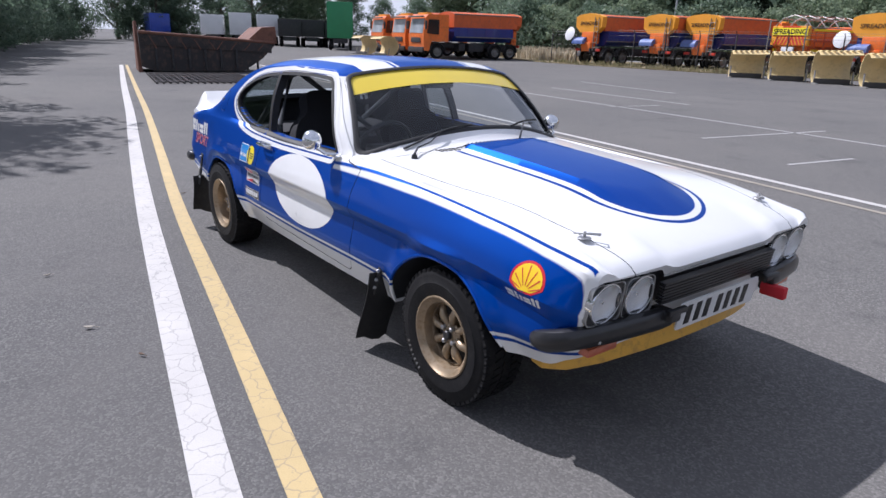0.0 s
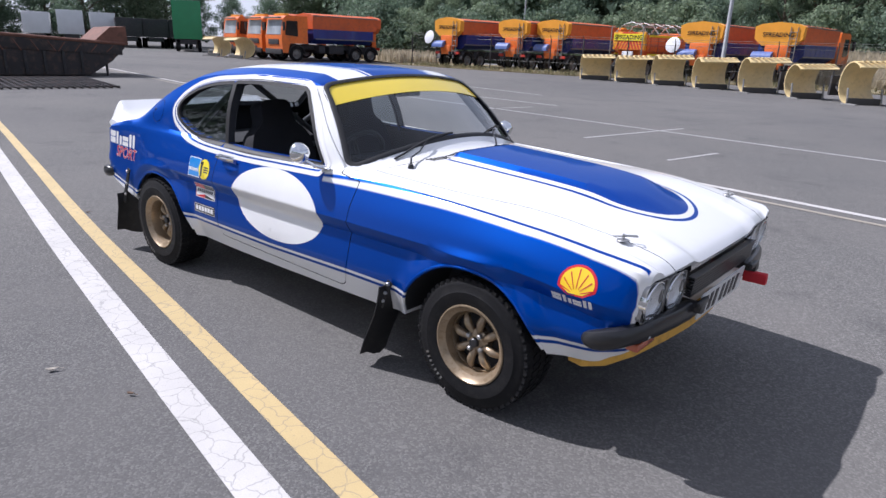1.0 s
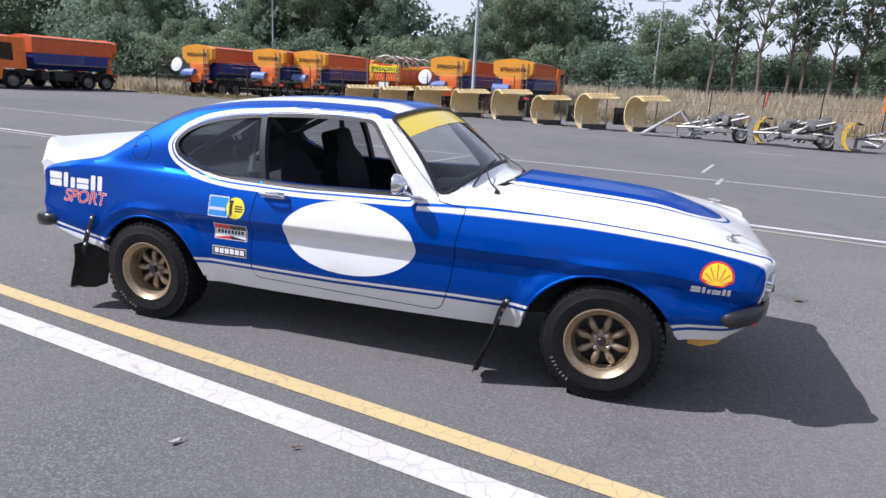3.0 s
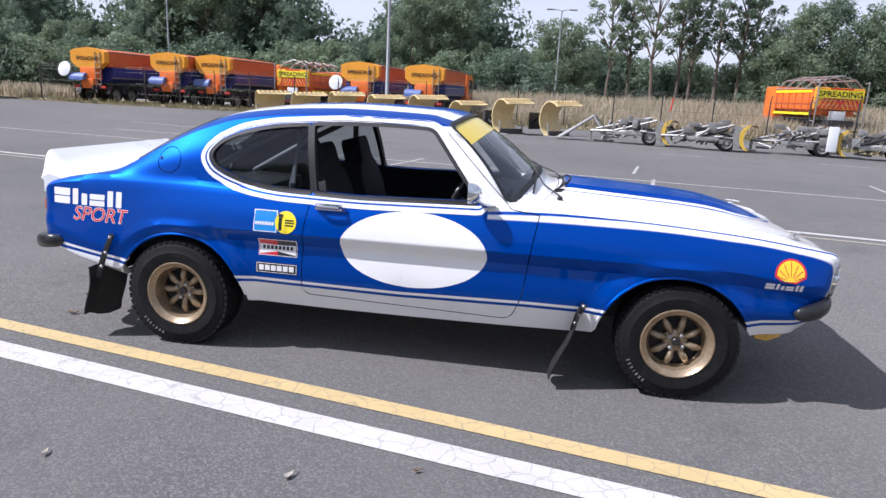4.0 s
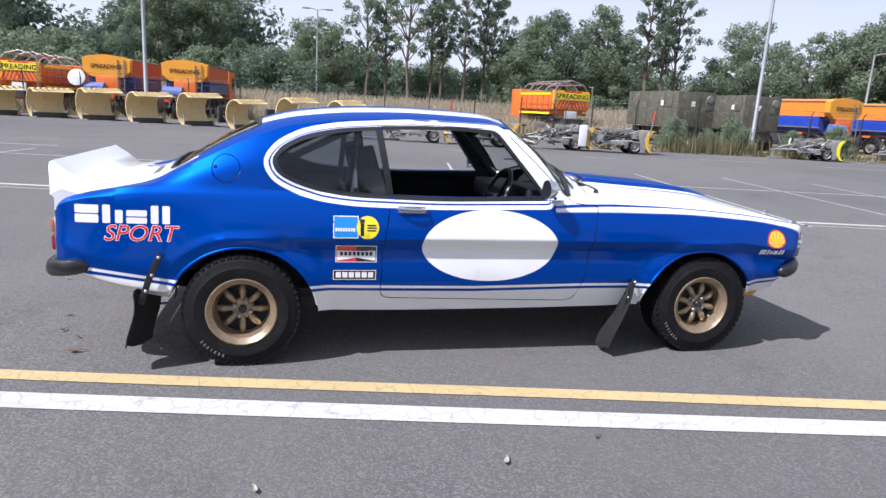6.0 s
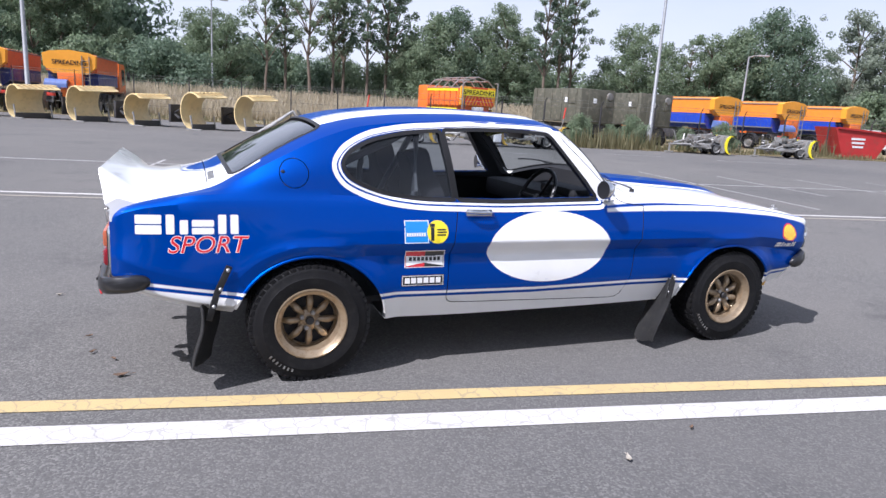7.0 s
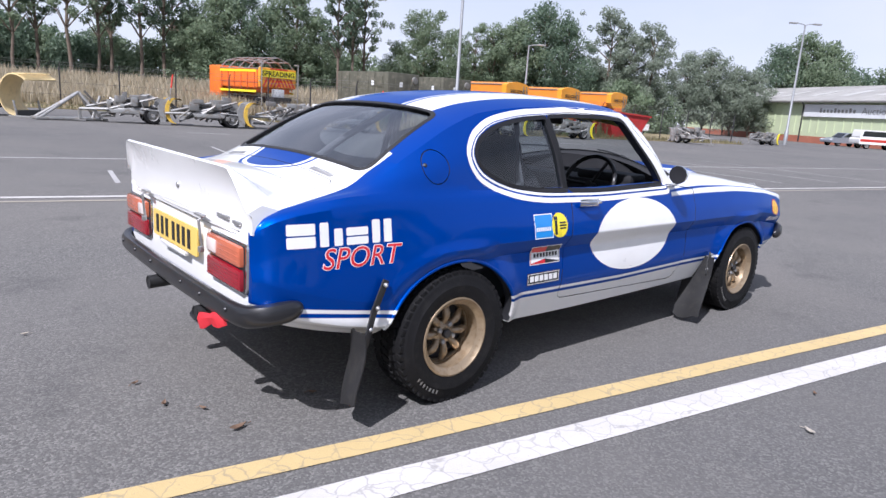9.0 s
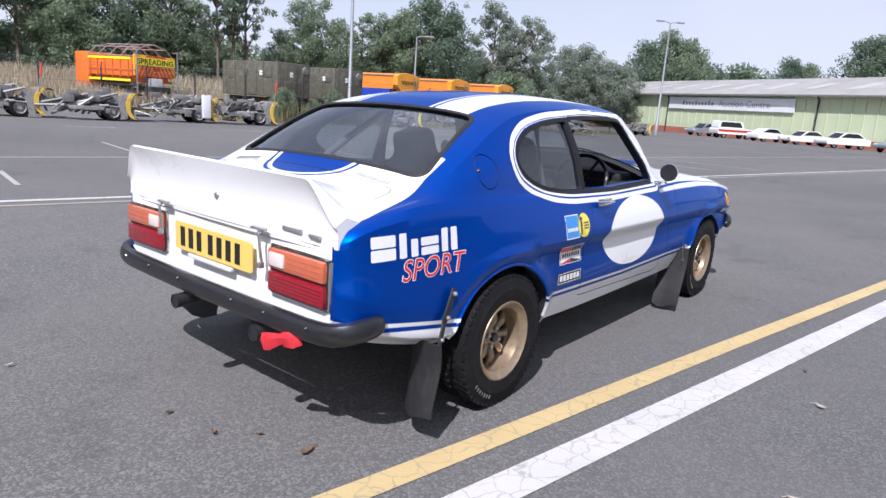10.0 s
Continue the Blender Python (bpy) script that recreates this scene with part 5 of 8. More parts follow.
part("tow_eye", bm, M["black"], car)


# ---- mudflaps ----
def mudflap(x0, z0, x1, z1, y0, y1, s, strap, yaw):
    bm = bmesh.new()
    rows = []
    for i in range(9):
        t = i / 8
        x, z = x0 + (x1 - x0) * t + 0.012 * math.sin(t * 5), z0 + (z1 - z0) * t
        w0, w1 = y0 + 0.02 * t, y1 + 0.01 * t
        rows.append([(x - yaw * (0.0, 0.5, 0.85, 1.0, 0.92)[k], s * (w0 + (w1 - w0) * k / 4), z - (0.02 * math.sin(k * 1.3) * t)) for k in range(5)])
    fr = [[bm.verts.new(p) for p in r] for r in rows]
    bk = [[bm.verts.new((p[0] - 0.005, p[1], p[2])) for p in r] for r in rows]
    for q in (fr, bk):
        for a, b in zip(q, q[1:]):
            for k in range(4):
                bm.faces.new((a[k], a[k + 1], b[k + 1], b[k]))
    rim_f = fr[0] + [r[-1] for r in fr[1:]] + fr[-1][-2::-1] + [r[0] for r in fr[-2:0:-1]]
    rim_b = bk[0] + [r[-1] for r in bk[1:]] + bk[-1][-2::-1] + [r[0] for r in bk[-2:0:-1]]
    for i in range(len(rim_f)):
        j = (i + 1) % len(rim_f)
        bm.faces.new((rim_f[i], rim_f[j], rim_b[j], rim_b[i]))
    fl = part("mudflap", bm, M["flap"], car, "long black rubber mudflap")
    bm = bmesh.new()
    sx0, sz0, sx1, sz1 = strap
    for p, q in zip([(sx0, s * 0.802, sz0), ((sx0 + sx1) / 2 - 0.008, s * 0.806, (sz0 + sz1) / 2)], [((sx0 + sx1) / 2 - 0.008, s * 0.806, (sz0 + sz1) / 2), (sx1, s * 0.815, sz1)]):
        m, ln = axis_frame(p, q)
        box(bm, (0, 0, ln / 2), (0.008, 0.030, ln * 1.05), m @ Matrix.Rotation(0, 4, "Z"), 0.003)
    st = part("strap", bm, M["flap"], fl, "rubber strap bolted to the body")
    for k in (0.06, 0.42, 0.75):
        bolt(fl, (sx0 + (sx1 - sx0) * k, s * 0.815, sz0 + (sz1 - sz0) * k), (0, s, 0), 0.009)
    return fl


for s in (-1, 1):
    mudflap(-1.690, 0.400, -1.720, 0.112, 0.640, 0.850, s, (-1.655, 0.580, -1.745, 0.34), 0.085)
    mudflap(0.840, 0.425, 0.735, 0.040, 0.665, 0.845, s, (0.862, 0.445, 0.815, 0.315), 0.0)
    # rolled lips of the wheel arches
    for cx, cz, r in ((-1.275, 0.268, 0.350), (1.288, 0.268, 0.352)):
        pts = []
        for i in range(33):
            t = math.pi * (0.04 + 0.92 * i / 32)
            px, pz = cx + (r - 0.002) * 1.06 * math.cos(t), cz + (r - 0.002) * math.sin(t)
            hit = skin.ray_cast(Vector((px, s * 2, pz + 0.006)), Vector((0, -s, 0)))
            if pz > f_bot(px) + 0.012:
                pts.append((px, (hit[0].y if hit[0] else s * 0.76) - s * 0.003, pz))
        bm = bmesh.new()
        tube(bm, pts, 0.0085, 8)
        part("arch_lip", bm, M["paint"], car)
        # inner wheel house
        bm = bmesh.new()
        for i in range(16):
            t0, t1 = math.pi * i / 16, math.pi * (i + 1) / 16
            q = [(cx + (r + 0.004) * 1.06 * math.cos(t), cz + (r + 0.004) * math.sin(t)) for t in (t0, t1)]
            bm.faces.new([bm.verts.new(p) for p in ((q[0][0], s * 0.50, q[0][1]), (q[1][0], s * 0.50, q[1][1]), (q[1][0], s * 0.44, q[1][1]), (q[0][0], s * 0.44, q[0][1]))])
        part("wheel_house", bm, M["interior"], car)

# underside parts that fill the shadow beneath
bm = bmesh.new()
for x in (-1.28, 1.28):
    rod(bm, (x, -0.66, 0.279), (x, 0.66, 0.279), 0.035, None, 12)
lathe(bm, [(0, -0.11), (0.06, -0.10), (0.11, -0.05), (0.12, 0), (0.11, 0.05), (0.06, 0.10), (0, 0.11)], Matrix.Translation((-1.28, 0, 0.297)), 18)
part("axle", bm, M["rubber"], car, "dark axle")
bm = bmesh.new()
box(bm, (1.25, 0, 0.30), (0.55, 0.42, 0.16), None, 0.03)
box(bm, (0.2, 0, 0.29), (1.9, 0.20, 0.09), None, 0.02)
part("sump_guard", bm, M["rubber"], car, "dark sump guard")

# ---- glass with seals ----
# outlines in plan of the two openings as they lie on the skin
def on_skin(corners):
    n = (Vector(corners[1]) - Vector(corners[0])).cross(Vector(corners[2]) - Vector(corners[1])).normalized()
    n = n if n.z > 0 else -n
    c = sum((Vector(p) for p in corners), Vector()) / 4
    u = (Vector(corners[1]) - Vector(corners[0])).normalized()
    w = n.cross(u)
    out = []
    loop = rounded([((Vector(p) - c).dot(u), (Vector(p) - c).dot(w)) for p in corners], 0.06, 6)
    for i in range(len(loop)):
        p, q = Vector(loop[i]), Vector(loop[(i + 1) % len(loop)])
        for k in range(max(1, int((q - p).length / 0.05))):
            t = p.lerp(q, k / max(1, int((q - p).length / 0.05)))
            o = c + u * t.x + w * t.y
            hit = skin.ray_cast(o + n * 0.4, -n)
            out.append((hit[0] if hit[0] else o, hit[1] if hit[0] else n))
    return out, n, u, w, c


def seal(corners, a, b, lift, mat, nm, lb):
    loop, n, u, w, c = on_skin(corners)
    flat = [((p - c).dot(u), (p - c).dot(w)) for p, _ in loop]
    bm = bmesh.new()
    rings = []
    for d, lf in ((a, 0.001), (a * 0.4 + b * 0.6, lift), (b, 0.001)):
        ring = []
        for q in grown(flat, d):
            o = c + u * q[0] + w * q[1]
            hit = skin.ray_cast(o + n * 0.4, -n)
            ring.append(bm.verts.new((hit[0] if hit[0] else o) + n * lf))
        rings.append(ring)
    for r0, r1 in zip(rings, rings[1:]):
        for i in range(len(r0)):
            j = (i + 1) % len(r0)
            bm.faces.new((r0[i], r0[j], r1[j], r1[i]))
    part(nm, bm, M[mat], car, lb, 60)


def pane(corners, back, mat, nm, lb, keep=None):
    loop, n, u, w, c = on_skin(corners)
    bm = bmesh.new()
    flat = grown([((p - c).dot(u), (p - c).dot(w)) for p, _ in loop], 0.006)
    bm.faces.new([bm.verts.new((q[0], 0, q[1])) for q in flat])
    lo, hi = [min(v.co[i] for v in bm.verts) for i in range(3)], [max(v.co[i] for v in bm.verts) for i in range(3)]
    sliced(bm, 0.06, lo, hi)
    if keep:
        geom = bm.verts[:] + bm.edges[:] + bm.faces[:]
        bmesh.ops.bisect_plane(bm, geom=geom, dist=1e-5, plane_co=(0, 0, keep), plane_no=(0, 0, 1), clear_inner=True)
    for v in bm.verts:
        o = c + u * v.co.x + w * v.co.z
        hit = skin.ray_cast(o + n * 0.4, -n)
        v.co = (hit[0] if hit[0] else o) - n * back
    return part(nm, bm, M[mat], car, lb, 60)


g = pane(WS, 0.010, "glass", "windscreen", "clear curved windscreen")
g.visible_shadow = False
g = pane(RW, 0.010, "pale_glass", "rear_window", "clear curved rear window")
g.visible_shadow = False
strip = pane(WS, 0.0065, "sun_strip", "sun_strip", "yellow sun strip across the top of the windscreen", 0.105)
seal(WS, -0.012, 0.016, 0.007, "rubber", "windscreen_seal", "black rubber windscreen seal")
seal(RW, -0.010, 0.012, 0.006, "rubber", "rear_window_seal", "black rubber rear window seal")

# ---- small fittings ----
for s in (-1, 1):
    door = car_parts["door"] if s < 0 else car_parts["door.001"]
    bm = bmesh.new()
    box(bm, (-0.44, s * 0.792, 0.822), (0.145, 0.012, 0.034), None, 0.005)
    hd = part("door_handle", bm, M["chrome"], door, "chrome door handle")
    bm = bmesh.new()
    box(bm, (-0.425, s * 0.786, 0.812), (0.15, 0.006, 0.026), None, 0.002)
    part("handle_recess", bm, M["s_blue"], hd, "recess behind the handle")
    bm = bmesh.new()
    tube(bm, [(-0.515, s * 0.796, 0.826), (-0.49, s * 0.822, 0.828), (-0.44, s * 0.826, 0.827), (-0.385, s * 0.818, 0.826), (-0.370, s * 0.796, 0.824)], [0.006, 0.009, 0.010, 0.009, 0.006], 8)
    part("grip", bm, M["chrome"], hd)
    bm = bmesh.new()
    tube(bm, [(0.365, s * 0.752, 0.882), (0.345, s * 0.80, 0.892), (0.305, s * 0.830, 0.920)], [0.012, 0.009, 0.008], 8)
    box(bm, (0.362, s * 0.755, 0.884), (0.075, 0.035, 0.010), None, 0.004)
    mi = part("door_mirror", bm, M["chrome"], door, "chrome bullet door mirror")
    bm = bmesh.new()
    mm = Matrix.Translation((0.285, s * 0.838, 0.952)) @ Matrix.Rotation(radians(90), 4, "Y") @ Matrix.Rotation(radians(s * 8), 4, "X")
    lathe(bm, [(0.0, 0.050), (0.022, 0.044), (0.040, 0.026), (0.049, 0.004), (0.051, -0.014), (0.049, -0.020)], mm, 24)
    part("shell", bm, M["chrome"], mi)
    bm = bmesh.new()
    lathe(bm, [(0.049, -0.019), (0.0, -0.019)], mm, 24)
    part("mirror_glass", bm, M["black"], mi)
    # bonnet pin
    z = top_z(1.80, 0.57) + 0.002
    bm = bmesh.new()
    lathe(bm, [(0, 0.004), (0.022, 0.003), (0.024, 0)], Matrix.Translation((1.83, s * 0.575, z - 0.002)), 18)
    rod(bm, (1.83, s * 0.575, z), (1.83, s * 0.575, z + 0.022), 0.005)
    tube(bm, [(1.80, s * 0.60, z + 0.012), (1.845, s * 0.565, z + 0.014), (1.87, s * 0.54, z + 0.012), (1.86, s * 0.525, z + 0.012), (1.83, s * 0.56, z + 0.013)], 0.0028, 6)
    part("bonnet_pin", bm, M["steel"], car_parts["bonnet"], "steel bonnet pin with clip")
for y, d in ((-0.515, 1), (0.165, 1)):
    bm = bmesh.new()
    zz = top_z(0.70, y)
    lathe(bm, [(0, 0.02), (0.012, 0.018), (0.016, 0)], Matrix.Translation((0.705, y, zz)), 12)
    far = (0.575, y + 0.26) if y < 0 else (0.530, y + 0.19)
    arm = [(0.705, y, zz + 0.020), (0.66, y + 0.05, top_z(0.63, y + 0.05) + 0.03), ((far[0] + 0.66) / 2, (far[1] + y + 0.05) / 2, top_z((far[0] + 0.66) / 2, (far[1] + y + 0.05) / 2) + 0.03), (far[0], far[1], top_z(*far) + 0.02)]
    tube(bm, arm, [0.006, 0.005, 0.004, 0.0035], 6)
    wp = part("wiper", bm, M["black"], car, "black windscreen wiper")
    bm = bmesh.new()
    bl = []
    for i in range(9):
        t = -0.5 + i / 8
        px, py = (0.572 + 0.01 * t, y + 0.24 + 0.42 * t) if y < 0 else (0.520 - 0.12 * t, y + 0.20 + 0.30 * t)
        bl.append((px, py, top_z(px, py) + 0.010))
    tube(bm, bl, 0.0055, 6)
    part("blade", bm, M["rubber"], wp)
bm = bmesh.new()
for k in range(34):
    y = -0.36 + 0.0218 * k
    xb = 0.665 - 0.215 * (y / 0.69) ** 2
    a, b = Vector((xb + 0.055, y, 0)), Vector((xb + 0.105, y + 0.012, 0))
    a.z, b.z = top_z(a.x, a.y) + 0.0015, top_z(b.x, b.y) + 0.0015
    m, ln = axis_frame(a, b)
    box(bm, (0, 0, ln / 2), (0.003, 0.0055, ln), m)
part("cowl_vent", bm, M["black"], car, "row of dark cowl vent slots")
for s in (-1, 1):
    bm = bmesh.new()
    for k in range(12):
        y = s * (0.33 + 0.0145 * k)
        a, b = Vector((-1.700, y, 0)), Vector((-1.728, y, 0))
        a.z, b.z = top_z(a.x, y) + 0.0012, top_z(b.x, y) + 0.0012
        m, ln = axis_frame(a, b)
        box(bm, (0, 0, ln / 2), (0.002, 0.005, ln), m)
    part("rear_vent", bm, M["steel"], car, "fine vent slots below the rear window")

# ---- cabin ----
bm = bmesh.new()
box(bm, (-0.5, 0, 0.36), (2.1, 1.36, 0.03))
box(bm, (-1.38, 0, 0.62), (0.55, 1.20, 0.36), None, 0.05)
box(bm, (-0.25, 0, 0.42), (1.2, 0.20, 0.14), None, 0.04)
part("cabin_floor", bm, M["interior"], car, "dark cabin floor and rear bulkhead")
bm = bmesh.new()
box(bm, (0.40, 0, 0.80), (0.28, 1.28, 0.13), None, 0.04)
box(bm, (0.36, -0.34, 0.885), (0.16, 0.40, 0.06), None, 0.02)
part("dashboard", bm, M["interior"], car, "black dashboard")
for s in (-1, 1):
    bm = bmesh.new()
    box(bm, (-0.28, s * 0.34, 0.50), (0.50, 0.46, 0.16), None, 0.05)
    seat = part("bucket_seat", bm, M["cloth"], car, "black high-backed bucket seat")
    bm = bmesh.new()
    poly = rounded([(-0.21, 0), (0.21, 0), (0.23, 0.30), (0.19, 0.41), (0.11, 0.46), (0.11, 0.60), (-0.11, 0.60), (-0.11, 0.46), (-0.19, 0.41), (-0.23, 0.30)], 0.06)
    m = Matrix.Translation((-0.50, s * 0.34, 0.52)) @ Matrix.Rotation(radians(90), 4, "Z") @ Matrix.Rotation(radians(-16), 4, "X")
    prism(bm, poly, -0.06, 0.06, m)
    part("backrest", bm, M["cloth"], seat)
bm = bmesh.new()
sm = Matrix.Translation((0.14, -0.34, 0.845)) @ Matrix.Rotation(radians(-66), 4, "Y")
tube(bm, [sm @ Vector((0.175 * math.cos(t), 0.175 * math.sin(t), 0)) for t in [2 * math.pi * i / 32 for i in range(32)]], 0.013, 8, True)
for k in range(3):
    t = 2 * math.pi * k / 3 + math.pi / 2
    rod(bm, sm @ Vector((0, 0, -0.02)), sm @ Vector((0.17 * math.cos(t), 0.17 * math.sin(t), 0)), 0.010)
rod(bm, sm @ Vector((0, 0, 0)), sm @ Vector((0, 0, -0.22)), 0.022)
part("steering_wheel", bm, M["black"], car, "three-spoke black steering wheel")
bm = bmesh.new()
for s in (-1, 1):
    tube(bm, [(-0.72, s * 0.56, 0.40), (-0.72, s * 0.58, 0.90), (-0.70, s * 0.50, 1.20), (-0.68, s * 0.30, 1.265), (-0.68, 0, 1.275)], 0.019, 10)
    tube(bm, [(-0.70, s * 0.48, 1.22), (-1.05, s * 0.46, 1.04), (-1.42, s * 0.44, 0.82)], 0.019, 10)
tube(bm, [(-0.69, -0.46, 1.23), (-0.72, 0.56, 0.50)], 0.017, 10)
tube(bm, [(-0.72, -0.57, 0.80), (-0.72, 0.57, 0.80)], 0.017, 10)
part("roll_cage", bm, M["cage"], car, "grey tubular roll cage")
bm = bmesh.new()
box(bm, (0.16, 0.02, 1.205), (0.02, 0.20, 0.055), None, 0.008)
rod(bm, (0.17, 0.02, 1.22), (0.19, 0.02, 1.26), 0.006)
part("rear_view_mirror", bm, M["black"], car, "black rear-view mirror")

# the nose's fittings sit on the shortened nose
for o in list(car.children):
    if o.name.split(".")[0] in ("grille", "headlamp"):
        o.matrix_local = Matrix.Translation((2.022, 0, 0.72)) @ Matrix.Rotation(radians(7), 4, "Y") @ Matrix.Translation((-2.0, 0, -0.72)) @ o.matrix_local
    elif o.name.split(".")[0] in ("front_plate", "tow_strap"):
        o.location.x -= 0.004

# the tail's fittings sit on the shortened tail
for o in list(car.children):
    if o.name.split(".")[0] in ("ducktail_spoiler", "rear_plate", "plate_lamp", "tail_lamp", "boot_latch", "model_badge", "boot_lock", "exhaust_pipe", "rear_tow_strap", "tow_eye"):
        o.location.x += 0.064 if o.name.startswith("tail_lamp") else 0.050


# ---- the yard round the car ----
def wheel_on(parent, x, y, r=0.5, w=0.28, rim="grey_metal", name="wheel"):
    """A road wheel: rim with its tyre, axle along y."""
    s = 1 if y > 0 else -1
    m = Matrix.Translation((x, y, r)) @ Matrix.Rotation(radians(-90 * s), 4, "X")
    bm = bmesh.new()
    lathe(bm, [(0, -0.02), (r * 0.20, -0.01), (r * 0.24, -0.05), (r * 0.50, -0.09), (r * 0.58, -0.02), (r * 0.62, 0.0), (r * 0.60, -w)], m, 20)
    wh = part(name, bm, M[rim], parent)
    bm = bmesh.new()
    lathe(bm, [(r * 0.60, -0.01), (r * 0.66, 0.012), (r * 0.88, 0.014), (r * 0.97, -0.02), (r, -0.05), (r, -w + 0.05), (r * 0.97, -w + 0.02), (r * 0.62, -w)], m, 24)
    part("tyre", bm, M["tyre"], wh)
    return wh


def signboard(parent, text, m, w, h, back="t_yellow", ink="ink", d=0.012, name="sign"):
    """A board in the x-z plane of m with lettering that faces -y."""
    bm = bmesh.new()
    if back:
        box(bm, (0, 0, 0), (w, 0.02, h), m)
        part(name, bm, M[back], parent)
    bm = stretched(lettering(text, 1.0, 0.0, 0.02), -w * 0.46, -h * 0.34, w * 0.46, h * 0.34)
    for v in bm.verts:
        v.co.y = -d
    bm.transform(m)
    part("lettering", bm, M[ink], parent, angle=0)


def gritter(m, label, upper="hopper", lower="t_blue", cab=True, hood=True, n_axles=3, dish=False, ladder=True, tail_mat="t_yellow"):
    """A road gritter: cab, chassis, V-shaped hopper with yellow tail; front along +x, origin under its middle."""
    t = thing("gritter_truck", label, "truck", m, "gritter trucks")
    bm = bmesh.new()
    for s in (-1, 1):
        box(bm, (-0.4, s * 0.42, 0.92), (7.4, 0.10, 0.26))
    box(bm, (-0.2, 0, 0.80), (1.2, 2.2, 0.55), None, 0.05)
    box(bm, (1.0, 0, 0.82), (0.5, 2.3, 0.5), None, 0.05)
    part("chassis", bm, M["chassis"], t)
    xs = {3: (3.0, -1.75, -3.05), 2: (3.0, -2.2)}[n_axles]
    for x in xs:
        for s in (-1, 1):
            wheel_on(t, x, s * 1.20)
            bm = bmesh.new()
            pts = [(x + 0.62 * math.cos(a), 0.5 + 0.62 * math.sin(a)) for a in [math.pi * (0.02 + 0.96 * i / 10) for i in range(11)]]
            pts += [(x + 0.57 * math.cos(a), 0.5 + 0.57 * math.sin(a)) for a in [math.pi * (0.98 - 0.96 * i / 10) for i in range(11)]]
            prism(bm, pts, s * 0.92, s * 1.25)
            part("mudguard", bm, M["chassis"], t)
    if cab:
        bm = bmesh.new()
        prof = rounded([(4.05, 0.55), (4.10, 1.55), (3.92, 2.80), (3.70, 2.95), (2.15, 2.95), (2.15, 1.18), (3.50, 1.18), (3.66, 0.55)], [0.08, 0.1, 0.15, 0.1, 0.05, 0.05, 0.15, 0.05])
        prism(bm, prof, -1.22, 1.22)
        cb = part("cab", bm, M["orange"], t, "orange truck cab")
        bm = bmesh.new()
        a = [(4.105, 1.72), (3.945, 2.66)]
        bm.faces.new([bm.verts.new(p) for p in ((a[0][0], -1.08, a[0][1]), (a[0][0], 1.08, a[0][1]), (a[1][0], 1.02, a[1][1]), (a[1][0], -1.02, a[1][1]))])
        # the mirrored sky is only the pane's pale colour
        part("windscreen", bm, M["sky_toned_glass"], cb, "windscreen with the sky's reflection put into its pale grey colour")
        for s in (-1, 1):
            bm = bmesh.new()
            prism(bm, rounded([(3.85, 1.70), (3.72, 2.62), (2.90, 2.62), (2.90, 1.62)], 0.08), s * 1.222, s * 1.232)
            part("side_window", bm, M["tint"], cb)
            bm = bmesh.new()
            box(bm, (4.02, s * 1.42, 2.25), (0.12, 0.18, 0.55), None, 0.03)
            rod(bm, (3.95, s * 1.20, 2.5), (4.02, s * 1.42, 2.45), 0.02)
            part("mirror", bm, M["black"], cb)
        bm = bmesh.new()
        box(bm, (4.10, 0, 0.62), (0.14, 2.40, 0.34), None, 0.05)
        box(bm, (4.09, 0, 1.25), (0.08, 1.5, 0.34), None, 0.02)
        part("front_bumper", bm, M["chassis"], cb)
        bm = bmesh.new()
        box(bm, (3.45, 0, 3.02), (0.35, 1.5, 0.12), None, 0.03)
        part("light_bar", bm, M["t_yellow"], cb, "amber beacon bar")
        bm = bmesh.new()
        box(bm, (4.12, 0, 2.80), (0.24, 2.2, 0.10), None, 0.03)
        part("sun_visor", bm, M["grey_metal"], cb)
    # hopper with a sloped side: wide at the rim
    x0, x1 = -3.9, 1.75
    prof_u = [(-1.22, 2.30), (-1.25, 3.10), (1.25, 3.10), (1.22, 2.30)]
    turn = Matrix(((0, 1, 0, 0), (1, 0, 0, 0), (0, 0, 1, 0), (0, 0, 0, 1)))
    bm = bmesh.new()
    prism(bm, [(-1.20, 2.16), (-1.25, 3.02), (-1.0, 3.12), (0, 3.22), (1.0, 3.12), (1.25, 3.02), (1.20, 2.16)], x0 + 0.35, x1, turn)
    hp = part("hopper", bm, M[upper], t)
    bm = bmesh.new()
    prism(bm, [(-0.75, 1.20), (-1.20, 1.55), (-1.20, 2.155), (1.20, 2.155), (1.20, 1.55), (0.75, 1.20)], x0 + 0.65, x1 - 0.05, turn)
    part("lower_body", bm, M[lower], t)
    for s in (-1, 1):
        for y, z, ln in ((1.26, 3.03, 0.35), (1.22, 1.52, 0.7)):
            bm = bmesh.new()
            box(bm, ((x0 + x1) / 2 + 0.15, s * y, z), (x1 - x0 - ln, 0.06, 0.07))
            part("rail", bm, M["grey_metal"], t)
    for k in range(7):
        bm = bmesh.new()
        box(bm, (x0 + 0.9 + k * 0.72, 0, 1.86), (0.05, 2.42, 0.60))
        part("rib", bm, M[lower], t)
    bm = bmesh.new()
    prism(bm, [(-1.22, 2.40), (-1.26, 3.02), (-0.9, 3.16), (0, 3.26), (0.9, 3.16), (1.26, 3.02), (1.22, 2.40), (0.8, 2.05), (-0.8, 2.05)], x0 - 0.02, x0 + 0.35, turn)
    tail = part("tail_panel", bm, M[tail_mat], t, "painted tail panel")
    mb = Matrix.Translation((x0 - 0.04, 0, 2.62)) @ Matrix.Rotation(radians(-90), 4, "Z")
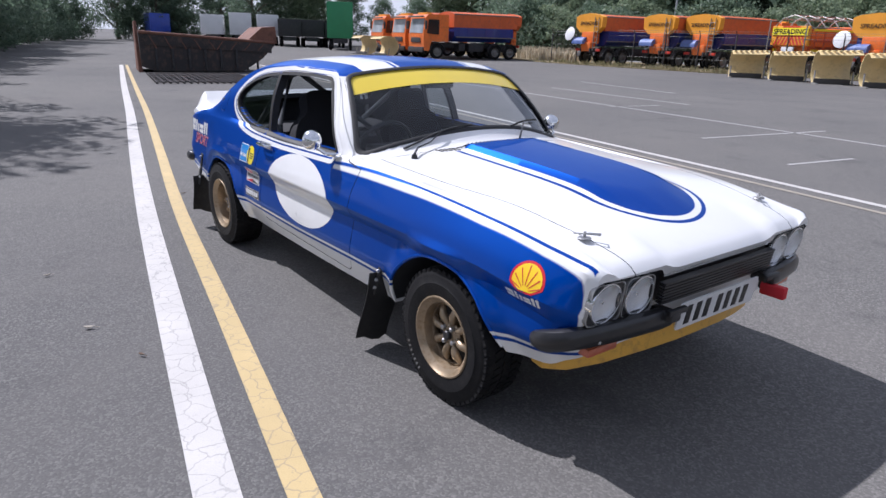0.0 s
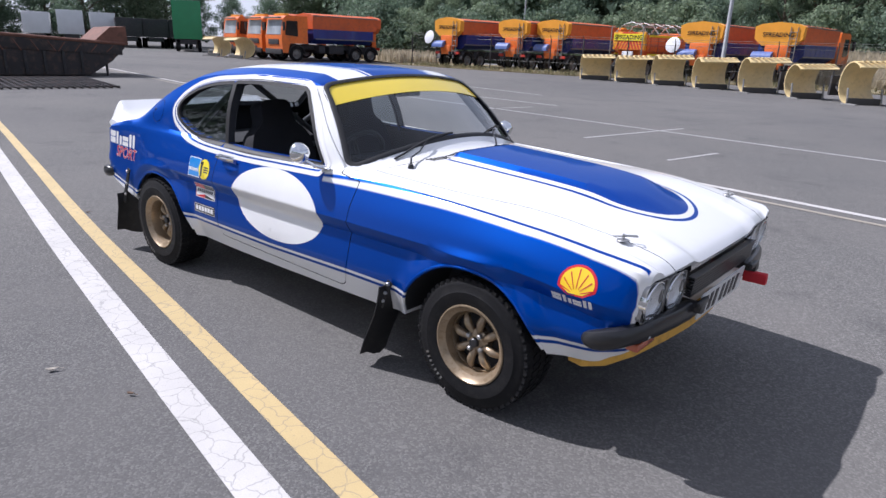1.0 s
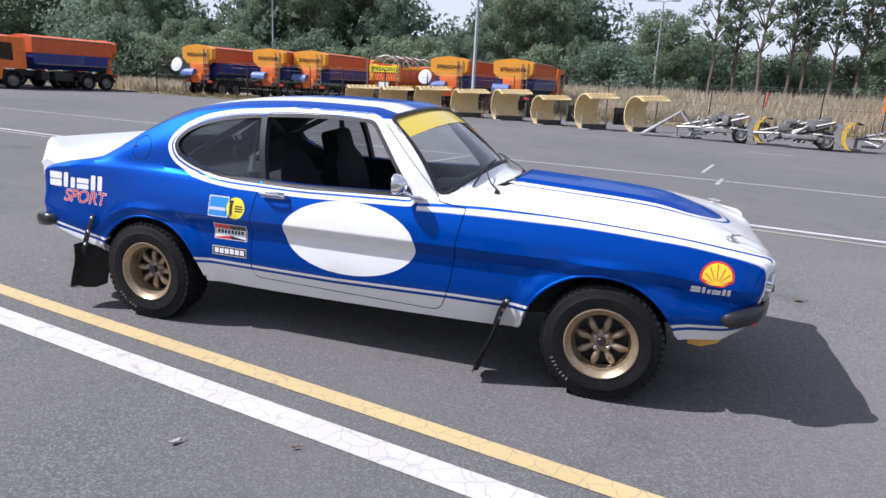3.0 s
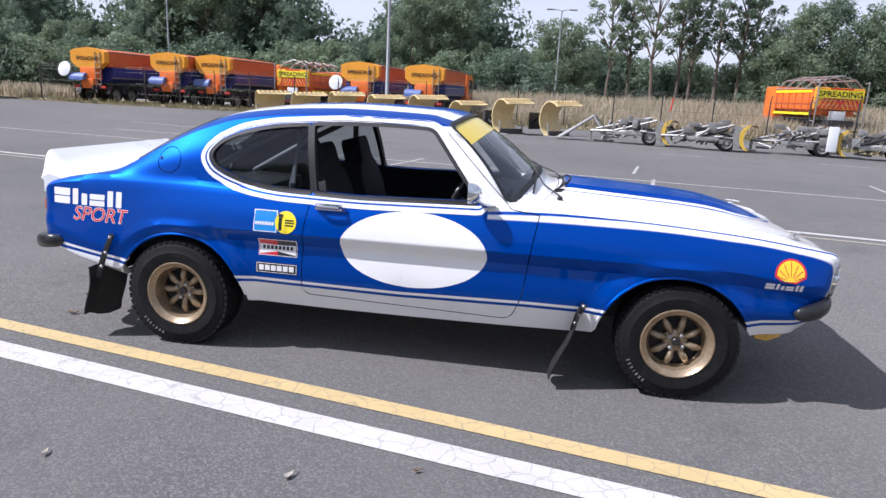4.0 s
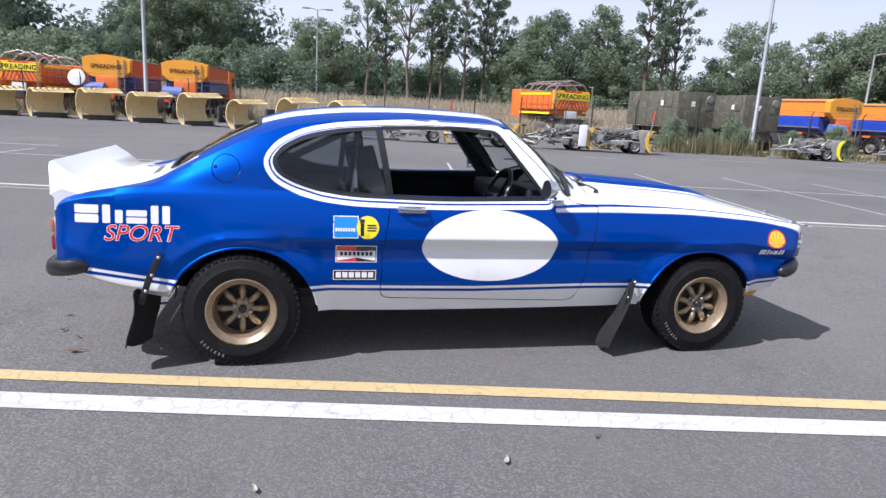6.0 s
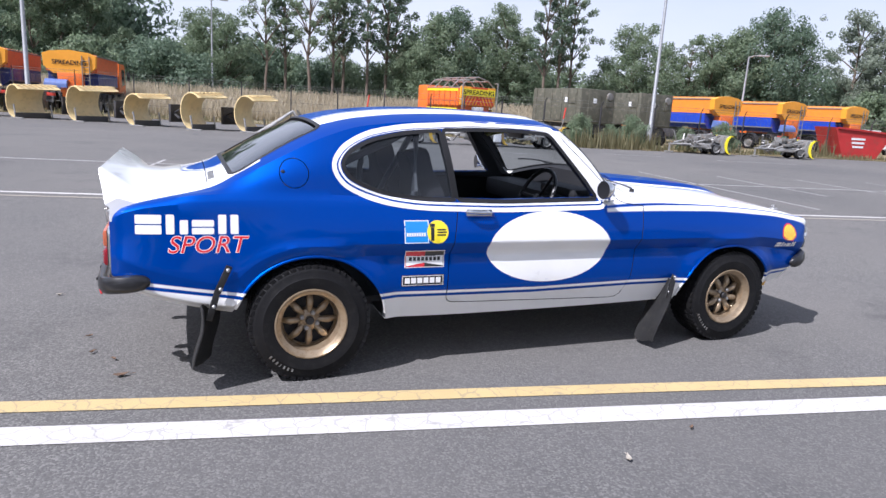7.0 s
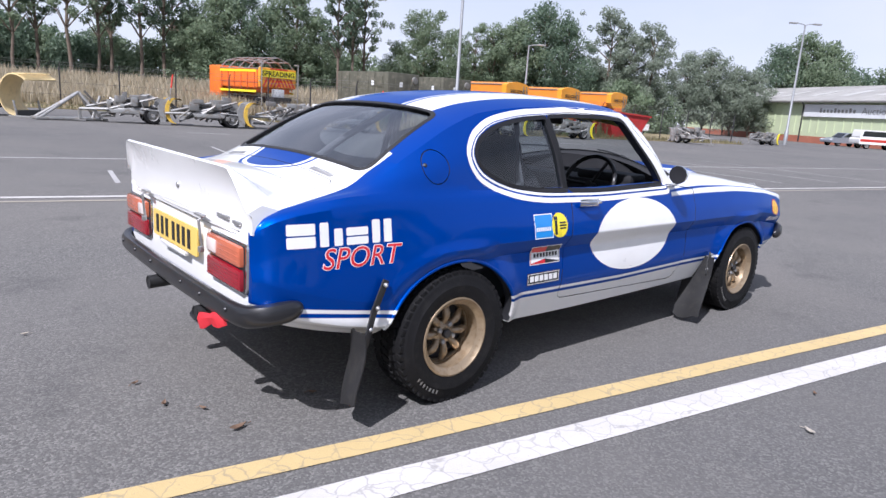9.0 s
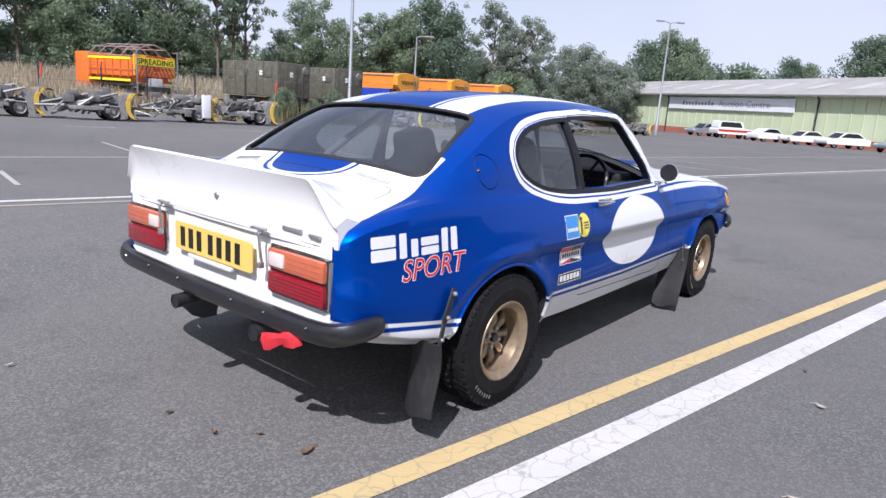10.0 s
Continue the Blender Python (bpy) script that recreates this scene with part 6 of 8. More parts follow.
    signboard(tail, "SPREADING", mb, 1.75, 0.34, None, "ink")
    bm = bmesh.new()
    box(bm, (x0 + 0.2, 0, 1.72), (0.5, 1.2, 0.75), None, 0.06)
    box(bm, (x0 + 0.05, 0, 1.15), (0.45, 0.9, 0.6), None, 0.06)
    part("spinner_chute", bm, M["orange"], t)
    if hood:
        bm = bmesh.new()
        prism(bm, [(x0 - 0.40 + 0.40 * (1 - math.cos(a)), 1.45 + 0.30 * math.sin(a)) for a in [math.pi * 0.5 * i / 6 for i in range(7)]] + [(x0 + 0.1, 1.32), (x0 - 0.40, 1.32)], 0.10, 1.15)
        part("engine_hood", bm, M["pale_blue"], t)
    if ladder:
        bm = bmesh.new()
        for y in (-0.95, -0.60):
            rod(bm, (x0 - 0.10, y, 0.9), (x0 - 0.06, y, 3.0), 0.025, None, 6)
        for k in range(6):
            rod(bm, (x0 - 0.08, -0.95, 1.1 + 0.33 * k), (x0 - 0.08, -0.60, 1.1 + 0.33 * k), 0.018, None, 6)
        part("ladder", bm, M["grey_metal"], t)
    for s in (-1, 1):
        bm = bmesh.new()
        box(bm, (x0 + 0.05, s * 0.95, 0.95), (0.06, 0.42, 0.16), None, 0.01)
        part("tail_lamp", bm, M["hi_red"], t)
    if dish:
        bm = bmesh.new()
        lathe(bm, [(0, 0.05), (0.25, 0.04), (0.45, 0.0), (0.44, -0.03), (0, 0.0)], Matrix.Translation((x0 - 0.35, 1.45, 1.95)) @ Matrix.Rotation(radians(-75), 4, "Y"), 24)
        part("spinner_disc", bm, M["box_white"], t, "white spinner disc")
    return t


def at(x, y, deg, z=0.0):
    return Matrix.Translation((x, y, z)) @ Matrix.Rotation(radians(deg), 4, "Z")


gritter(at(-35.6, 28.9, 261), "orange gritter truck with blue hopper sides, parked facing the yard", lower="t_blue", hood=False, ladder=False, tail_mat="hopper")
gritter(at(-38.8, 29.5, 261), "orange gritter truck parked close behind another", lower="t_blue", hood=False, ladder=False, tail_mat="hopper")
gritter(at(-43.2, 30.3, 261), "orange gritter truck half hidden behind its neighbours", lower="t_blue", hood=False, ladder=False, tail_mat="hopper")
for x, y, dsh, cb in ((-27.0, 36.6, True, False), (-23.0, 38.6, False, False), (-20.3, 39.2, False, True), (-10.9, 39.8, True, False), (-6.9, 40.0, False, True)):
    gritter(at(x, y, 84), "gritter with yellow tail panel behind the fence", dish=dsh, cab=cb)
for x, y in ((29.5, 32.3), (34.6, 31.8), (39.8, 31.3)):
    gritter(at(x, y, 96), "orange and bright blue gritter behind the fence", upper="amber_orange", lower="t_blue2", hood=True)


def lattice_spreader(m, label, chevron=True):
    """A demountable spreader on a truck: tail with chevrons, tube frame and mesh roof."""
    t = thing("spreader_truck", label, "truck", m)
    bm = bmesh.new()
    box(bm, (1.6, 0, 0.9), (6.6, 1.1, 0.35))
    part("chassis", bm, M["chassis"], t)
    for x in (3.6, -0.6):
        for s in (-1, 1):
            wheel_on(t, x, s * 1.15)
    bm = bmesh.new()
    box(bm, (1.4, 0, 2.0), (4.6, 2.35, 0.95), None, 0.06)
    box(bm, (1.4, 0, 1.45), (4.4, 1.9, 0.35), None, 0.04)
    bd = part("hopper", bm, M["orange"], t)
    bm = bmesh.new()
    box(bm, (4.4, 0, 1.75), (1.5, 2.35, 1.9), None, 0.12)
    part("cab", bm, M["orange"], t)
    for s in (-1, 1):
        bm = bmesh.new()
        for z in (1.33, 2.42):
            box(bm, (1.4, s * 1.19, z), (4.4, 0.02, 0.12))
        part("reflective_band", bm, M["hi_yellow"], bd)
        bm = bmesh.new()
        for k in range(6):
            box(bm, (-0.6 + k * 0.8, s * 1.19, 1.9), (0.06, 0.05, 0.9))
        box(bm, (1.4, s * 1.19, 1.85), (4.5, 0.04, 0.06))
        part("rib", bm, M["hopper"], bd)
    bm = bmesh.new()
    box(bm, (-1.05, 0, 2.10), (0.22, 2.3, 1.05), None, 0.05)
    tl = part("tail_panel", bm, M["t_yellow"], t)
    if chevron:
        for k in range(10):
            s = -1 if k < 5 else 1
            y0 = (-1.10 + 0.22 * k) * 0.98
            for lo_z, hi_z in ((1.60, 2.10), (2.52, 2.62)):
                bm = bmesh.new()
                bm.faces.new([bm.verts.new((-1.166, min(1.14, max(-1.14, y - s * 0.5 * (z - 1.6))), z)) for y, z in ((y0, lo_z), (y0 + 0.12, lo_z), (y0 + 0.12, hi_z), (y0, hi_z))])
                part("chevron", bm, M["hi_red"], tl)
    signboard(tl, "SPREADING", Matrix.Translation((-1.19, 0, 2.32)) @ Matrix.Rotation(radians(-90), 4, "Z"), 2.2, 0.40, "hi_yellow", "ink", 0.014)
    bm = bmesh.new()
    box(bm, (-1.15, 0, 1.20), (0.10, 0.75, 0.60), None, 0.02)
    part("spinner_box", bm, M["box_white"], t)
    bm = bmesh.new()
    box(bm, (-1.17, 0, 0.72), (0.06, 1.1, 0.25), None, 0.02)
    part("tail_board", bm, M["hi_red"], t)
    bm = bmesh.new()
    pts = [(-1.15, 2.55), (-0.7, 3.0), (0, 3.2), (0.7, 3.0), (1.15, 2.55)]
    for x in (-1.0, 0.2, 1.4, 2.6, 3.7):
        tube(bm, [(x, p[0], p[1]) for p in pts], 0.035, 6)
    for p in pts:
        rod(bm, (-1.0, p[0], p[1]), (3.7, p[0], p[1]), 0.03, None, 6)
    for s in (-1, 1):
        for z in (2.9, 1.9, 1.0):
            rod(bm, (-1.4, s * 1.15, z), (-1.0, s * 1.15, z), 0.03, None, 6)
        rod(bm, (-1.4, s * 1.15, 0.6), (-1.4, s * 1.15, 2.95), 0.035, None, 6)
    part("tube_frame", bm, M["galv"], t, "grey tube frame and mesh roof")
    return t


lattice_spreader(at(-15.6, 37.4, 80), "orange spreader with a grey tube frame behind the fence")
lattice_spreader(at(15.9, 36.8, 101) @ Matrix.Diagonal((0.86, 1.2, 1.12, 1)), "orange spreader with chevron tail and yellow sign")


def snow_plough(m, wide, high, label):
    """A curved plough blade on its stand; hollow side along -y, length along x."""
    t = thing("snow_plough", label, "snow plough", m, "row of snow ploughs")
    # arc from the cutting edge, up the back and over to the front
    arc = []
    for i in range(17):
        a = radians(-95 + 228 * i / 16)
        arc.append((0.52 * math.cos(a) * (1.0 if a < 1.57 else 1.25), high * 0.53 + high * 0.50 * math.sin(a)))
    bm = bmesh.new()
    n = 8

    def flare(k):
        return 1.0 + 0.30 * k + 0.18 * k ** 3

    outer_r, inner_r = [], []
    for i in range(n + 1):
        k = i / n
        f = flare(k)
        x = -wide / 2 + wide * k
        outer_r.append([bm.verts.new((x, y * f, 0.05 + (z - 0.05) * (0.90 + 0.10 * f))) for y, z in arc])
        inner_r.append([bm.verts.new((x, y * f * 0.93 - 0.005, 0.05 + (z - 0.05) * (0.90 + 0.10 * f) * 0.965 + 0.01)) for y, z in arc])
    for rings, flip in ((outer_r, False), (inner_r, True)):
        for a, b in zip(rings, rings[1:]):
            for j in range(len(a) - 1):
                bm.faces.new((a[j], a[j + 1], b[j + 1], b[j]))
    for e in (0, -1):
        for j in range(len(arc) - 1):
            bm.faces.new((outer_r[e][j], outer_r[e][j + 1], inner_r[e][j + 1], inner_r[e][j]))
    for j in (0, -1):
        for i in range(n):
            bm.faces.new((outer_r[i][j], outer_r[i + 1][j], inner_r[i + 1][j], inner_r[i][j]))
    part("blade", bm, M["plough"], t, "curved cream blade", 50)
    bm = bmesh.new()
    box(bm, (-wide * 0.04, -0.07, 0.12), (wide * 0.9, 0.05, 0.22), None, 0.01)
    part("cutting_edge", bm, M["plough_edge"], t, "dark rubber cutting edge")
    for k in range(7):
        bm = bmesh.new()
        x = -wide / 2 + wide * (k + 0.5) / 7
        box(bm, (x, -0.20 - 0.1 * k / 7, high * (1.03 + 0.035 * k / 7)), (0.10, 0.45, 0.03))
        part("rib", bm, M["plough"], t)
    bm = bmesh.new()
    for x in (-0.4, 0.4):
        rod(bm, (x, 0.80, 0.40), (x * 0.6, 1.25, 0.55), 0.05, None, 8)
        rod(bm, (x, 0.80, 0.75), (x * 0.6, 1.25, 0.60), 0.04, None, 8)
    box(bm, (0, 1.3, 0.58), (0.9, 0.12, 0.7), None, 0.02)
    part("hitch_frame", bm, M["chassis"], t)
    for x in (-wide / 2 + 0.05, wide / 2 - 0.05):
        bm = bmesh.new()
        rod(bm, (x, -0.05, 0.03), (x, 0.05, 0.55), 0.035, None, 8)
        box(bm, (x, -0.15, 0.025), (0.10, 0.75, 0.05), None, 0.01)
        part("stand", bm, M["galv"], t, "grey stand foot")
    return t


for i in range(8):
    x, y = ((-14.0, 29.1), (-11.9, 28.9), (-9.8, 28.6), (-7.6, 28.0), (-5.35, 27.3), (-3.2, 25.6), (-1.1, 24.2), (0.9, 24.2))[i]
    snow_plough(at(x, y, 36 + 1.5 * i), 1.6 if i < 5 else 1.35, (1.22, 1.24, 1.34, 1.30, 1.38, 1.22, 1.40, 1.40)[i], "curved cream snow plough blade standing on the asphalt")
for x, y in ((-39.7, 24.2), (-44.0, 25.0)):
    snow_plough(at(x, y, -9), 2.6, 1.35, "curved cream snow plough blade in front of a truck")


def plough_chassis(m, label, edge="edge_amber", pole=True, box_side=False):
    """A towed plough chassis: frame, drawbar, jockey wheels and a short curved blade at one end."""
    t = thing("plough_chassis", label, "plough", m, "towed plough chassis")
    bm = bmesh.new()
    for s in (-1, 1):
        rod(bm, (-1.5, s * 0.08, 0.42), (0.5, s * 0.48, 0.50), 0.05, None, 6)
        rod(bm, (-0.6, s * 0.30, 0.48), (0.9, s * 0.40, 0.92), 0.045, None, 6)
        rod(bm, (0.5, s * 0.48, 0.50), (1.2, s * 0.50, 0.45), 0.06, None, 6)
    for x in (-0.6, 0.1, 0.8):
        rod(bm, (x, -0.45, 0.50 + 0.1 * x), (x, 0.45, 0.50 + 0.1 * x), 0.045, None, 6)
    rod(bm, (-1.5, 0, 0.42), (-1.5, 0, 0.10), 0.05, None, 6)
    box(bm, (-1.5, 0, 0.05), (0.35, 0.25, 0.06))
    rod(bm, (-1.3, 0, 0.50), (0.7, 0, 1.0), 0.05, None, 6)
    part("frame", bm, M["galv"], t, "grey welded frame")
    bm = bmesh.new()
    box(bm, (0.35, 0, 0.78), (0.55, 0.5, 0.38), None, 0.04)
    rod(bm, (0.2, -0.4, 0.75), (0.2, 0.4, 0.75), 0.10, None, 12)
    box(bm, (-0.1, 0.25, 0.66), (0.35, 0.25, 0.30), None, 0.03)
    part("hydraulic_unit", bm, M["grey_metal"], t)
    for s in (-1, 1):
        wheel_on(t, 0.72, s * 0.52, 0.30, 0.20, "galv")
    for s in (-1, 1):
        bm = bmesh.new()
        prism(bm, rounded([(0.95, 0.10), (1.16, 0.12), (1.20, 0.86), (1.02, 0.92), (0.88, 0.60)], 0.04), s * 0.50, s * 0.56)
        box(bm, (0.2, s * 0.44, 0.40), (1.6, 0.09, 0.13), None, 0.015)
        part("side_plate", bm, M["galv"], t, "grey bolted side plate")
    rr = random.Random(int(abs(m.translation.x) * 10))
    for _ in range(26):
        bm = bmesh.new()
        p = (rr.uniform(-1.1, 0.9), rr.uniform(-0.5, 0.5), rr.uniform(0.15, 0.60))
        rod(bm, p, (p[0] + rr.uniform(-0.5, 0.7), p[1] + rr.uniform(-0.4, 0.4), p[2] + rr.uniform(-0.05, 0.55)), rr.uniform(0.02, 0.05), None, 6)
        part("strut", bm, M["galv" if _ % 3 else "grey_metal"], t)
    for _ in range(17):
        bm = bmesh.new()
        box(bm, (rr.uniform(-0.7, 1.0), rr.uniform(-0.45, 0.45), rr.uniform(0.3, 0.95)), (rr.uniform(0.12, 0.35), rr.uniform(0.12, 0.3), rr.uniform(0.1, 0.3)), None, 0.02)
        part("valve_block", bm, M["grey_metal" if _ % 2 else "galv"], t)
    for _ in range(3):
        bm = bmesh.new()
        p = Vector((rr.uniform(-0.9, 0.2), rr.uniform(-0.4, 0.4), rr.uniform(0.35, 0.5)))
        q = p + Vector((rr.uniform(0.5, 0.9), rr.uniform(-0.2, 0.2), rr.uniform(0.1, 0.5)))
        rod(bm, p, q, 0.05, None, 8)
        tube(bm, [p, p + Vector((0.1, 0.15, 0.25)), q + Vector((0, 0.1, 0.1)), q], 0.014, 5)
        part("ram", bm, M["rubber"], t)
    if box_side:
        bm = bmesh.new()
        box(bm, (0.95, -0.62, 0.62), (0.30, 0.18, 0.85), None, 0.03)
        part("counterweight", bm, M["box_white"], t)
    pts = [(1.45 - 0.30 * math.cos(a), 0.46 + 0.40 * math.sin(a)) for a in [radians(-78 + 200 * i / 12) for i in range(13)]]
    pts = [(p[0], p[1] * 1.12) for p in pts]
    bm = bmesh.new()
    prism(bm, pts + [(p[0] + 0.05, p[1] - 0.01) for p in pts[::-1]], -0.55, 0.55)
    bl = part("blade", bm, M["grey_metal"], t, "short curved steel blade")
    for s in (-1, 1):
        bm = bmesh.new()
        prism(bm, [(p[0] - 0.05, p[1]) for p in pts] + [(p[0] + 0.08, p[1] - 0.01) for p in pts[::-1]], s * 0.55, s * 0.60)
        part("edge_strip", bm, M[edge], bl)
    if pole:
        bm = bmesh.new()
        rod(bm, (1.25, -0.6, 0.85), (1.32, -0.6, 1.30), 0.02, None, 6)
        pl = part("marker_pole", bm, M["galv"], t)
        bm = bmesh.new()
        rod(bm, (1.32, -0.6, 1.30), (1.38, -0.6, 1.75), 0.03, None, 6)
        part("marker", bm, M["hi_red"], pl, "red marker tip")
    return t


for i, (x, y) in enumerate(((3.6, 22.1), (6.1, 21.2), (9.3, 21.3), (11.6, 20.7))):
    plough_chassis(at(x, y, -8), "towed grey plough chassis with a yellow-edged blade", pole=i in (0, 3), box_side=i == 2)
for x, y in ((21.6, 21.6), (26.4, 20.9)):
    plough_chassis(at(x, y, -10), "towed plough chassis with a bright yellow blade", "hi_yellow", False)
plough_chassis(at(50, 20.5, -12), "towed plough chassis standing near the far lamp post", "hi_yellow", False)
plough_chassis(at(36.5, 19.0, 80), "towed grey plough chassis beside the skip", "galv", False)
t = thing("tow_frame", "folded grey steel tow frame lying on the asphalt", "frame", at(1.9, 22.7, 5))
for i, (p, q) in enumerate((((-1.0, -0.3, 0.06), (0.3, 0, 0.95)), ((-1.0, 0.3, 0.06), (0.3, 0, 0.95)), ((0.3, 0, 0.95), (0.9, -0.4, 0.06)), ((0.3, 0, 0.95), (0.9, 0.4, 0.06)), ((0.7, 0, 0.06), (1.0, 0.05, 0.85)))):
    bm = bmesh.new()
    rod(bm, p, q, 0.05, None, 8)
    part("strut", bm, M["galv"], t)
bm = bmesh.new()
box(bm, (0, 0, 0.06), (2.2, 0.7, 0.08), None, 0.02)
part("base_frame", bm, M["galv"], t)


def box_body(m, length, label):
    """An olive equipment cabin on a truck chassis, with doors and hatches."""
    t = thing("equipment_cabin", label, "truck body", m)
    bm = bmesh.new()
    box(bm, (0, 0, 2.05), (length, 2.4, 1.85), None, 0.06)
    b = part("body", bm, M["olive"], t)
    bm = bmesh.new()
    box(bm, (0, 0, 0.85), (length * 0.95, 1.6, 0.45))
    part("chassis", bm, M["chassis"], t)
    for x in (-length * 0.32, length * 0.32):
        for s in (-1, 1):
            wheel_on(t, x, s * 1.1)
    for x, z, w, h in ((-length * 0.32, 2.3, 0.55, 0.55), (length * 0.05, 1.95, 0.75, 1.5), (length * 0.33, 2.45, 0.6, 0.6)):
        bm = bmesh.new()
        box(bm, (x, -1.215, z), (w, 0.04, h), None, 0.015)
        part("hatch", bm, M["olive"], b)
    for k in range(6):
        bm = bmesh.new()
        box(bm, (-length / 2 + length * (k + 0.5) / 6, -1.21, 2.05), (0.05, 0.03, 1.75))
        part("rib", bm, M["olive"], b)
    bm = bmesh.new()
    box(bm, (length * 0.22, -1.23, 2.35), (0.22, 0.02, 0.26))
    part("label_plate", bm, M["box_white"], b, "small white plate")
    for y, z, w, h in ((-0.25, 1.95, 0.85, 1.5), (0.75, 2.3, 0.45, 0.5)):
        bm = bmesh.new()
        box(bm, (length / 2 + 0.015, y, z), (0.04, w, h), None, 0.015)
        part("hatch", bm, M["olive"], b)
    bm = bmesh.new()
    box(bm, (length / 2 + 0.045, -0.25, 2.35), (0.02, 0.22, 0.26))
    part("label_plate", bm, M["box_white"], b, "small white plate")
    bm = bmesh.new()
    lathe(bm, [(0, 0.12), (0.20, 0.10), (0.22, 0)], Matrix.Translation((length / 2, 0.80, 2.62)) @ Matrix.Rotation(radians(90), 4, "Y"), 16)
    part("vent_cowl", bm, M["grey_metal"], b)
    return t


box_body(at(19.3, 29.6, -84), 4.5, "olive equipment cabin on a truck behind the fence")
box_body(at(23.4, 28.8, -86), 3.0, "shorter olive equipment cabin on a truck behind the fence")

# red skip and pickup
t = thing("waste_skip", "red steel waste skip behind the fence", "skip", at(34.2, 23.0, -12))
bm = bmesh.new()
prism(bm, [(-1.2, 0.1), (1.0, 0.1), (1.9, 1.55), (-1.9, 1.75)], -0.85, 0.85)
b = part("body", bm, M["skip_red"], t)
bm = bmesh.new()
box(bm, (0, -0.9, 1.62), (3.7, 0.10, 0.10), Matrix.Rotation(radians(3), 4, "Y"))
part("rim", bm, M["skip_red"], b)
for k in range(3):
    bm = bmesh.new()
    box(bm, (-0.35 + 0.02 * k, -0.862, 1.15 - 0.22 * k), (0.9 - 0.1 * k, 0.01, 0.11))
    part("plate_bar", bm, M["box_white"], b, "white lettering bars")


def parked_car(m, mat, label, kind="saloon", band=None):
    """A far parked car: lower body, glasshouse, wheels, lamps."""
    t = thing("parked_car", label, "car", m, "parked cars")
    h = {"saloon": 1.42, "coupe": 1.33, "suv": 1.80}[kind]
    prof = {"saloon": [(-2.2, 0.35), (2.15, 0.35), (2.2, 0.68), (1.15, 0.88), (-1.6, 0.93), (-2.2, 0.85)],
            "coupe": [(-2.1, 0.32), (2.1, 0.32), (2.15, 0.62), (1.05, 0.82), (-1.5, 0.88), (-2.1, 0.80)],
            "suv": [(-2.15, 0.45), (2.1, 0.45), (2.15, 1.0), (1.0, 1.08), (-2.0, 1.08), (-2.2, 0.95)]}[kind]
    bm = bmesh.new()
    prism(bm, rounded(prof, 0.12), -0.86, 0.86)
    b = part("body", bm, M[mat], t)
    z0 = prof[3][1]
    top = {"saloon": [(0.95, z0), (0.30, h), (-1.0, h), (-1.75, z0 + 0.05)], "coupe": [(0.85, z0), (0.15, h), (-0.9, h), (-1.7, z0 + 0.05)], "suv": [(0.95, z0), (0.55, h), (-1.95, h), (-2.1, z0)]}[kind]
    bm = bmesh.new()
    prism(bm, rounded(top, 0.10), -0.72, 0.72)
    part("roof", bm, M[mat], b)
    for s in (-1, 1):
        bm = bmesh.new()
        c = (sum(p[0] for p in top) / 4, z0 + (h - z0) * 0.48)
        prism(bm, rounded([(c[0] + (p[0] - c[0]) * 0.86, c[1] + (p[1] - c[1]) * 0.72) for p in top], 0.06), s * 0.722, s * 0.735)
        part("side_window", bm, M["tint"], b)
        for x in (-1.35, 1.35):
            wheel_on(t, x, s * 0.80, 0.32, 0.2, "galv")
        bm = bmesh.new()
        box(bm, (2.14, s * 0.62, 0.66 if kind != "suv" else 0.86), (0.08, 0.30, 0.12), None, 0.02)
        part("headlamp", bm, M["box_white"], b)
        if band:
            bm = bmesh.new()
            prism(bm, [(-2.1, 0.68), (2.05, 0.68), (2.05, 0.92), (-2.1, 0.92)], s * 0.862, s * 0.872)
            part("side_band", bm, M[band], b)
    bm = bmesh.new()
    a, c = top[0], top[1]
    bm.faces.new([bm.verts.new(p) for p in ((a[0] - 0.02 + 0.05, -0.62, a[1] + 0.05), (a[0] + 0.03, 0.62, a[1] + 0.05), (c[0] + 0.08, 0.58, c[1] - 0.06), (c[0] + 0.08, -0.58, c[1] - 0.06))])
    part("windscreen", bm, M["tint"], b)
    return t


parked_car(at(73.6, 22.3, 150), "car_silver", "silver hatchback parked by the green warehouse", "saloon")
parked_car(at(71.0, 18.6, -42), "car_white", "white estate car with red side bands by the warehouse", "suv", "car_red")
parked_car(at(68.6, 14.2, -38), "car_white", "white convertible coupe parked by the warehouse", "coupe")
parked_car(at(66.9, 10.9, 142), "car_white", "white coupe parked by the warehouse", "coupe")
parked_car(at(65.0, 7.4, 138), "car_white", "old white saloon parked by the warehouse", "saloon")
parked_car(at(62.5, 2.8, 150), "car_silver", "silver saloon parked at the yard's edge", "saloon")
parked_car(at(45.0, 30.0, -12), "car_white", "white pickup behind the skip", "suv")

# green warehouse
t = thing("warehouse", "long pale green clad warehouse with grey roof", "building", Matrix.Translation((-3.5, -2.2, 0)) @ Matrix.Diagonal((1.17, 1.17, 1.12, 1)) @ Matrix.Translation((3.5, 2.2, 0)))
A, B = Vector((80.5, 44.5, 0)), Vector((46.0, -14.0, 0))
D = (B - A).normalized()
NN = Vector((-D.y, D.x, 0))
if NN.x < 0:
    NN = -NN
LEN = (B - A).length
wm = Matrix(((D.x, NN.x, 0, A.x), (D.y, NN.y, 0, A.y), (0, 0, 1, 0), (0, 0, 0, 1)))
bm = bmesh.new()
box(bm, (LEN / 2, 9, 2.45), (LEN, 18, 3.7), wm)
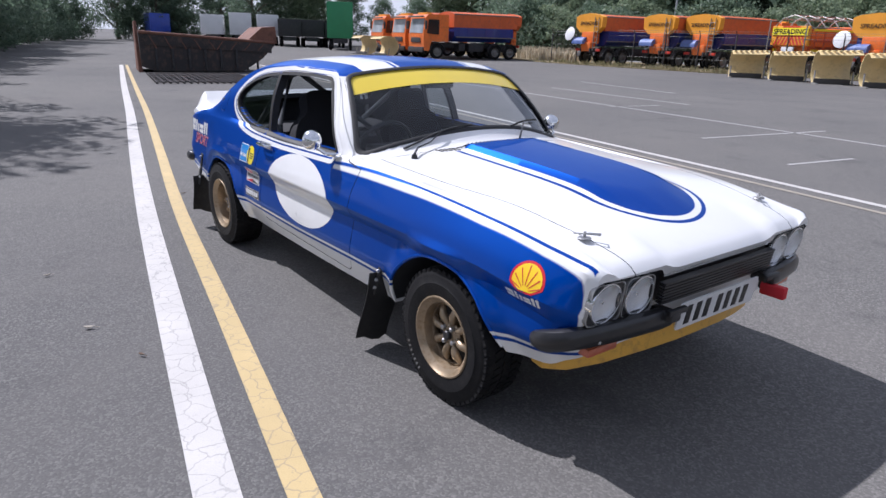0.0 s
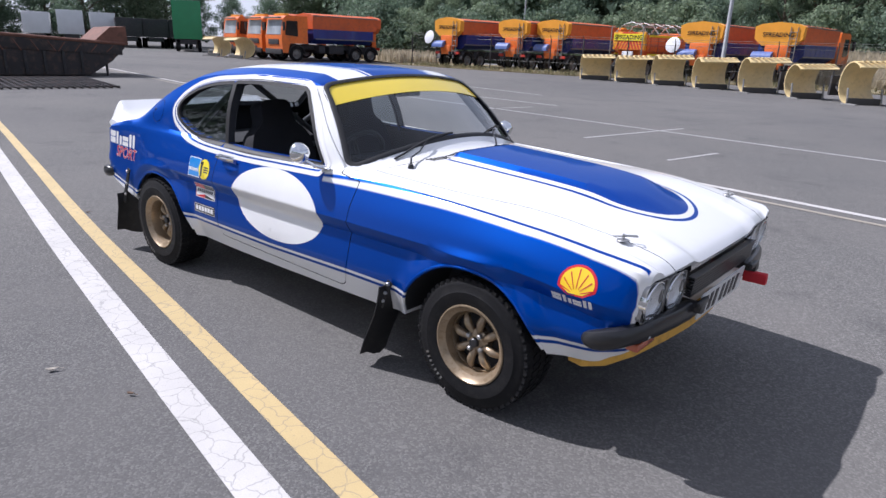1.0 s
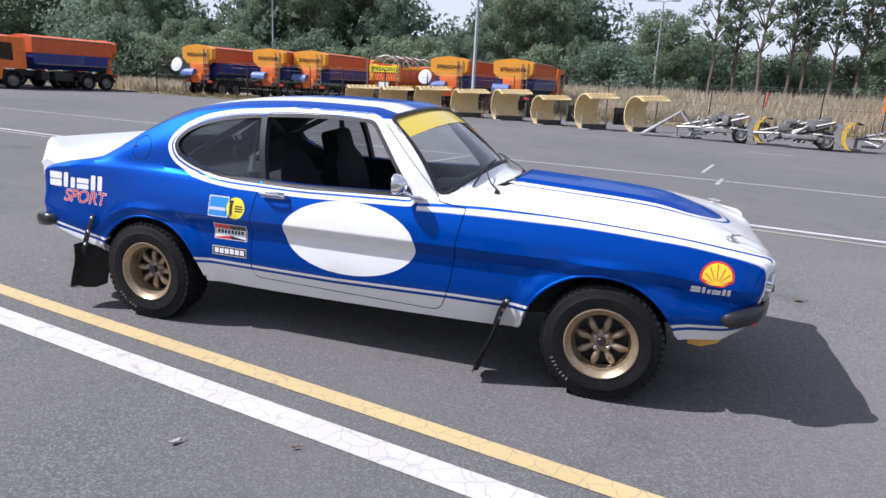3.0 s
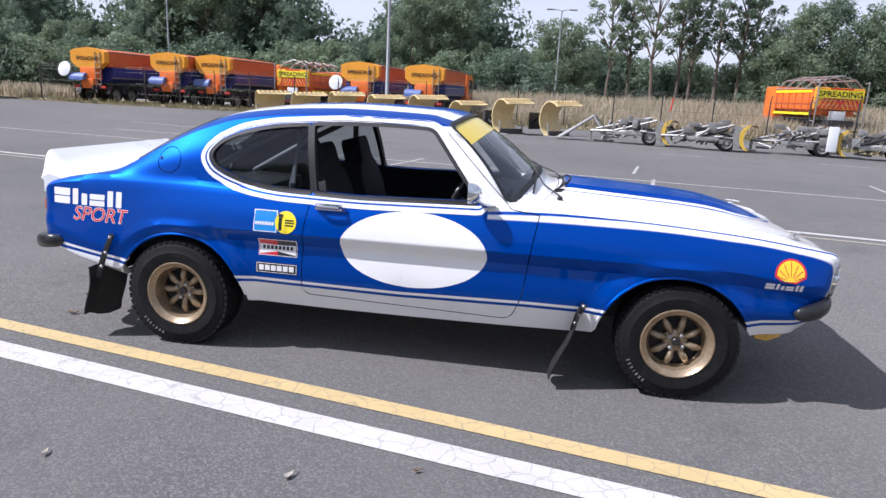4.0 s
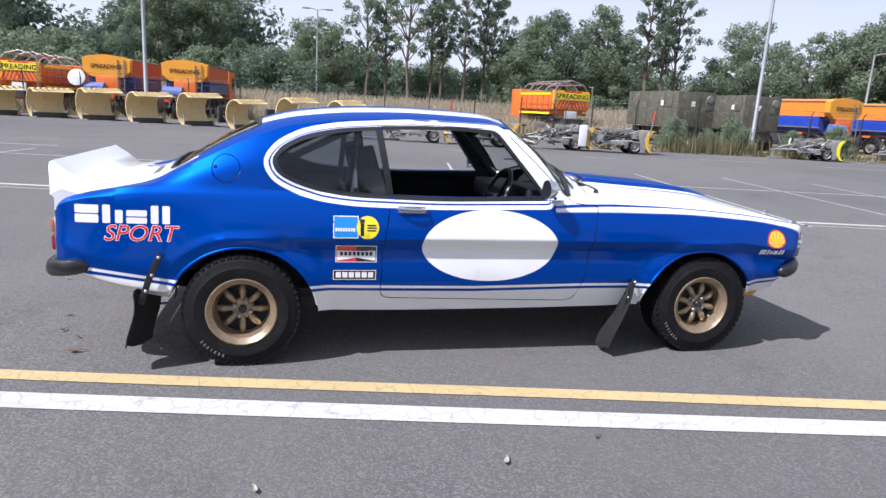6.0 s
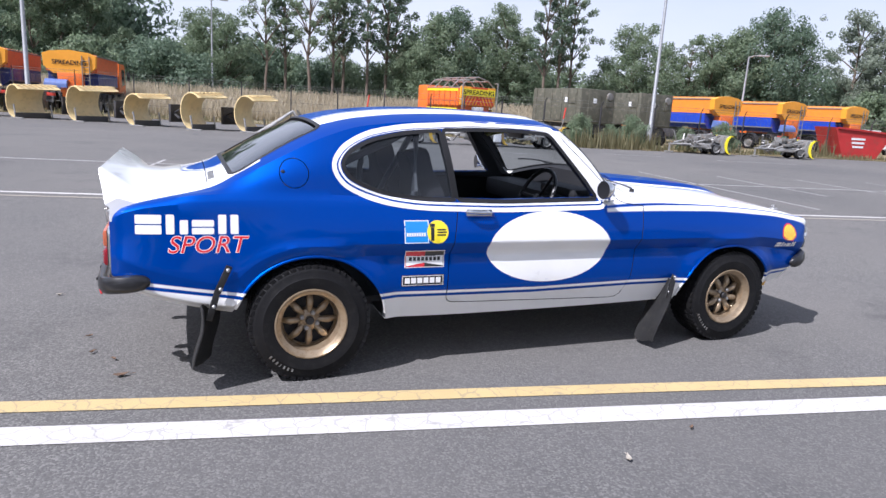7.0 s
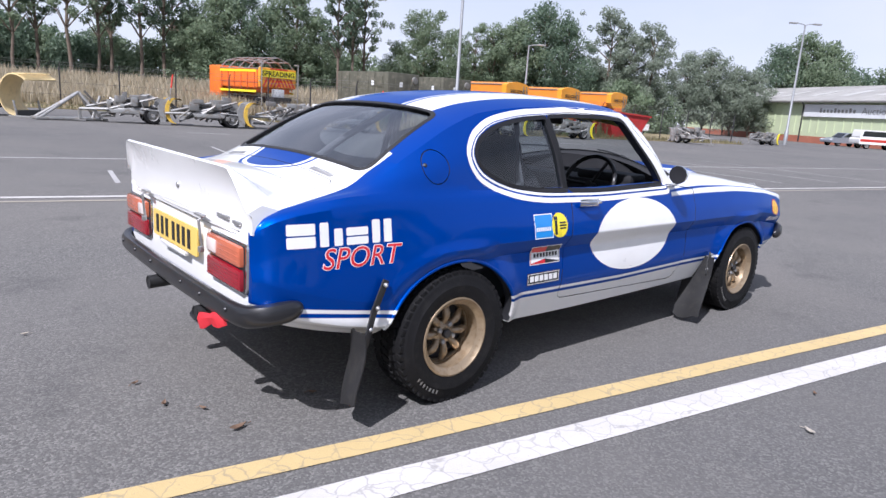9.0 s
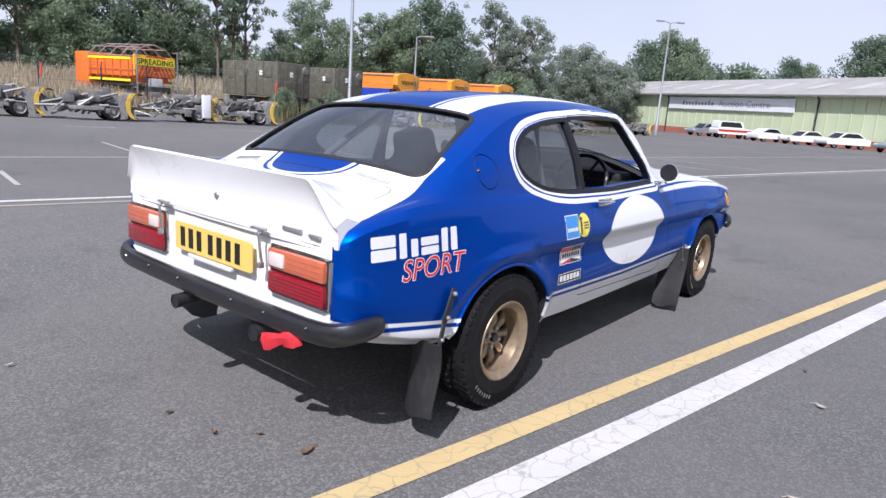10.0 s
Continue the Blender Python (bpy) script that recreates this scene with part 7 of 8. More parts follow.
wall = part("wall", bm, M["cladding"], t)
bm = bmesh.new()
box(bm, (LEN / 2, 9, 0.35), (LEN + 0.1, 18.1, 0.7), wm)
part("brick_base", bm, M["brick_base"], t, "red brick base course")
bm = bmesh.new()
prism(bm, [(0, 0)] * 0 + [(-0.6, 4.25), (9, 6.5), (18.6, 4.25), (18.6, 4.35), (9, 6.62), (-0.6, 4.35)], -0.5, LEN + 0.5, wm @ Matrix(((0, 1, 0, 0), (1, 0, 0, 0), (0, 0, 1, 0), (0, 0, 0, 1))))
rf = part("roof", bm, M["roof_grey"], t, "grey corrugated roof")
for k in range(15):
    bm = bmesh.new()
    x = 2.2 + k * 4.4
    bm.faces.new([bm.verts.new(wm @ Vector(p)) for p in ((x, 2.2, 5.03), (x + 1.3, 2.2, 5.03), (x + 1.3, 5.6, 5.83), (x, 5.6, 5.83))])
    part("roof_light", bm, M["roof_light"], rf)
for k in range(int(LEN / 1.1)):
    bm = bmesh.new()
    box(bm, (0.6 + k * 1.1, -0.03, 2.62), (0.05, 0.06, 3.2), wm)
    part("cladding_rib", bm, M["cladding"], wall)
for x in (9.0, 22.5, 41.5, 53.0):
    bm = bmesh.new()
    tube(bm, [wm @ Vector(p) for p in ((x, -0.35, 4.2), (x, -0.12, 3.8), (x, -0.12, 0.1))], 0.07, 8)
    part("downpipe", bm, M["chassis"], wall)
bm = bmesh.new()
box(bm, (LEN / 2, -0.62, 4.22), (LEN + 1, 0.14, 0.12), wm)
part("gutter", bm, M["grey_metal"], rf)
sm = wm @ Matrix.Translation((31.0, -0.16, 3.35))
bm = bmesh.new()
box(bm, (0, 0, 0), (16.5, 0.08, 1.25), sm)
sg = part("signboard", bm, M["box_white"], t, "long white signboard with serif lettering")
bm = stretched(lettering("Auction Centre", 1.0), -0.8, -0.28, 5.6, 0.34)
for v in bm.verts:
    v.co.y = -0.06
bm.transform(sm)
part("lettering", bm, M["galv"], sg, angle=0)
for k in range(10):
    bm = bmesh.new()
    box(bm, (-5.9 + 0.47 * k, -0.05, 0.03 if k in (0, 4, 8) else -0.04), (0.26, 0.02, 0.46 if k in (0, 4, 8) else 0.32), sm)
    part("sign_bar", bm, M["galv"], sg)

# far left: low tray trailer with its ramp, box trucks, curtain-sider
t = thing("tray_trailer", "rusty steel tray with dark ribbed sides on stands", "trailer", at(-22.6, 6.0, 80) @ Matrix.Diagonal((0.84, 1.0, 0.95, 1)))
bm = bmesh.new()
prism(bm, [(-2.9, 0.22), (-2.4, 0.04), (1.2, 0.04), (2.1, 0.55), (2.6, 1.00), (2.6, 1.16), (-2.9, 1.40)], -1.2, 1.2)
tr = part("tray", bm, M["dark_steel"], t)
bm = bmesh.new()
for s in (-1, 1):
    rod(bm, (-2.9, s * 1.22, 1.42), (2.6, s * 1.22, 1.14), 0.06, None, 8)
part("top_rail", bm, M["rust"], tr, "rusty red top rail")
for k in range(9):
    for s in (-1,):
        bm = bmesh.new()
        x = -2.5 + 0.58 * k
        rod(bm, (x, -1.22, 1.30 - 0.03 * k), (x + (0.25 if k < 5 else -0.25), -1.22, 0.85), 0.03, None, 6)
        part("stay", bm, M["rust"], tr)
bm = bmesh.new()
box(bm, (-0.15, -1.225, 1.06), (5.2, 0.03, 0.42), Matrix.Rotation(radians(2.4), 4, "Y"), 0.01)
part("side_board", bm, M["dark_steel"], tr, "dark rusty side board")
for k in range(6):
    bm = bmesh.new()
    box(bm, (-2.3 + 0.65 * k, -1.22, 0.47), (0.10, 0.08, 0.78), None, 0.01)
    part("rib", bm, M["chassis"], tr)
bm = bmesh.new()
prism(bm, [(1.4, 1.16), (2.75, 1.10), (2.70, 1.75), (2.1, 1.70)], -1.2, 1.15)
part("end_gate", bm, M["rust"], t, "rust-red end gate")
bm = bmesh.new()
box(bm, (-2.95, -0.2, 0.90), (0.16, 2.0, 1.80), None, 0.04, (0.7, 0.25))
part("end_post", bm, M["rust"], t, "rusty end plate")
for x, y in ((1.9, 1.0), (1.9, -1.0)):
    bm = bmesh.new()
    rod(bm, (x, y, 0), (x, y, 0.65), 0.05, None, 8)
    part("leg", bm, M["chassis"], t)


# open grid of dark bars, added for the dark chequered patch before the tray
t = thing("steel_grating", "dark chequered grid lying on the asphalt", "grating", at(-18.2, 4.3, 80))
for k in range(17):
    bm = bmesh.new()
    box(bm, (-1.44 + 0.18 * k, 0, 0.035), (0.05, 4.4, 0.05), None, 0.008)
    part("bar", bm, M["dark_steel"], t)
for k in range(13):
    bm = bmesh.new()
    box(bm, (0, -2.1 + 0.35 * k, 0.055), (2.95, 0.06, 0.03), None, 0.006)
    part("cross_bar", bm, M["dark_steel"], t)


def box_truck(m, length, high, mat, label, cab=True):
    t = thing("box_truck", label, "truck", m, "box trucks")
    bm = bmesh.new()
    box(bm, (-0.6, 0, 1.1 + (high - 1.1) / 2), (length, 2.45, high - 1.1), None, 0.04)
    b = part("box", bm, M[mat], t)
    bm = bmesh.new()
    box(bm, (-0.6, 0, 0.85), (length, 1.4, 0.4))
    part("chassis", bm, M["chassis"], t)
    for x in (-length * 0.38, length * 0.35):
        for s in (-1, 1):
            wheel_on(t, x, s * 1.08)
    if cab:
        bm = bmesh.new()
        box(bm, (length / 2 + 0.4, 0, 1.6), (1.7, 2.3, 2.0), None, 0.15)
        c = part("cab", bm, M["box_white"], t)
        bm = bmesh.new()
        box(bm, (length / 2 + 1.24, 0, 2.0), (0.03, 2.0, 0.8))
        part("windscreen", bm, M["tint"], c)
    for k in range(4):
        bm = bmesh.new()
        box(bm, (-0.6 - length / 2 + length * (k + 0.5) / 4, -1.235, 1.1 + (high - 1.1) / 2), (0.05, 0.02, high - 1.2))
        part("rib", bm, M["grey_metal"], b)
    return t


box_truck(at(-58.0, 30.6, 331), 8.0, 4.4, "curtain", "green box lorry seen end-on", False)
for x, y, hh in ((-77.6, 24.3, 3.2), (-76.5, 27.2, 3.5), (-75.5, 30.1, 3.4)):
    box_truck(at(x, y, 159), 5.0, hh, "box_white", "white box truck in a far row", False)
for x, y in ((-70.0, 30.4), (-69.3, 32.8), (-68.5, 35.2)):
    box_truck(at(x, y, 157), 6.5, 2.9, "chassis", "dark trailer in a far row", False)
box_truck(at(-92, 21.5, 175), 5.0, 3.4, "t_blue2", "small blue truck at the far end", True)


# ---- lamp posts ----
def lamp_post(x, y, h, r, arms, deg, label):
    t = thing("lamp_post", label, "lamp post", at(x, y, deg), "lamp posts")
    bm = bmesh.new()
    lathe(bm, [(0, 0), (r * 1.6, 0), (r * 1.6, 1.2), (r, 1.3), (r * 0.62, h), (0, h)], None, 14)
    part("column", bm, M["post_steel"], t)
    for k in range(arms):
        s = 1 if k == 0 else -1
        bm = bmesh.new()
        tube(bm, [(0, 0, h - 0.05), (s * 0.35, 0, h + 0.06), (s * 0.7, 0, h + 0.08)], 0.035, 8)
        a = part("arm", bm, M["post_steel"], t)
        bm = bmesh.new()
        box(bm, (s * 1.0, 0, h + 0.08), (0.7, 0.26, 0.12), None, 0.04)
        part("lantern", bm, M["galv"], a, "grey lantern head")
    return t


lamp_post(20.9, 24.4, 10.0, 0.095, 1, 60, "tall grey steel lamp post at the yard's edge")
lamp_post(-8.3, 31.0, 10.0, 0.10, 1, 90, "tall grey steel lamp post behind the ploughs")
lamp_post(0.6, 58.0, 9.4, 0.09, 2, 0, "twin-headed lamp post beyond the fence")
lamp_post(29.0, 60.5, 9.8, 0.09, 2, 10, "twin-headed lamp post by the trees")
lamp_post(36.6, 33.9, 6.5, 0.09, 1, -40, "single-headed lamp post beyond the gritters")
lamp_post(56.0, 21.1, 9.9, 0.10, 2, -40, "twin-headed lamp post before the warehouse")
lamp_post(-31.5, 48.0, 9.0, 0.09, 1, 180, "single-headed lamp post beyond the fence")


# ---- verges and fence ----
def slab_strip(name, pts, inner, z, material, label, kind="structure"):
    """A low bank between two lines of plan points."""
    bm = bmesh.new()
    a = [bm.verts.new((p[0], p[1], 0.0)) for p in pts]
    a2 = [bm.verts.new((p[0], p[1], min(z * 0.7, 0.1))) for p in pts]
    b = [bm.verts.new((p[0], p[1], z)) for p in inner]
    for i in range(len(a) - 1):
        bm.faces.new((a[i], a[i + 1], a2[i + 1], a2[i])), bm.faces.new((a2[i], a2[i + 1], b[i + 1], b[i]))
    return solo(name, bm, M[material], label, "verge", kind=kind)


EDGE = [(-70, 42.0), (-42, 36.6), (-31.0, 31.6), (-24.0, 31.2), (-18.0, 31.6), (-13.0, 33.2), (-6.0, 34.0), (4.0, 33.0), (10.5, 31.0), (13.5, 23.2), (20.0, 22.4), (29.0, 22.0), (36.0, 21.2), (46.0, 20.0)]
OUT = [(-72, 60.0), (-44, 56), (-32, 56), (-24, 56), (-18, 56), (-13, 56), (-6, 56), (6, 56), (16, 52), (20, 48), (28, 44), (38, 40), (48, 36), (58, 33)]
slab_strip("verge", EDGE, OUT, 0.08, "verge", "dry grass verge behind the fence")
BANK_A = [(-18, 38.0), (-8, 38.6), (4, 37.6), (12, 36.0), (20, 33.5)]
BANK_B = [(-18, 52.0), (-8, 52.0), (6, 51.0), (18, 47.5), (30, 43.0)]
slab_strip("bank", BANK_A, BANK_B, 1.5, "verge", "dry grass bank rising to the trees")
slab_strip("track", [(-60, 43.5), (-30, 40.5), (-19, 42.5)], [(-60, 49), (-30, 46), (-19, 48)], 0.12, "track", "pale concrete track beyond the verge")


def dense_line(pts, step):
    out = []
    for p, q in zip(pts, pts[1:]):
        p, q = Vector(p), Vector(q)
        n = max(1, round((q - p).length / step))
        out += [p.lerp(q, k / n) for k in range(n)]
    return out + [Vector(pts[-1])]


FENCE = [(-31.5, 33.6), (-24.0, 33.2), (-17.5, 33.8), (-12.5, 35.4), (4.0, 35.4), (11.6, 32.6), (14.6, 24.6), (20.6, 23.8), (29.0, 23.2), (38.0, 22.2), (46.0, 21.0)]
fence = thing("chain_link_fence", "chain-link fence with concrete and steel posts", "fence")
posts = dense_line(FENCE, 2.6)
bm = bmesh.new()
box(bm, (0, 0, 1.0), (0.06, 0.06, 2.0), None, 0.012)
tube(bm, [(0, 0, 1.98), (0, -0.05, 2.10), (0, -0.14, 2.24)], 0.022, 6)
post_mesh = mesh_of(bm, "post", M["chassis"])
for p in posts:
    o = new("post", post_mesh)
    o.parent, o.location = fence, (p.x, p.y, 0.02)
for a, b in zip(posts, posts[1:]):
    bm = bmesh.new()
    for z in (0.12, 0.65, 1.25, 1.90, 2.10, 2.22):
        rod(bm, (a.x, a.y, z), (b.x, b.y, z), 0.007, None, 4)
    n = int((b - a).length / 0.24)
    for k in range(n):
        c, d = a.lerp(b, k / n), a.lerp(b, (k + 1) / n)
        for z in (0.12, 0.72, 1.32):
            rod(bm, (c.x, c.y, z), (d.x, d.y, z + 0.6), 0.0028, None, 3)
            rod(bm, (d.x, d.y, z), (c.x, c.y, z + 0.6), 0.0028, None, 3)
    part("mesh_panel", bm, M["wire"], fence, angle=0)

rng = random.Random(4)


def tufts(name, region, count, h0, h1, material, label, width=0.03):
    """Grass as many bent blades; region gives a random plan point."""
    verts, faces = [], []
    for _ in range(count):
        x, y, zz = (*region(), 0.0)[:3]
        for _k in range(5):
            a, h = rng.uniform(0, 6.28), rng.uniform(h0, h1)
            dx, dy = math.cos(a), math.sin(a)
            ox, oy = x + rng.gauss(0, 0.14), y + rng.gauss(0, 0.14)
            w, ln = width * rng.uniform(0.6, 1.4), rng.uniform(0.05, 0.35) * h
            i = len(verts)
            verts += [(ox - dy * w, oy + dx * w, zz), (ox + dy * w, oy - dx * w, zz), (ox + dx * ln * 0.4 + dy * w * 0.7, oy + dy * ln * 0.4 - dx * w * 0.7, zz + h * 0.6),
                      (ox + dx * ln * 0.4 - dy * w * 0.7, oy + dy * ln * 0.4 + dx * w * 0.7, zz + h * 0.6), (ox + dx * ln, oy + dy * ln, zz + h)]
            faces += [(i, i + 1, i + 2, i + 3), (i + 3, i + 2, i + 4)]
    me = bpy.data.meshes.new(name)
    me.from_pydata(verts, [], faces)
    me.materials.append(M[material])
    return tagged(new(name, me), label, "grass", kind="stuff")


def strip_between(pa, pb, rise=0.0):
    def f():
        k = rng.uniform(0, len(pa) - 1.001)
        i, u = int(k), k - int(k)
        p = Vector(pa[i]).lerp(Vector(pa[i + 1]), u)
        q = Vector(pb[i]).lerp(Vector(pb[i + 1]), u)
        w = rng.random() ** 1.2
        v = p.lerp(q, w)
        return v.x, v.y, rise * w
    return f


tufts("edge_weeds", strip_between(EDGE[2:], [(p[0], p[1] + 1.2) for p in EDGE[2:]]), 1300, 0.08, 0.38, "weeds", "straggly weeds along the fence", 0.025)
tufts("dry_grass", strip_between(BANK_A, BANK_B, 1.5), 9000, 0.4, 1.0, "grass_dry", "tall dry grass on the bank behind the fence", 0.035)
tufts("verge_grass", strip_between([(-62, 40), (-44, 38), (-32, 33.5)], [(-62, 43), (-44, 41.5), (-32, 40)]), 2500, 0.4, 1.1, "grass_dry", "tall dry grass by the parked trucks", 0.05)
tufts("tall_weeds", lambda: (rng.choice((16.0, 17.5, 18.4, 19.6, 21.9, 24.2, 27.5, 31.8)) + rng.gauss(0, 0.45), 22.9 + rng.gauss(0, 0.35)), 150, 0.3, 1.1, "weeds", "tall weeds growing at the fence", 0.03)


# ---- trees ----
def leaf_cloud(blobs, count, size, seed):
    """Many small leaf sprays on uneven blobs."""
    r = np.random.RandomState(seed)
    w = np.array([b[3] ** 2 for b in blobs])
    pick = r.choice(len(blobs), count, p=w / w.sum())
    c = np.array([b[:3] for b in blobs])[pick]
    rad = np.array([b[3] for b in blobs])[pick]
    d = r.normal(size=(count, 3))
    d /= np.linalg.norm(d, axis=1)[:, None]
    k = r.uniform(0.25, 1.12, count) ** 0.6
    p = c + d * (rad * k)[:, None] * np.array([1, 1, 0.86])
    n = d + r.normal(size=(count, 3)) * 0.5
    n /= np.linalg.norm(n, axis=1)[:, None]
    u = np.cross(n, r.normal(size=(count, 3)))
    u /= np.linalg.norm(u, axis=1)[:, None]
    v = np.cross(n, u)
    s = size * r.uniform(0.6, 1.5, count)[:, None]
    # single bent sprays: a tip and two spread corners
    tris = np.stack([p + u * s * 1.15, p - u * s * 0.6 + v * s * 0.62, p - u * s * 0.6 - v * s * 0.62], 1).reshape(-1, 3)
    tris[0::3, 2] -= s[:, 0] * 0.22
    faces = np.arange(count * 3).reshape(-1, 3).tolist()
    return tris.tolist(), faces


def make_tree(label, h, spread, kind, leaf, seed, leaves, size):
    """A tapered trunk with limbs and a crown of many sprays; 1 unit is 1 m."""
    r = random.Random(seed)
    t = thing("tree", label, "tree", None, "trees of the belt")
    bm = bmesh.new()
    lean = r.uniform(-0.3, 0.3)
    top = h * (0.92 if kind == "slim" else 0.75)
    n = 8
    tr = (0.0095 if kind == "slim" else 0.015) * h
    path = [(lean * (i / n) ** 2 + r.gauss(0, 0.05), r.gauss(0, 0.05), top * i / n) for i in range(n + 1)]
    tube(bm, path, [tr * (1.25 if i == 0 else 1) * (1 - 0.85 * i / n) + 0.02 for i in range(n + 1)], 8)
    blobs = []
    limbs = {"broad": 27, "slim": 26, "pop": 25, "bush": 14}[kind]
    for k in range(limbs):
        f = k / (limbs - 1)
        lo = {"broad": 0.18, "slim": 0.42, "pop": 0.15, "bush": 0.10}[kind]
        z = h * (lo + (0.93 - lo) * f)
        a = k * 2.4 + r.uniform(-0.4, 0.4)
        prof = {"broad": math.sin(math.pi * (0.16 + 0.80 * f)) ** 0.7, "slim": 0.5 + 0.5 * math.sin(math.pi * (0.1 + 0.8 * f)), "pop": 0.55 + 0.45 * math.sin(math.pi * (0.1 + 0.85 * f)), "bush": math.sin(math.pi * (0.25 + 0.65 * f))}[kind]
        out = spread * prof * r.uniform(0.45, 0.85)
        zb = max(0.1 * h, z - out * 0.6)
        p0 = path[min(n, int(zb / top * n))]
        tip = (math.cos(a) * out + p0[0], math.sin(a) * out, z)
        mid = ((p0[0] + tip[0]) / 2, tip[1] / 2, (p0[2] + tip[2]) / 2 + 0.1 * out)
        tube(bm, [p0, mid, tip], [tr * 0.42, tr * 0.28, tr * 0.10], 5)
        rad = spread * {"broad": 0.31, "slim": 0.20, "pop": 0.30, "bush": 0.38}[kind] * r.uniform(0.6, 1.25) * (0.65 + 0.35 * prof)
        blobs.append((*tip, rad))
        blobs.append((tip[0] * 0.55 + r.gauss(0, 0.3), tip[1] * 0.55 + r.gauss(0, 0.3), z - rad * 0.3, rad * 0.8))
        if kind != "slim":
            blobs.append((tip[0] + r.gauss(0, rad), tip[1] + r.gauss(0, rad), z + r.gauss(0, rad * 0.6), rad * 0.45))
    blobs.append((path[-1][0], 0, h * 0.93, spread * (0.28 if kind != "slim" else 0.2)))
    part("trunk", bm, M["bark"], t)
    q, f = leaf_cloud(blobs, int(leaves * 1.55), size * 0.92, seed)
    me = bpy.data.meshes.new("crown")
    me.from_pydata(q, [], f)
    me.materials.append(M[leaf])
    c = new("crown", me)
    c.parent = t
    return t


KINDS = dict(
    oak=make_tree("broad dark green tree of the belt", 12.0, 4.6, "broad", "leaf_dark", 11, 9000, 0.132),
    oak2=make_tree("broad green tree with an uneven crown", 11.0, 4.2, "broad", "leaf_mid", 12, 8600, 0.132),
    ash=make_tree("tall green tree of the belt", 13.0, 3.6, "pop", "leaf_mid", 13, 8400, 0.128),
    ash2=make_tree("tall dark green tree of the belt", 13.0, 3.8, "pop", "leaf_dark", 14, 8600, 0.128),
    pine=make_tree("slender tall tree with a bare lower trunk", 15.0, 2.7, "slim", "leaf_mid", 15, 2300, 0.125),
    pine2=make_tree("slender tall dark tree with a thin crown", 15.0, 2.4, "slim", "leaf_dark", 16, 2200, 0.125),
    willow=make_tree("silvery grey-green tree by the warehouse", 9.0, 3.6, "broad", "leaf_pale", 17, 7800, 0.122),
    poplar=make_tree("grey-green poplar of the belt", 12.0, 3.0, "pop", "leaf_pale", 18, 7800, 0.122),
    bush=make_tree("dense low bush at the foot of the trees", 4.5, 3.2, "bush", "leaf_mid", 19, 5000, 0.125),
    bush2=make_tree("dense low dark bush at the foot of the trees", 4.5, 3.4, "bush", "leaf_dark", 20, 5000, 0.125),
)
BASEH = dict(oak=12.0, oak2=11.0, ash=13.0, ash2=13.0, pine=15.0, pine2=15.0, willow=9.0, poplar=12.0, bush=4.5, bush2=4.5)
used = set()


def plant(kind, x, y, h, wide=1.0):
    s = h / BASEH[kind]
    m = Matrix.Translation((x, y, 0)) @ Matrix.Rotation(rng.uniform(0, 6.28), 4, "Z") @ Matrix.Diagonal((s * wide, s * wide, s, 1))
    if kind not in used:
        used.add(kind)
        KINDS[kind].matrix_world = m
        return KINDS[kind]
    ob = KINDS[kind]
    sc = ob.scale.copy()
    return copy_thing(ob, m @ Matrix.Diagonal((1 / sc[0], 1 / sc[1], 1 / sc[2], 1)))


def polar(az, d):
    return d * math.cos(radians(az)), -1.5 + d * math.sin(radians(az))


# height of the belt's skyline by compass angle, for trees 62 m off
skyline = table([90, 90.4, 91.4, 92.5, 93.5, 95, 105.4, 106.4, 107.5, 108.7, 109.8, 110.8, 112, 125, 126.6, 128.2, 129.6, 131, 143, 145.6, 146.6, 147.6, 150, 168],
                [10, 9.6, 8.2, 6.0, 7.6, 12.5, 11.5, 7.8, 6.6, 6.2, 7.6, 9.5, 13.5, 12.5, 7.0, 6.2, 7.4, 11, 10, 6.2, 4.4, 5.4, 8.5, 9.5])


def belt(kinds, az, d, lo, hi, wide):
    """A tree of the belt, kept under the skyline over the width of its crown."""
    half = math.degrees(2.6 / d)
    cap = min(skyline(az + k * half) for k in (-1, -0.5, 0, 0.5, 1)) * d / 62
    x, y = polar(az, d)
    plant(rng.choice(kinds), x, y, min(rng.uniform(lo, hi), cap * 0.96), wide)


for az in np.arange(166, 133, -2.3):
    belt(("oak", "ash2", "oak2"), az + rng.uniform(-0.8, 0.8), rng.uniform(84, 100), 12, 16, 1.15)
for az in np.arange(134, 91, -1.9):
    belt(("oak", "ash2", "oak2", "ash", "ash"), az + rng.uniform(-0.6, 0.6), rng.uniform(60, 68), 11.5, 15.5, 0.95)
    belt(("oak", "ash2", "bush2"), az + rng.uniform(-1, 1), rng.uniform(70, 78), 10, 14, 1.0)
    if rng.random() < 0.85:
        x, y = polar(az + rng.uniform(-1, 1), rng.uniform(55, 59))
        plant(rng.choice(("bush", "bush2", "bush")), x, y, rng.uniform(3.0, 5.4), 1.1)
for az in np.arange(91, 33, -1.7):
    x, y = polar(az + rng.uniform(-0.8, 0.8), rng.uniform(66, 74))
    plant(rng.choice(("bush", "bush2", "oak2", "bush")), x, y, rng.uniform(5.2, 7.4) if az > 60 else rng.uniform(4.6, 6.4), 1.0)
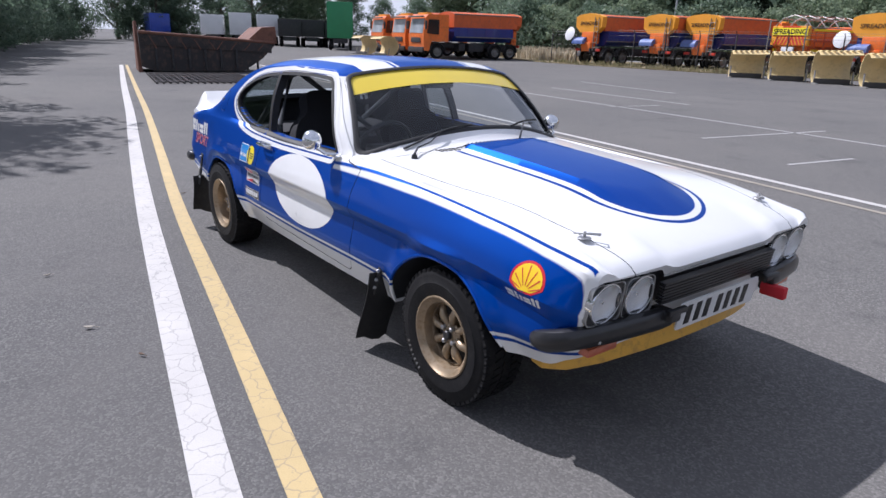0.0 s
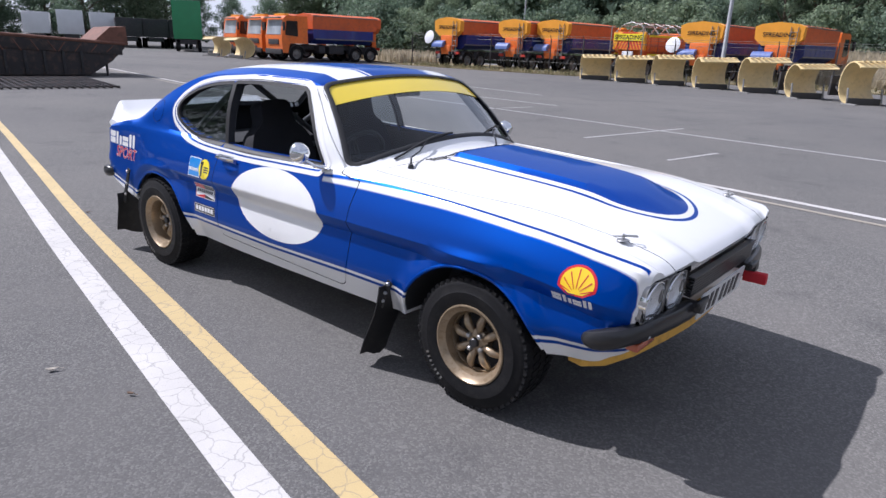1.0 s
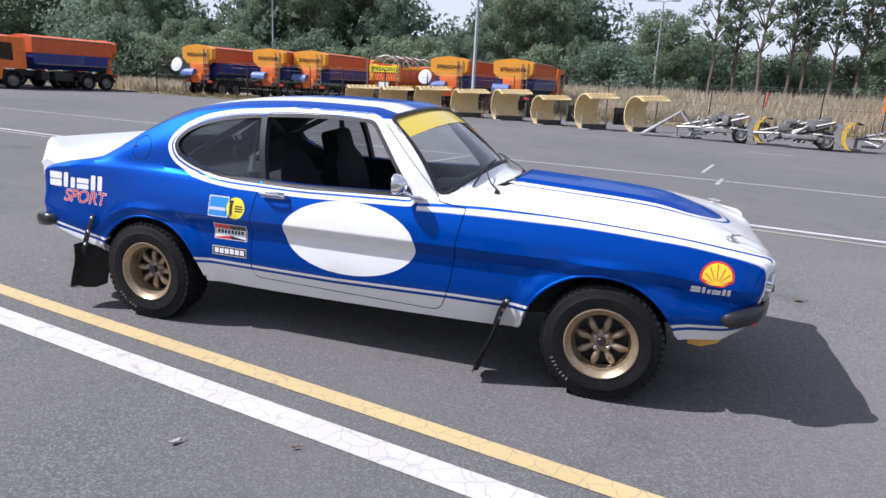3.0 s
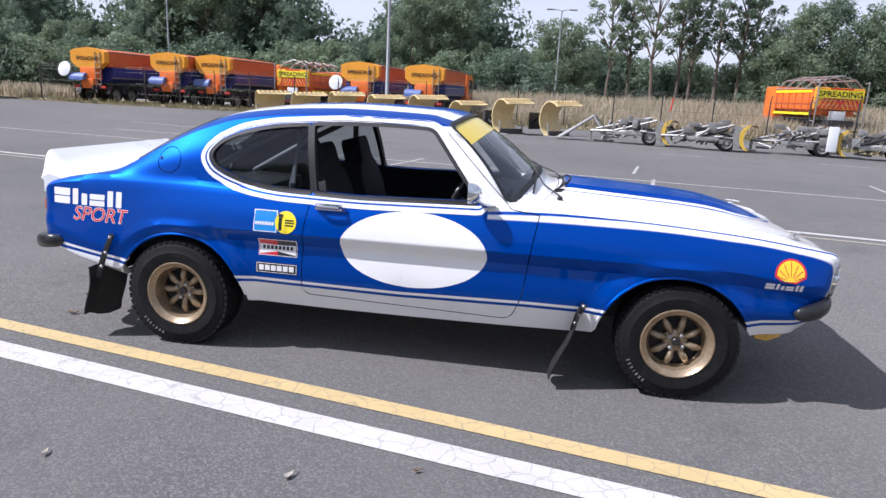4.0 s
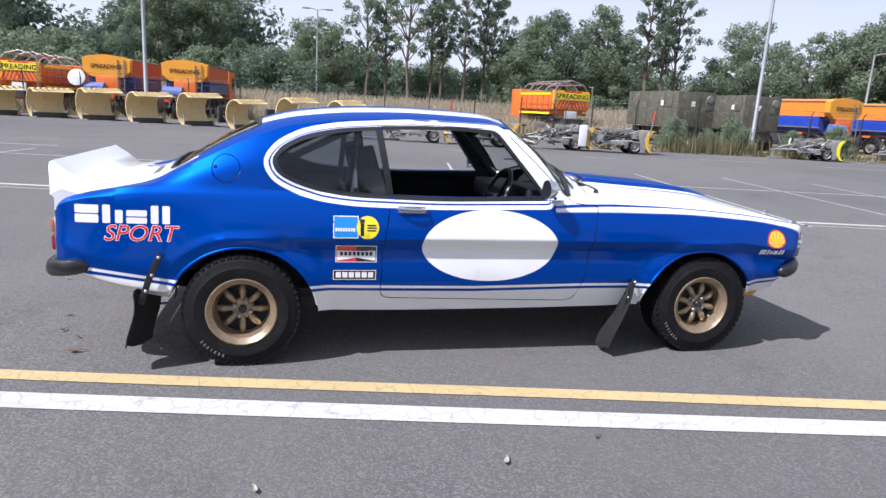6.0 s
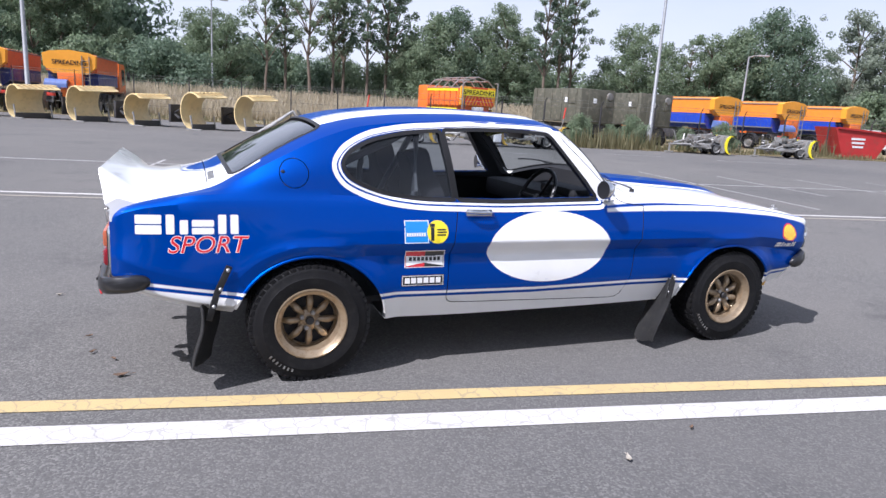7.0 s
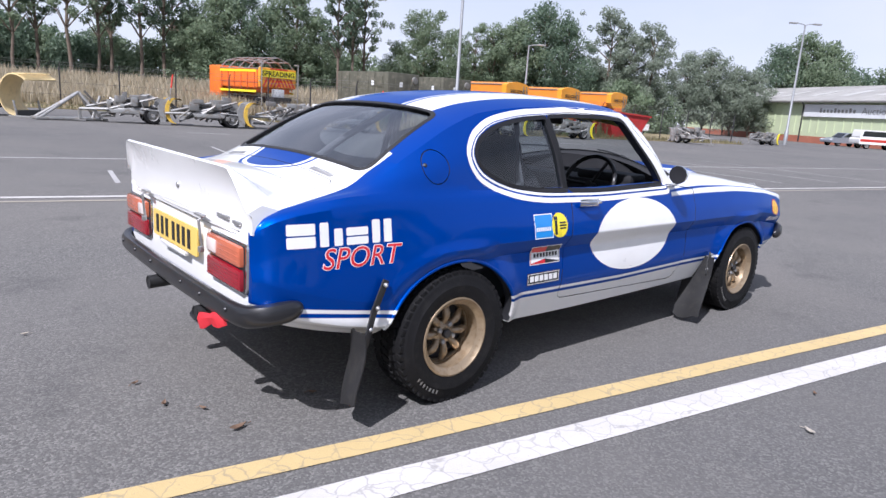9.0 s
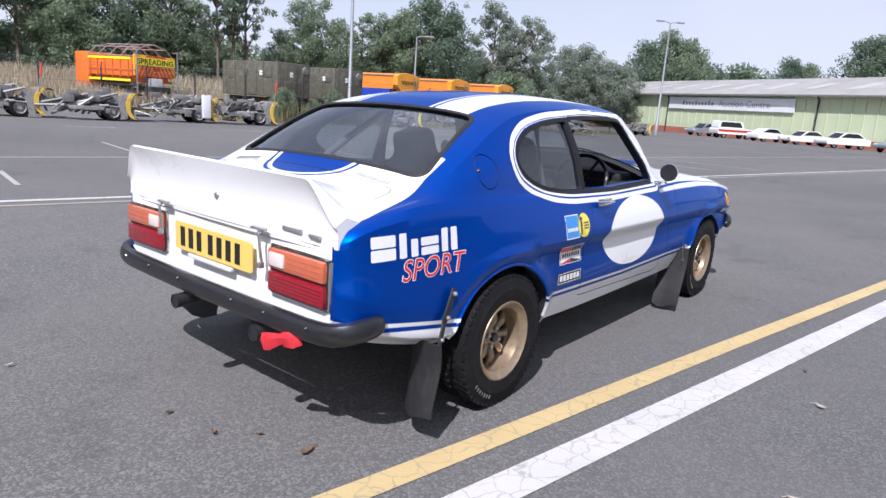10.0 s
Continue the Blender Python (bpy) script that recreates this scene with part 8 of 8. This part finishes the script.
for az, d, h, kd in ((90.0, 63, 9.3, "ash"), (88.2, 62, 8.6, "oak2"), (85.0, 60, 13.5, "pine"), (83.4, 62, 15.0, "pine2"), (81.5, 59, 15.5, "pine"), (79.4, 61, 14.5, "pine"), (78.4, 63, 15.5, "pine2"), (76.4, 60, 15.0, "pine2"), (74.7, 61, 16.0, "pine2"), (74.0, 64, 13.5, "pine"),
                     (72.6, 62, 8.2, "oak2"), (70.4, 61, 10.0, "oak2"), (68.6, 62, 11.0, "oak"), (66.2, 62, 9.4, "oak2"), (64.2, 62, 11.6, "ash"), (62.6, 63, 8.8, "oak2"), (60.7, 58, 13.8, "pine2"), (59.4, 59, 15.0, "pine2"), (58.3, 60, 14.0, "pine"),
                     (55.2, 63, 7.2, "oak2"), (53.0, 62, 10.4, "ash"), (50.6, 62, 8.5, "oak2"), (48.4, 62, 9.4, "pine"), (46.8, 62, 9.6, "ash"), (44.9, 63, 10.0, "oak2"), (42.6, 64, 11.9, "oak"), (40.6, 64, 10.6, "oak"),
                     (36.7, 70, 12.7, "poplar"), (34.8, 70, 10.4, "poplar"), (33.1, 70, 11.4, "poplar"), (30.0, 88, 10.2, "willow"), (28.4, 90, 10.8, "willow"), (26.2, 92, 9.0, "willow"), (24.8, 92, 8.6, "willow"),
                     (23.2, 112, 14.0, "oak"), (21.4, 112, 15.6, "oak2"), (19.9, 112, 14.4, "oak2"), (17.6, 118, 10.4, "bush2"), (15.4, 118, 10.6, "bush"), (12.2, 125, 13.4, "oak"), (11.0, 125, 12.4, "oak2"), (7.2, 112, 15.4, "oak"), (5.6, 112, 16.5, "oak2"), (3.0, 112, 17, "oak"), (0.0, 112, 16, "oak"), (-4, 110, 15, "oak2")):
    x, y = polar(az, d)
    plant(kd, x, y, h)
# dark trees along the western edge that shade the yard
for x, y, h, kd in ((-14.0, -5.0, 9.5, "oak"), (-19.5, -9.0, 11, "oak"), (-25.5, -6.4, 11, "oak"), (-31, -5.4, 11, "oak"), (-36, -4.4, 12, "oak"), (-40, -3.4, 12, "ash2"), (-46, -1.8, 13, "oak"), (-53, -0.6, 12, "oak"), (-61, 0.8, 13, "ash2"), (-70, 3.0, 13, "oak"), (-80, 6.0, 14, "oak"), (-92, 10.0, 14, "ash2"), (-98, 18, 14, "oak"), (-102, 26, 14, "oak"), (-104, 34, 13, "ash2")):
    plant(kd, x, y, h, 1.0)
    if x < -20:
        plant("bush2", x + 2.0, y + 1.4, 4.0, 1.0)
# trees and hedge behind the camera close the yard and stand in the paint's reflections
for x in np.arange(-12, 60, 6.5):
    plant(rng.choice(("oak", "oak2", "ash2")), x + rng.uniform(-1, 1), -30 - 0.28 * x + rng.uniform(-2, 2), rng.uniform(9, 13), 1.1)

for x, y, h in ((16.2, 24.0, 1.5), (17.9, 23.6, 1.1), (19.4, 23.9, 1.6), (22.4, 23.4, 1.2), (24.9, 23.3, 1.5), (28.6, 22.9, 1.0)):
    plant("bush", x, y, h, 0.8)

# far brick tower between the trees
t = thing("far_tower", "pale brick tower showing between the trees", "building", Matrix.Translation((32, 100, 0)))
bm = bmesh.new()
box(bm, (0, 0, 5.2), (2.6, 2.6, 10.4), None, 0.05)
part("wall", bm, M["brick_far"], t)
bm = bmesh.new()
box(bm, (0, 0, 10.5), (2.9, 2.9, 0.3))
part("cap", bm, M["roof_grey"], t)

# ---- small things on the asphalt ----
for u, a, b in ((5.35, 4.6, 12.2), (7.75, 5.8, 12.4), (9.9, 8.0, 12.0), (0.6, 10.6, 12.6), (1.05, 8.8, 9.8), (-4.0, 7.0, 10.2), (-1.85, 6.2, 7.6), (12.4, 6.0, 12.0), (14.8, 6.0, 12.0), (-8.6, 9.0, 10.6), (17.2, 6.0, 12.0)):
    p, q = LU * u + LV * a, LU * u + LV * b
    stripe("bay_mark", (p.x, p.y), (q.x, q.y), 0.065, "line_faint", "worn white bay mark")
for x0, y0, x1, y1 in ((-14, 17.2, -9, 16.0), (-12, 13.6, -6.5, 12.9), (4.0, 17.4, 5.2, 17.1), (8.5, 17.0, 9.8, 16.7), (14.0, 18.6, 17.0, 18.0), (18.5, 17.0, 22, 16.2)):
    stripe("bay_mark", (x0, y0), (x1, y1), 0.10, "line_faint", "worn white bay mark")


def leaf_bit(x, y, deg, size, mat, label, cat="leaf"):
    bm = bmesh.new()
    pts = [(-1, 0), (-0.4, 0.42), (0.2, 0.36), (1, 0.02), (0.3, -0.30), (-0.5, -0.38)]
    a = [bm.verts.new((p[0] * size, p[1] * size, 0.012 + 0.35 * size * abs(p[0]) ** 2 * 0.5)) for p in pts]
    c = bm.verts.new((0, 0, 0.006))
    for i in range(6):
        bm.faces.new((a[i], a[(i + 1) % 6], c))
    b = bmesh.ops.extrude_face_region(bm, geom=bm.faces[:])
    for v in [g for g in b["geom"] if isinstance(g, bmesh.types.BMVert)]:
        v.co.z += 0.003
    rod(bm, (size, 0, 0.012), (size * 1.7, size * 0.2, 0.008), 0.0015, None, 5)
    return solo("fallen_leaf" if cat == "leaf" else "twig", bm, M[mat], label, cat, at(x, y, deg))


for x, y, dg, s in ((0.24, -1.70, 30, 0.018), (-2.13, -0.54, 10, 0.036), (-2.29, -0.20, 60, 0.022), (-2.18, -0.32, 120, 0.018), (-2.33, 0.05, 200, 0.018), (2.6, 1.5, 20, 0.05), (-2.9, -0.62, 80, 0.02), (-1.75, -0.42, 140, 0.02)):
    leaf_bit(x, y, dg, s, "leaf_litter", "dry brown leaf curled on the asphalt")
for x, y, dg, s in ((-0.21, -1.845, 65, 0.028), (-1.15, -1.92, 100, 0.022), (1.9, -2.1, 30, 0.02), (-2.6, 0.9, 10, 0.02)):
    leaf_bit(x, y, dg, s, "stick", "pale scrap of bark on the asphalt", "scrap")
